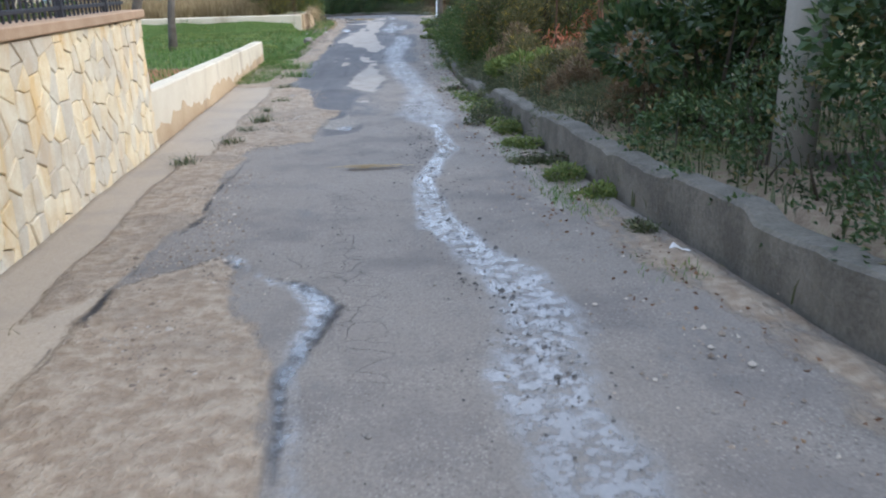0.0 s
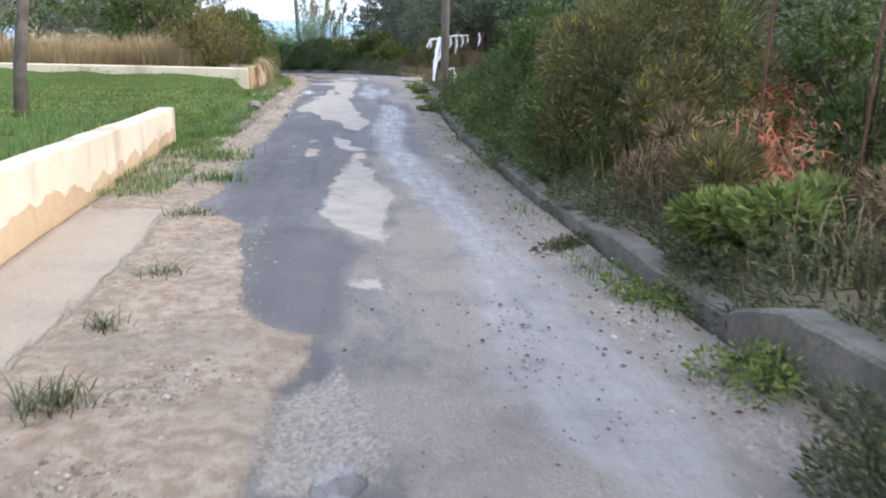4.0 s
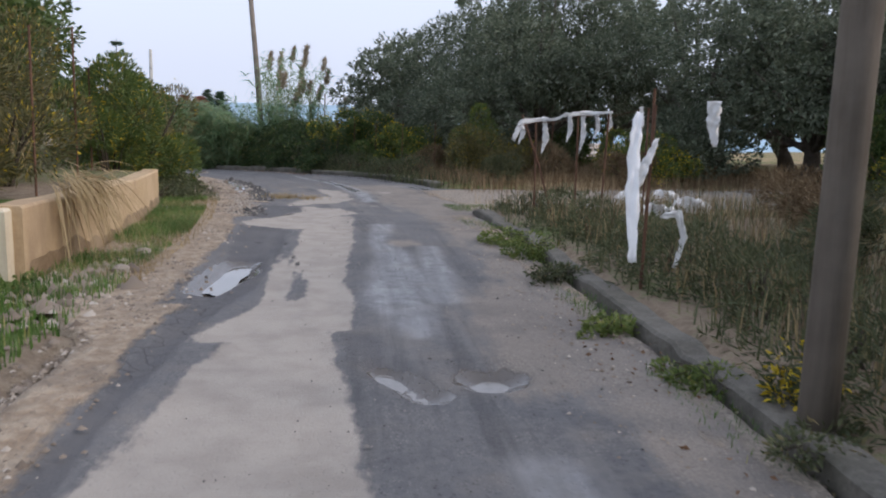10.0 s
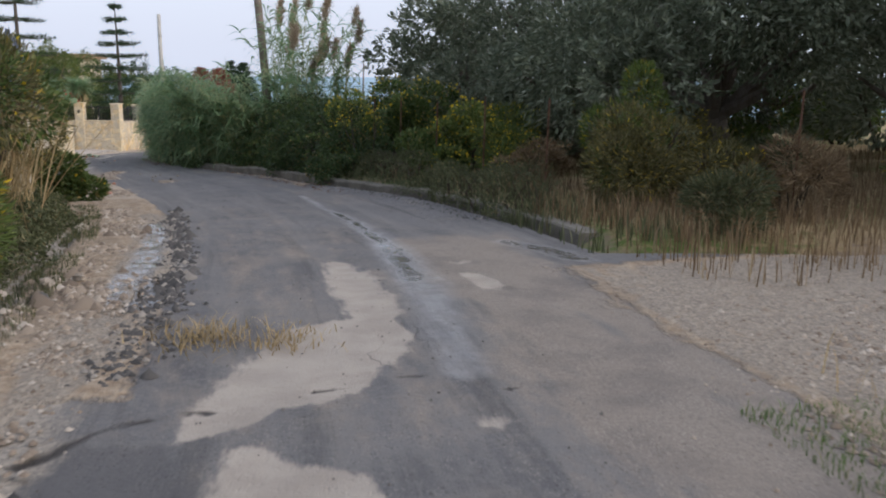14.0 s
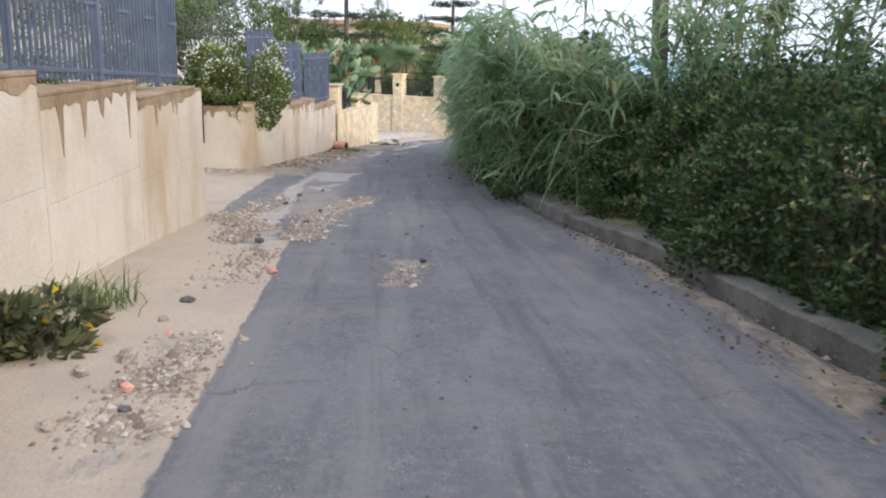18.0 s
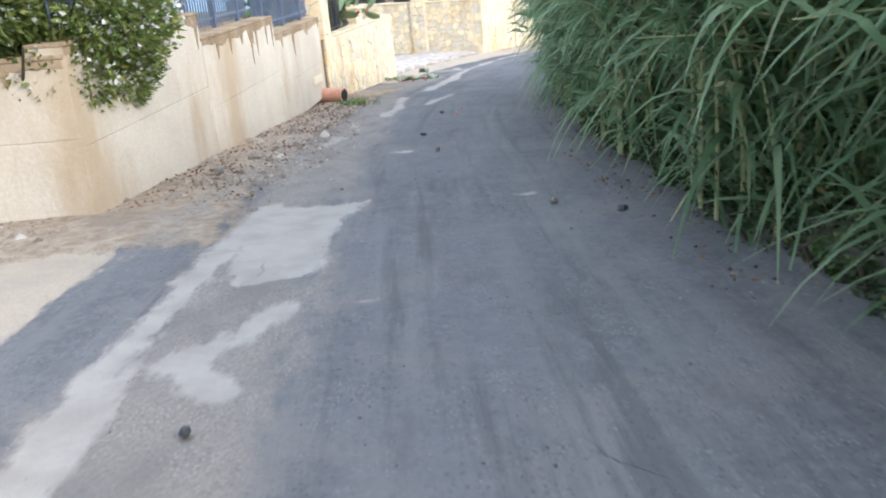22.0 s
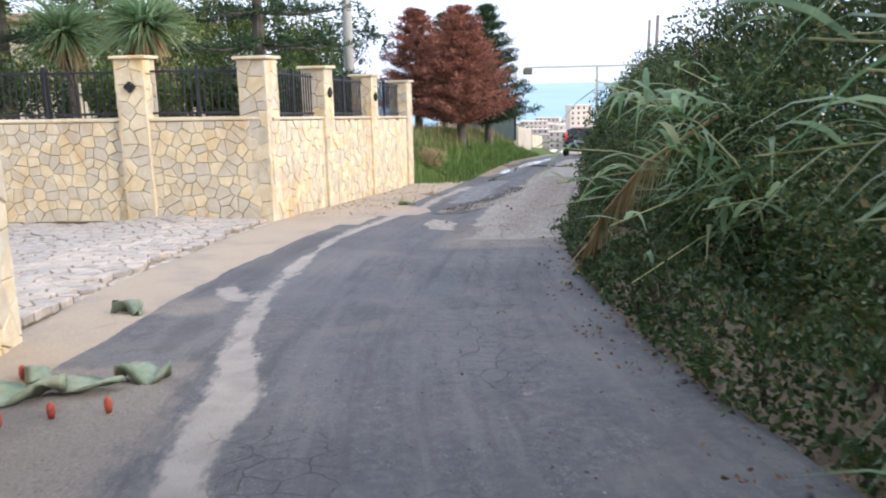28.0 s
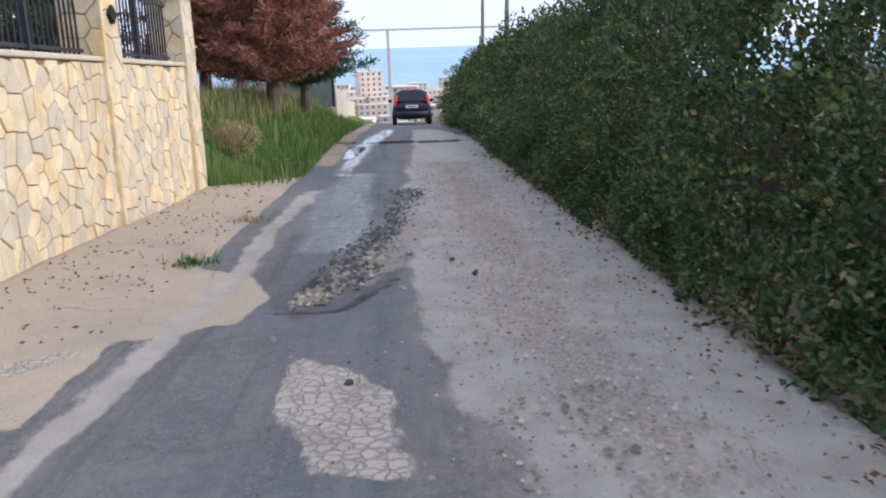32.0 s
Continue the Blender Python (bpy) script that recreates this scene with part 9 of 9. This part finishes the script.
def hatchback(s, d):
    p = place(s, d)
    car = thing("car", tuple(p), heading(s), "dark blue small hatchback seen from behind with lit brake lights", "car")
    car.matrix_basis = car.matrix_basis @ pose(0, 0, 0, math.degrees(math.atan2(lane_z(s + 2) - lane_z(s - 2), 4)))
    part("body", mesh_of("body", *loft([(-1.84, 0.62, 0.66, 0.36, 0.8), (-1.78, 0.76, 0.76, 0.28, 0.92), (-1.5, 0.81, 0.8, 0.22, 0.95), (-0.4, 0.82, 0.8, 0.2, 0.95), (0.9, 0.82, 0.79, 0.2, 0.92), (1.5, 0.78, 0.74, 0.24, 0.82), (1.8, 0.62, 0.58, 0.32, 0.66)]), "paint", True), car)
    part("cabin", mesh_of("cabin", *loft([(-1.76, 0.7, 0.62, 0.86, 1.02), (-1.58, 0.73, 0.58, 0.86, 1.4), (-1.2, 0.74, 0.59, 0.86, 1.47), (-0.2, 0.74, 0.6, 0.86, 1.49), (0.35, 0.74, 0.57, 0.86, 1.38), (0.95, 0.72, 0.66, 0.84, 0.92)]), "paint", True), car)
    v = [(-0.56, -1.79, 0.96), (0.56, -1.79, 0.96), (0.5, -1.625, 1.36), (-0.5, -1.625, 1.36)]
    w = [(x, y + 0.02, z) for x, y, z in v]
    part("rear_window", mesh_of("rear_window", v + w, [(0, 1, 2, 3), (7, 6, 5, 4), (0, 4, 5, 1), (1, 5, 6, 2), (2, 6, 7, 3), (3, 7, 4, 0)], "glass"), car, "dark tinted rear window")
    for side in (-1, 1):
        for y0, y1 in ((-1.35, -0.35), (-0.3, 0.55)):
            v = [(side * 0.752, y0, 0.95), (side * 0.752, y1, 0.95), (side * 0.625, y1 - (0.35 if y1 > 0.3 else 0.0), 1.36), (side * 0.625, y0 + (0.12 if y0 < -1 else 0.0), 1.37)]
            w = [(x - side * 0.02, y, z) for x, y, z in v]
            part("side_window", mesh_of("side_window", v + w, [(0, 1, 2, 3), (7, 6, 5, 4), (0, 4, 5, 1), (1, 5, 6, 2), (2, 6, 7, 3), (3, 7, 4, 0)], "glass"), car, "dark side window")
        v, f = box(0.12, 0.1, 0.44, (side * 0.68, -1.78, 0.98), 0.03)
        v[:, 0] -= side * np.maximum(0, v[:, 2] - 0.9) * 0.18
        v[:, 1] += np.maximum(0, v[:, 2] - 0.9) * 0.35
        part("tail_light", mesh_of("tail_light", v, f, "tail", True), car, "tall red tail light")
        v, f = box(0.16, 0.1, 0.13, (side * 0.9, 0.45, 1.0), 0.03)
        part("wing_mirror", mesh_of("wing_mirror", v, f, "paint", True), car)
        for y in (-1.18, 1.2):
            wheel = part("wheel", mesh_of("wheel", *tube([(side * 0.64, y, 0.29), (side * 0.66, y, 0.29), (side * 0.8, y, 0.29), (side * 0.82, y, 0.29)], [0.25, 0.29, 0.29, 0.25], 18), "rubber", True), car, "black tyre")
            part("rim", mesh_of("rim", *tube([(side * 0.815, y, 0.29), (side * 0.826, y, 0.29)], [0.18, 0.15], 14), "steel"), wheel, "grey wheel rim")
    v, f = box(1.5, 0.12, 0.26, (0, -1.83, 0.42), 0.04)
    part("bumper", mesh_of("bumper", v, f, "paint", True), car)
    v, f = box(0.5, 0.012, 0.11, (0, -1.852, 0.74), 0.004)
    part("number_plate", mesh_of("number_plate", v, f, "plastic"), car, "plain white plate")
    v, f = box(0.36, 0.012, 0.05, (0, -1.86, 0.74), 0.002)
    part("plate_bar", mesh_of("plate_bar", v, f, "window"), car, "plain dark bar")
    v, f = box(0.3, 0.05, 0.03, (0, -1.6, 1.42), 0.008)
    part("brake_light", mesh_of("brake_light", v, f, "tail"), car, "small high brake light")
    return car


hatchback(117.0, 0.55)

# ---- walls and gates far down the lane, the town and the sea ----
for s0, s1, d, h, m, label in ((114, 121, -2.4, 1.5, "cast", "pale concrete wall far down the lane"), (124, 132, -2.6, 1.2, "plaster", "low pale wall far down the lane")):
    strip_wall("wall_far", [(s0, d), (s1, d)], h, 0.25, m, label, "wall")
v, f = box(2.4, 0.08, 1.9, (0, 0, 0.85), 0.02)
a = at(112.5, -3.6)
gate = thing("sheet_gate", a, heading(112), "grey-green metal sheet gate beside a wall", "gate")
part("panel", mesh_of("panel", v, f, "grey_sheet"), gate)
for x in (-1.2, 1.2):
    v, f = box(0.1, 0.1, 2.1, (x, 0, 0.9), 0.01)
    part("post", mesh_of("post", v, f, "iron"), gate)


def block(x, y, w, dp, h, turn, storeys, rng):
    """A flat-roofed town block with rows of recessed dark windows."""
    z = float(land(np.array([x]), np.array([y]))[0][0])
    t = thing("apartment_building", (x, y, z - 1.0), turn, "pale flat-roofed town building seen far below", "building", "town buildings")
    v, f = box(w, dp, h, (0, 0, h / 2), 0.1)
    v2, f2 = box(w + 0.6, dp + 0.6, 0.5, (0, 0, h + 0.2), 0.1)
    part("wall", mesh_of("wall", v, f, "town"), t)
    part("roof", mesh_of("roof", v2, f2, "town"), t)
    pieces = []
    n = max(2, int(w / 3.5))
    for i in range(storeys):
        for j in range(n):
            pieces.append(box(1.3, 0.3, 1.5, ((j + 0.5) * w / n - w / 2, -dp / 2, (i + 0.6) * h / storeys), 0.02))
    part("window_work", mesh_of("window_work", *join(*pieces), "window"), t, "rows of dark windows", kind="stuff")
    return t


town = np.random.default_rng(99)
for i in range(70):
    y = town.uniform(330, 880)
    x = -11 + (y - 80) * town.uniform(-0.32, 0.42)
    k = town.integers(1, 6)
    block(x, y, town.uniform(10, 24), town.uniform(9, 14), 3.2 * k + 1, town.uniform(-25, 25), k, town)
block(26, 650, 15, 12, 30, 12, 9, town)
for i in range(46):
    y = town.uniform(580, 900)
    k = town.integers(1, 5)
    block(-15 + (y - 78) * town.uniform(-0.02, 0.3), y, town.uniform(10, 22), town.uniform(9, 14), 3.2 * k + 1, town.uniform(-25, 25), k, town)
block(40, 560, 14, 12, 24, -12, 7, town)
# a building crane over the town
cz = float(land(np.array([11.0]), np.array([350.0]))[0][0])
crane = thing("tower_crane", (11, 350, cz), 0, "slim tower crane above the town", "crane")
v, f = box(0.8, 0.8, 38, (0, 0, 19), 0.05)
part("mast", mesh_of("mast", v, f, "pole"), crane)
v, f = box(62, 0.6, 0.6, (8, 0, 38.2), 0.05)
part("jib", mesh_of("jib", v, f, "pole"), crane)
v, f = box(3, 1.4, 2, (-22, 0, 37), 0.05)
part("counterweight", mesh_of("counterweight", v, f, "kerb"), crane)
# houses beyond the garden on the hillside
for x, y, w, h, tn in ((-36, 112, 11, 6.2, 10), (-50, 96, 11, 6, -15), (-46, 74, 11, 6, 20)):
    z = ground_z(x, y)
    house = thing("villa", (x, y, z - 0.5), tn, "cream two-storey villa among garden trees", "house", "villas")
    v, f = box(w, 9, h, (0, 0, h / 2), 0.05)
    part("wall", mesh_of("wall", v, f, "plaster"), house)
    v, f = box(w + 1, 10, 0.4, (0, 0, h + 0.2), 0.08)
    part("roof", mesh_of("roof", v, f, "coping"), house)
    for i in range(2):
        for j in range(3):
            win = part("window", mesh_of("window", *box(1.2, 0.16, 1.4, ((j - 1) * w / 3.2, -4.5, 1.9 + i * 3.1), 0.02), "plaster"), house)
            part("pane", mesh_of("pane", *box(1.0, 0.05, 1.2, ((j - 1) * w / 3.2, -4.58, 1.9 + i * 3.1), 0.01), "window"), win, "dark glass pane")


# ---- cobbles of the villa's entrance, last of all ----
entrance = tagged(new("cobbled_entrance"), "pale uneven cobbled entrance beside a stone wall", "paving", kind="structure")
c_rng = np.random.default_rng(123)
flags = []
for poly in crazy_stones(6.9, lambda u: 6.0, 0.185, c_rng, 0.02):
    q = np.array(poly)
    c = q.mean(0)
    s, d = 76.65 + c[0], -2.7 - c[1]
    if front_shift(np.array([s]), np.array([d]))[0] < 83.42:
        flags.append((s, d, (q - c) * (1 + c_rng.uniform(-0.04, 0.02))))
P = place(np.array([k[0] for k in flags]), np.array([k[1] for k in flags]))
P[:, 2] = land(P[:, 0], P[:, 1])[0]
picked = set(np.argsort([-k[1] for k in flags])[:300].tolist())
rest = []
for i, (s, d, q) in enumerate(flags):
    n = len(q)
    turn = radians(90 + heading(s))
    # the outline runs along the lane in x and away from it in y
    xy = np.column_stack([q[:, 0] * math.cos(turn) - q[:, 1] * math.sin(turn), q[:, 0] * math.sin(turn) + q[:, 1] * math.cos(turn)])
    up = c_rng.uniform(0.0, 0.008)
    v = np.concatenate([np.column_stack([xy, np.full(n, -0.05)]), np.column_stack([xy, np.full(n, 0.008 + up)]), np.column_stack([xy * 0.88, np.full(n, 0.016 + up)])])
    if sum(xy[j - 1][0] * xy[j][1] - xy[j][0] * xy[j - 1][1] for j in range(n)) < 0:
        v = np.concatenate([v[:n][::-1], v[n:2 * n][::-1], v[2 * n:][::-1]])
    f = [tuple(range(2 * n, 3 * n))] + [(k * n + j, k * n + (j + 1) % n, (k + 1) * n + (j + 1) % n, (k + 1) * n + j) for k in (0, 1) for j in range(n)]
    if i in picked:
        part("cobble", mesh_of("cobble", v, f, "cobble"), entrance, m=pose(*P[i]))
    else:
        rest.append((v + P[i], f))
part("cobble_field", mesh_of("cobble_field", *join(*rest), "cobble"), entrance, "pale uneven cobbles", kind="stuff")
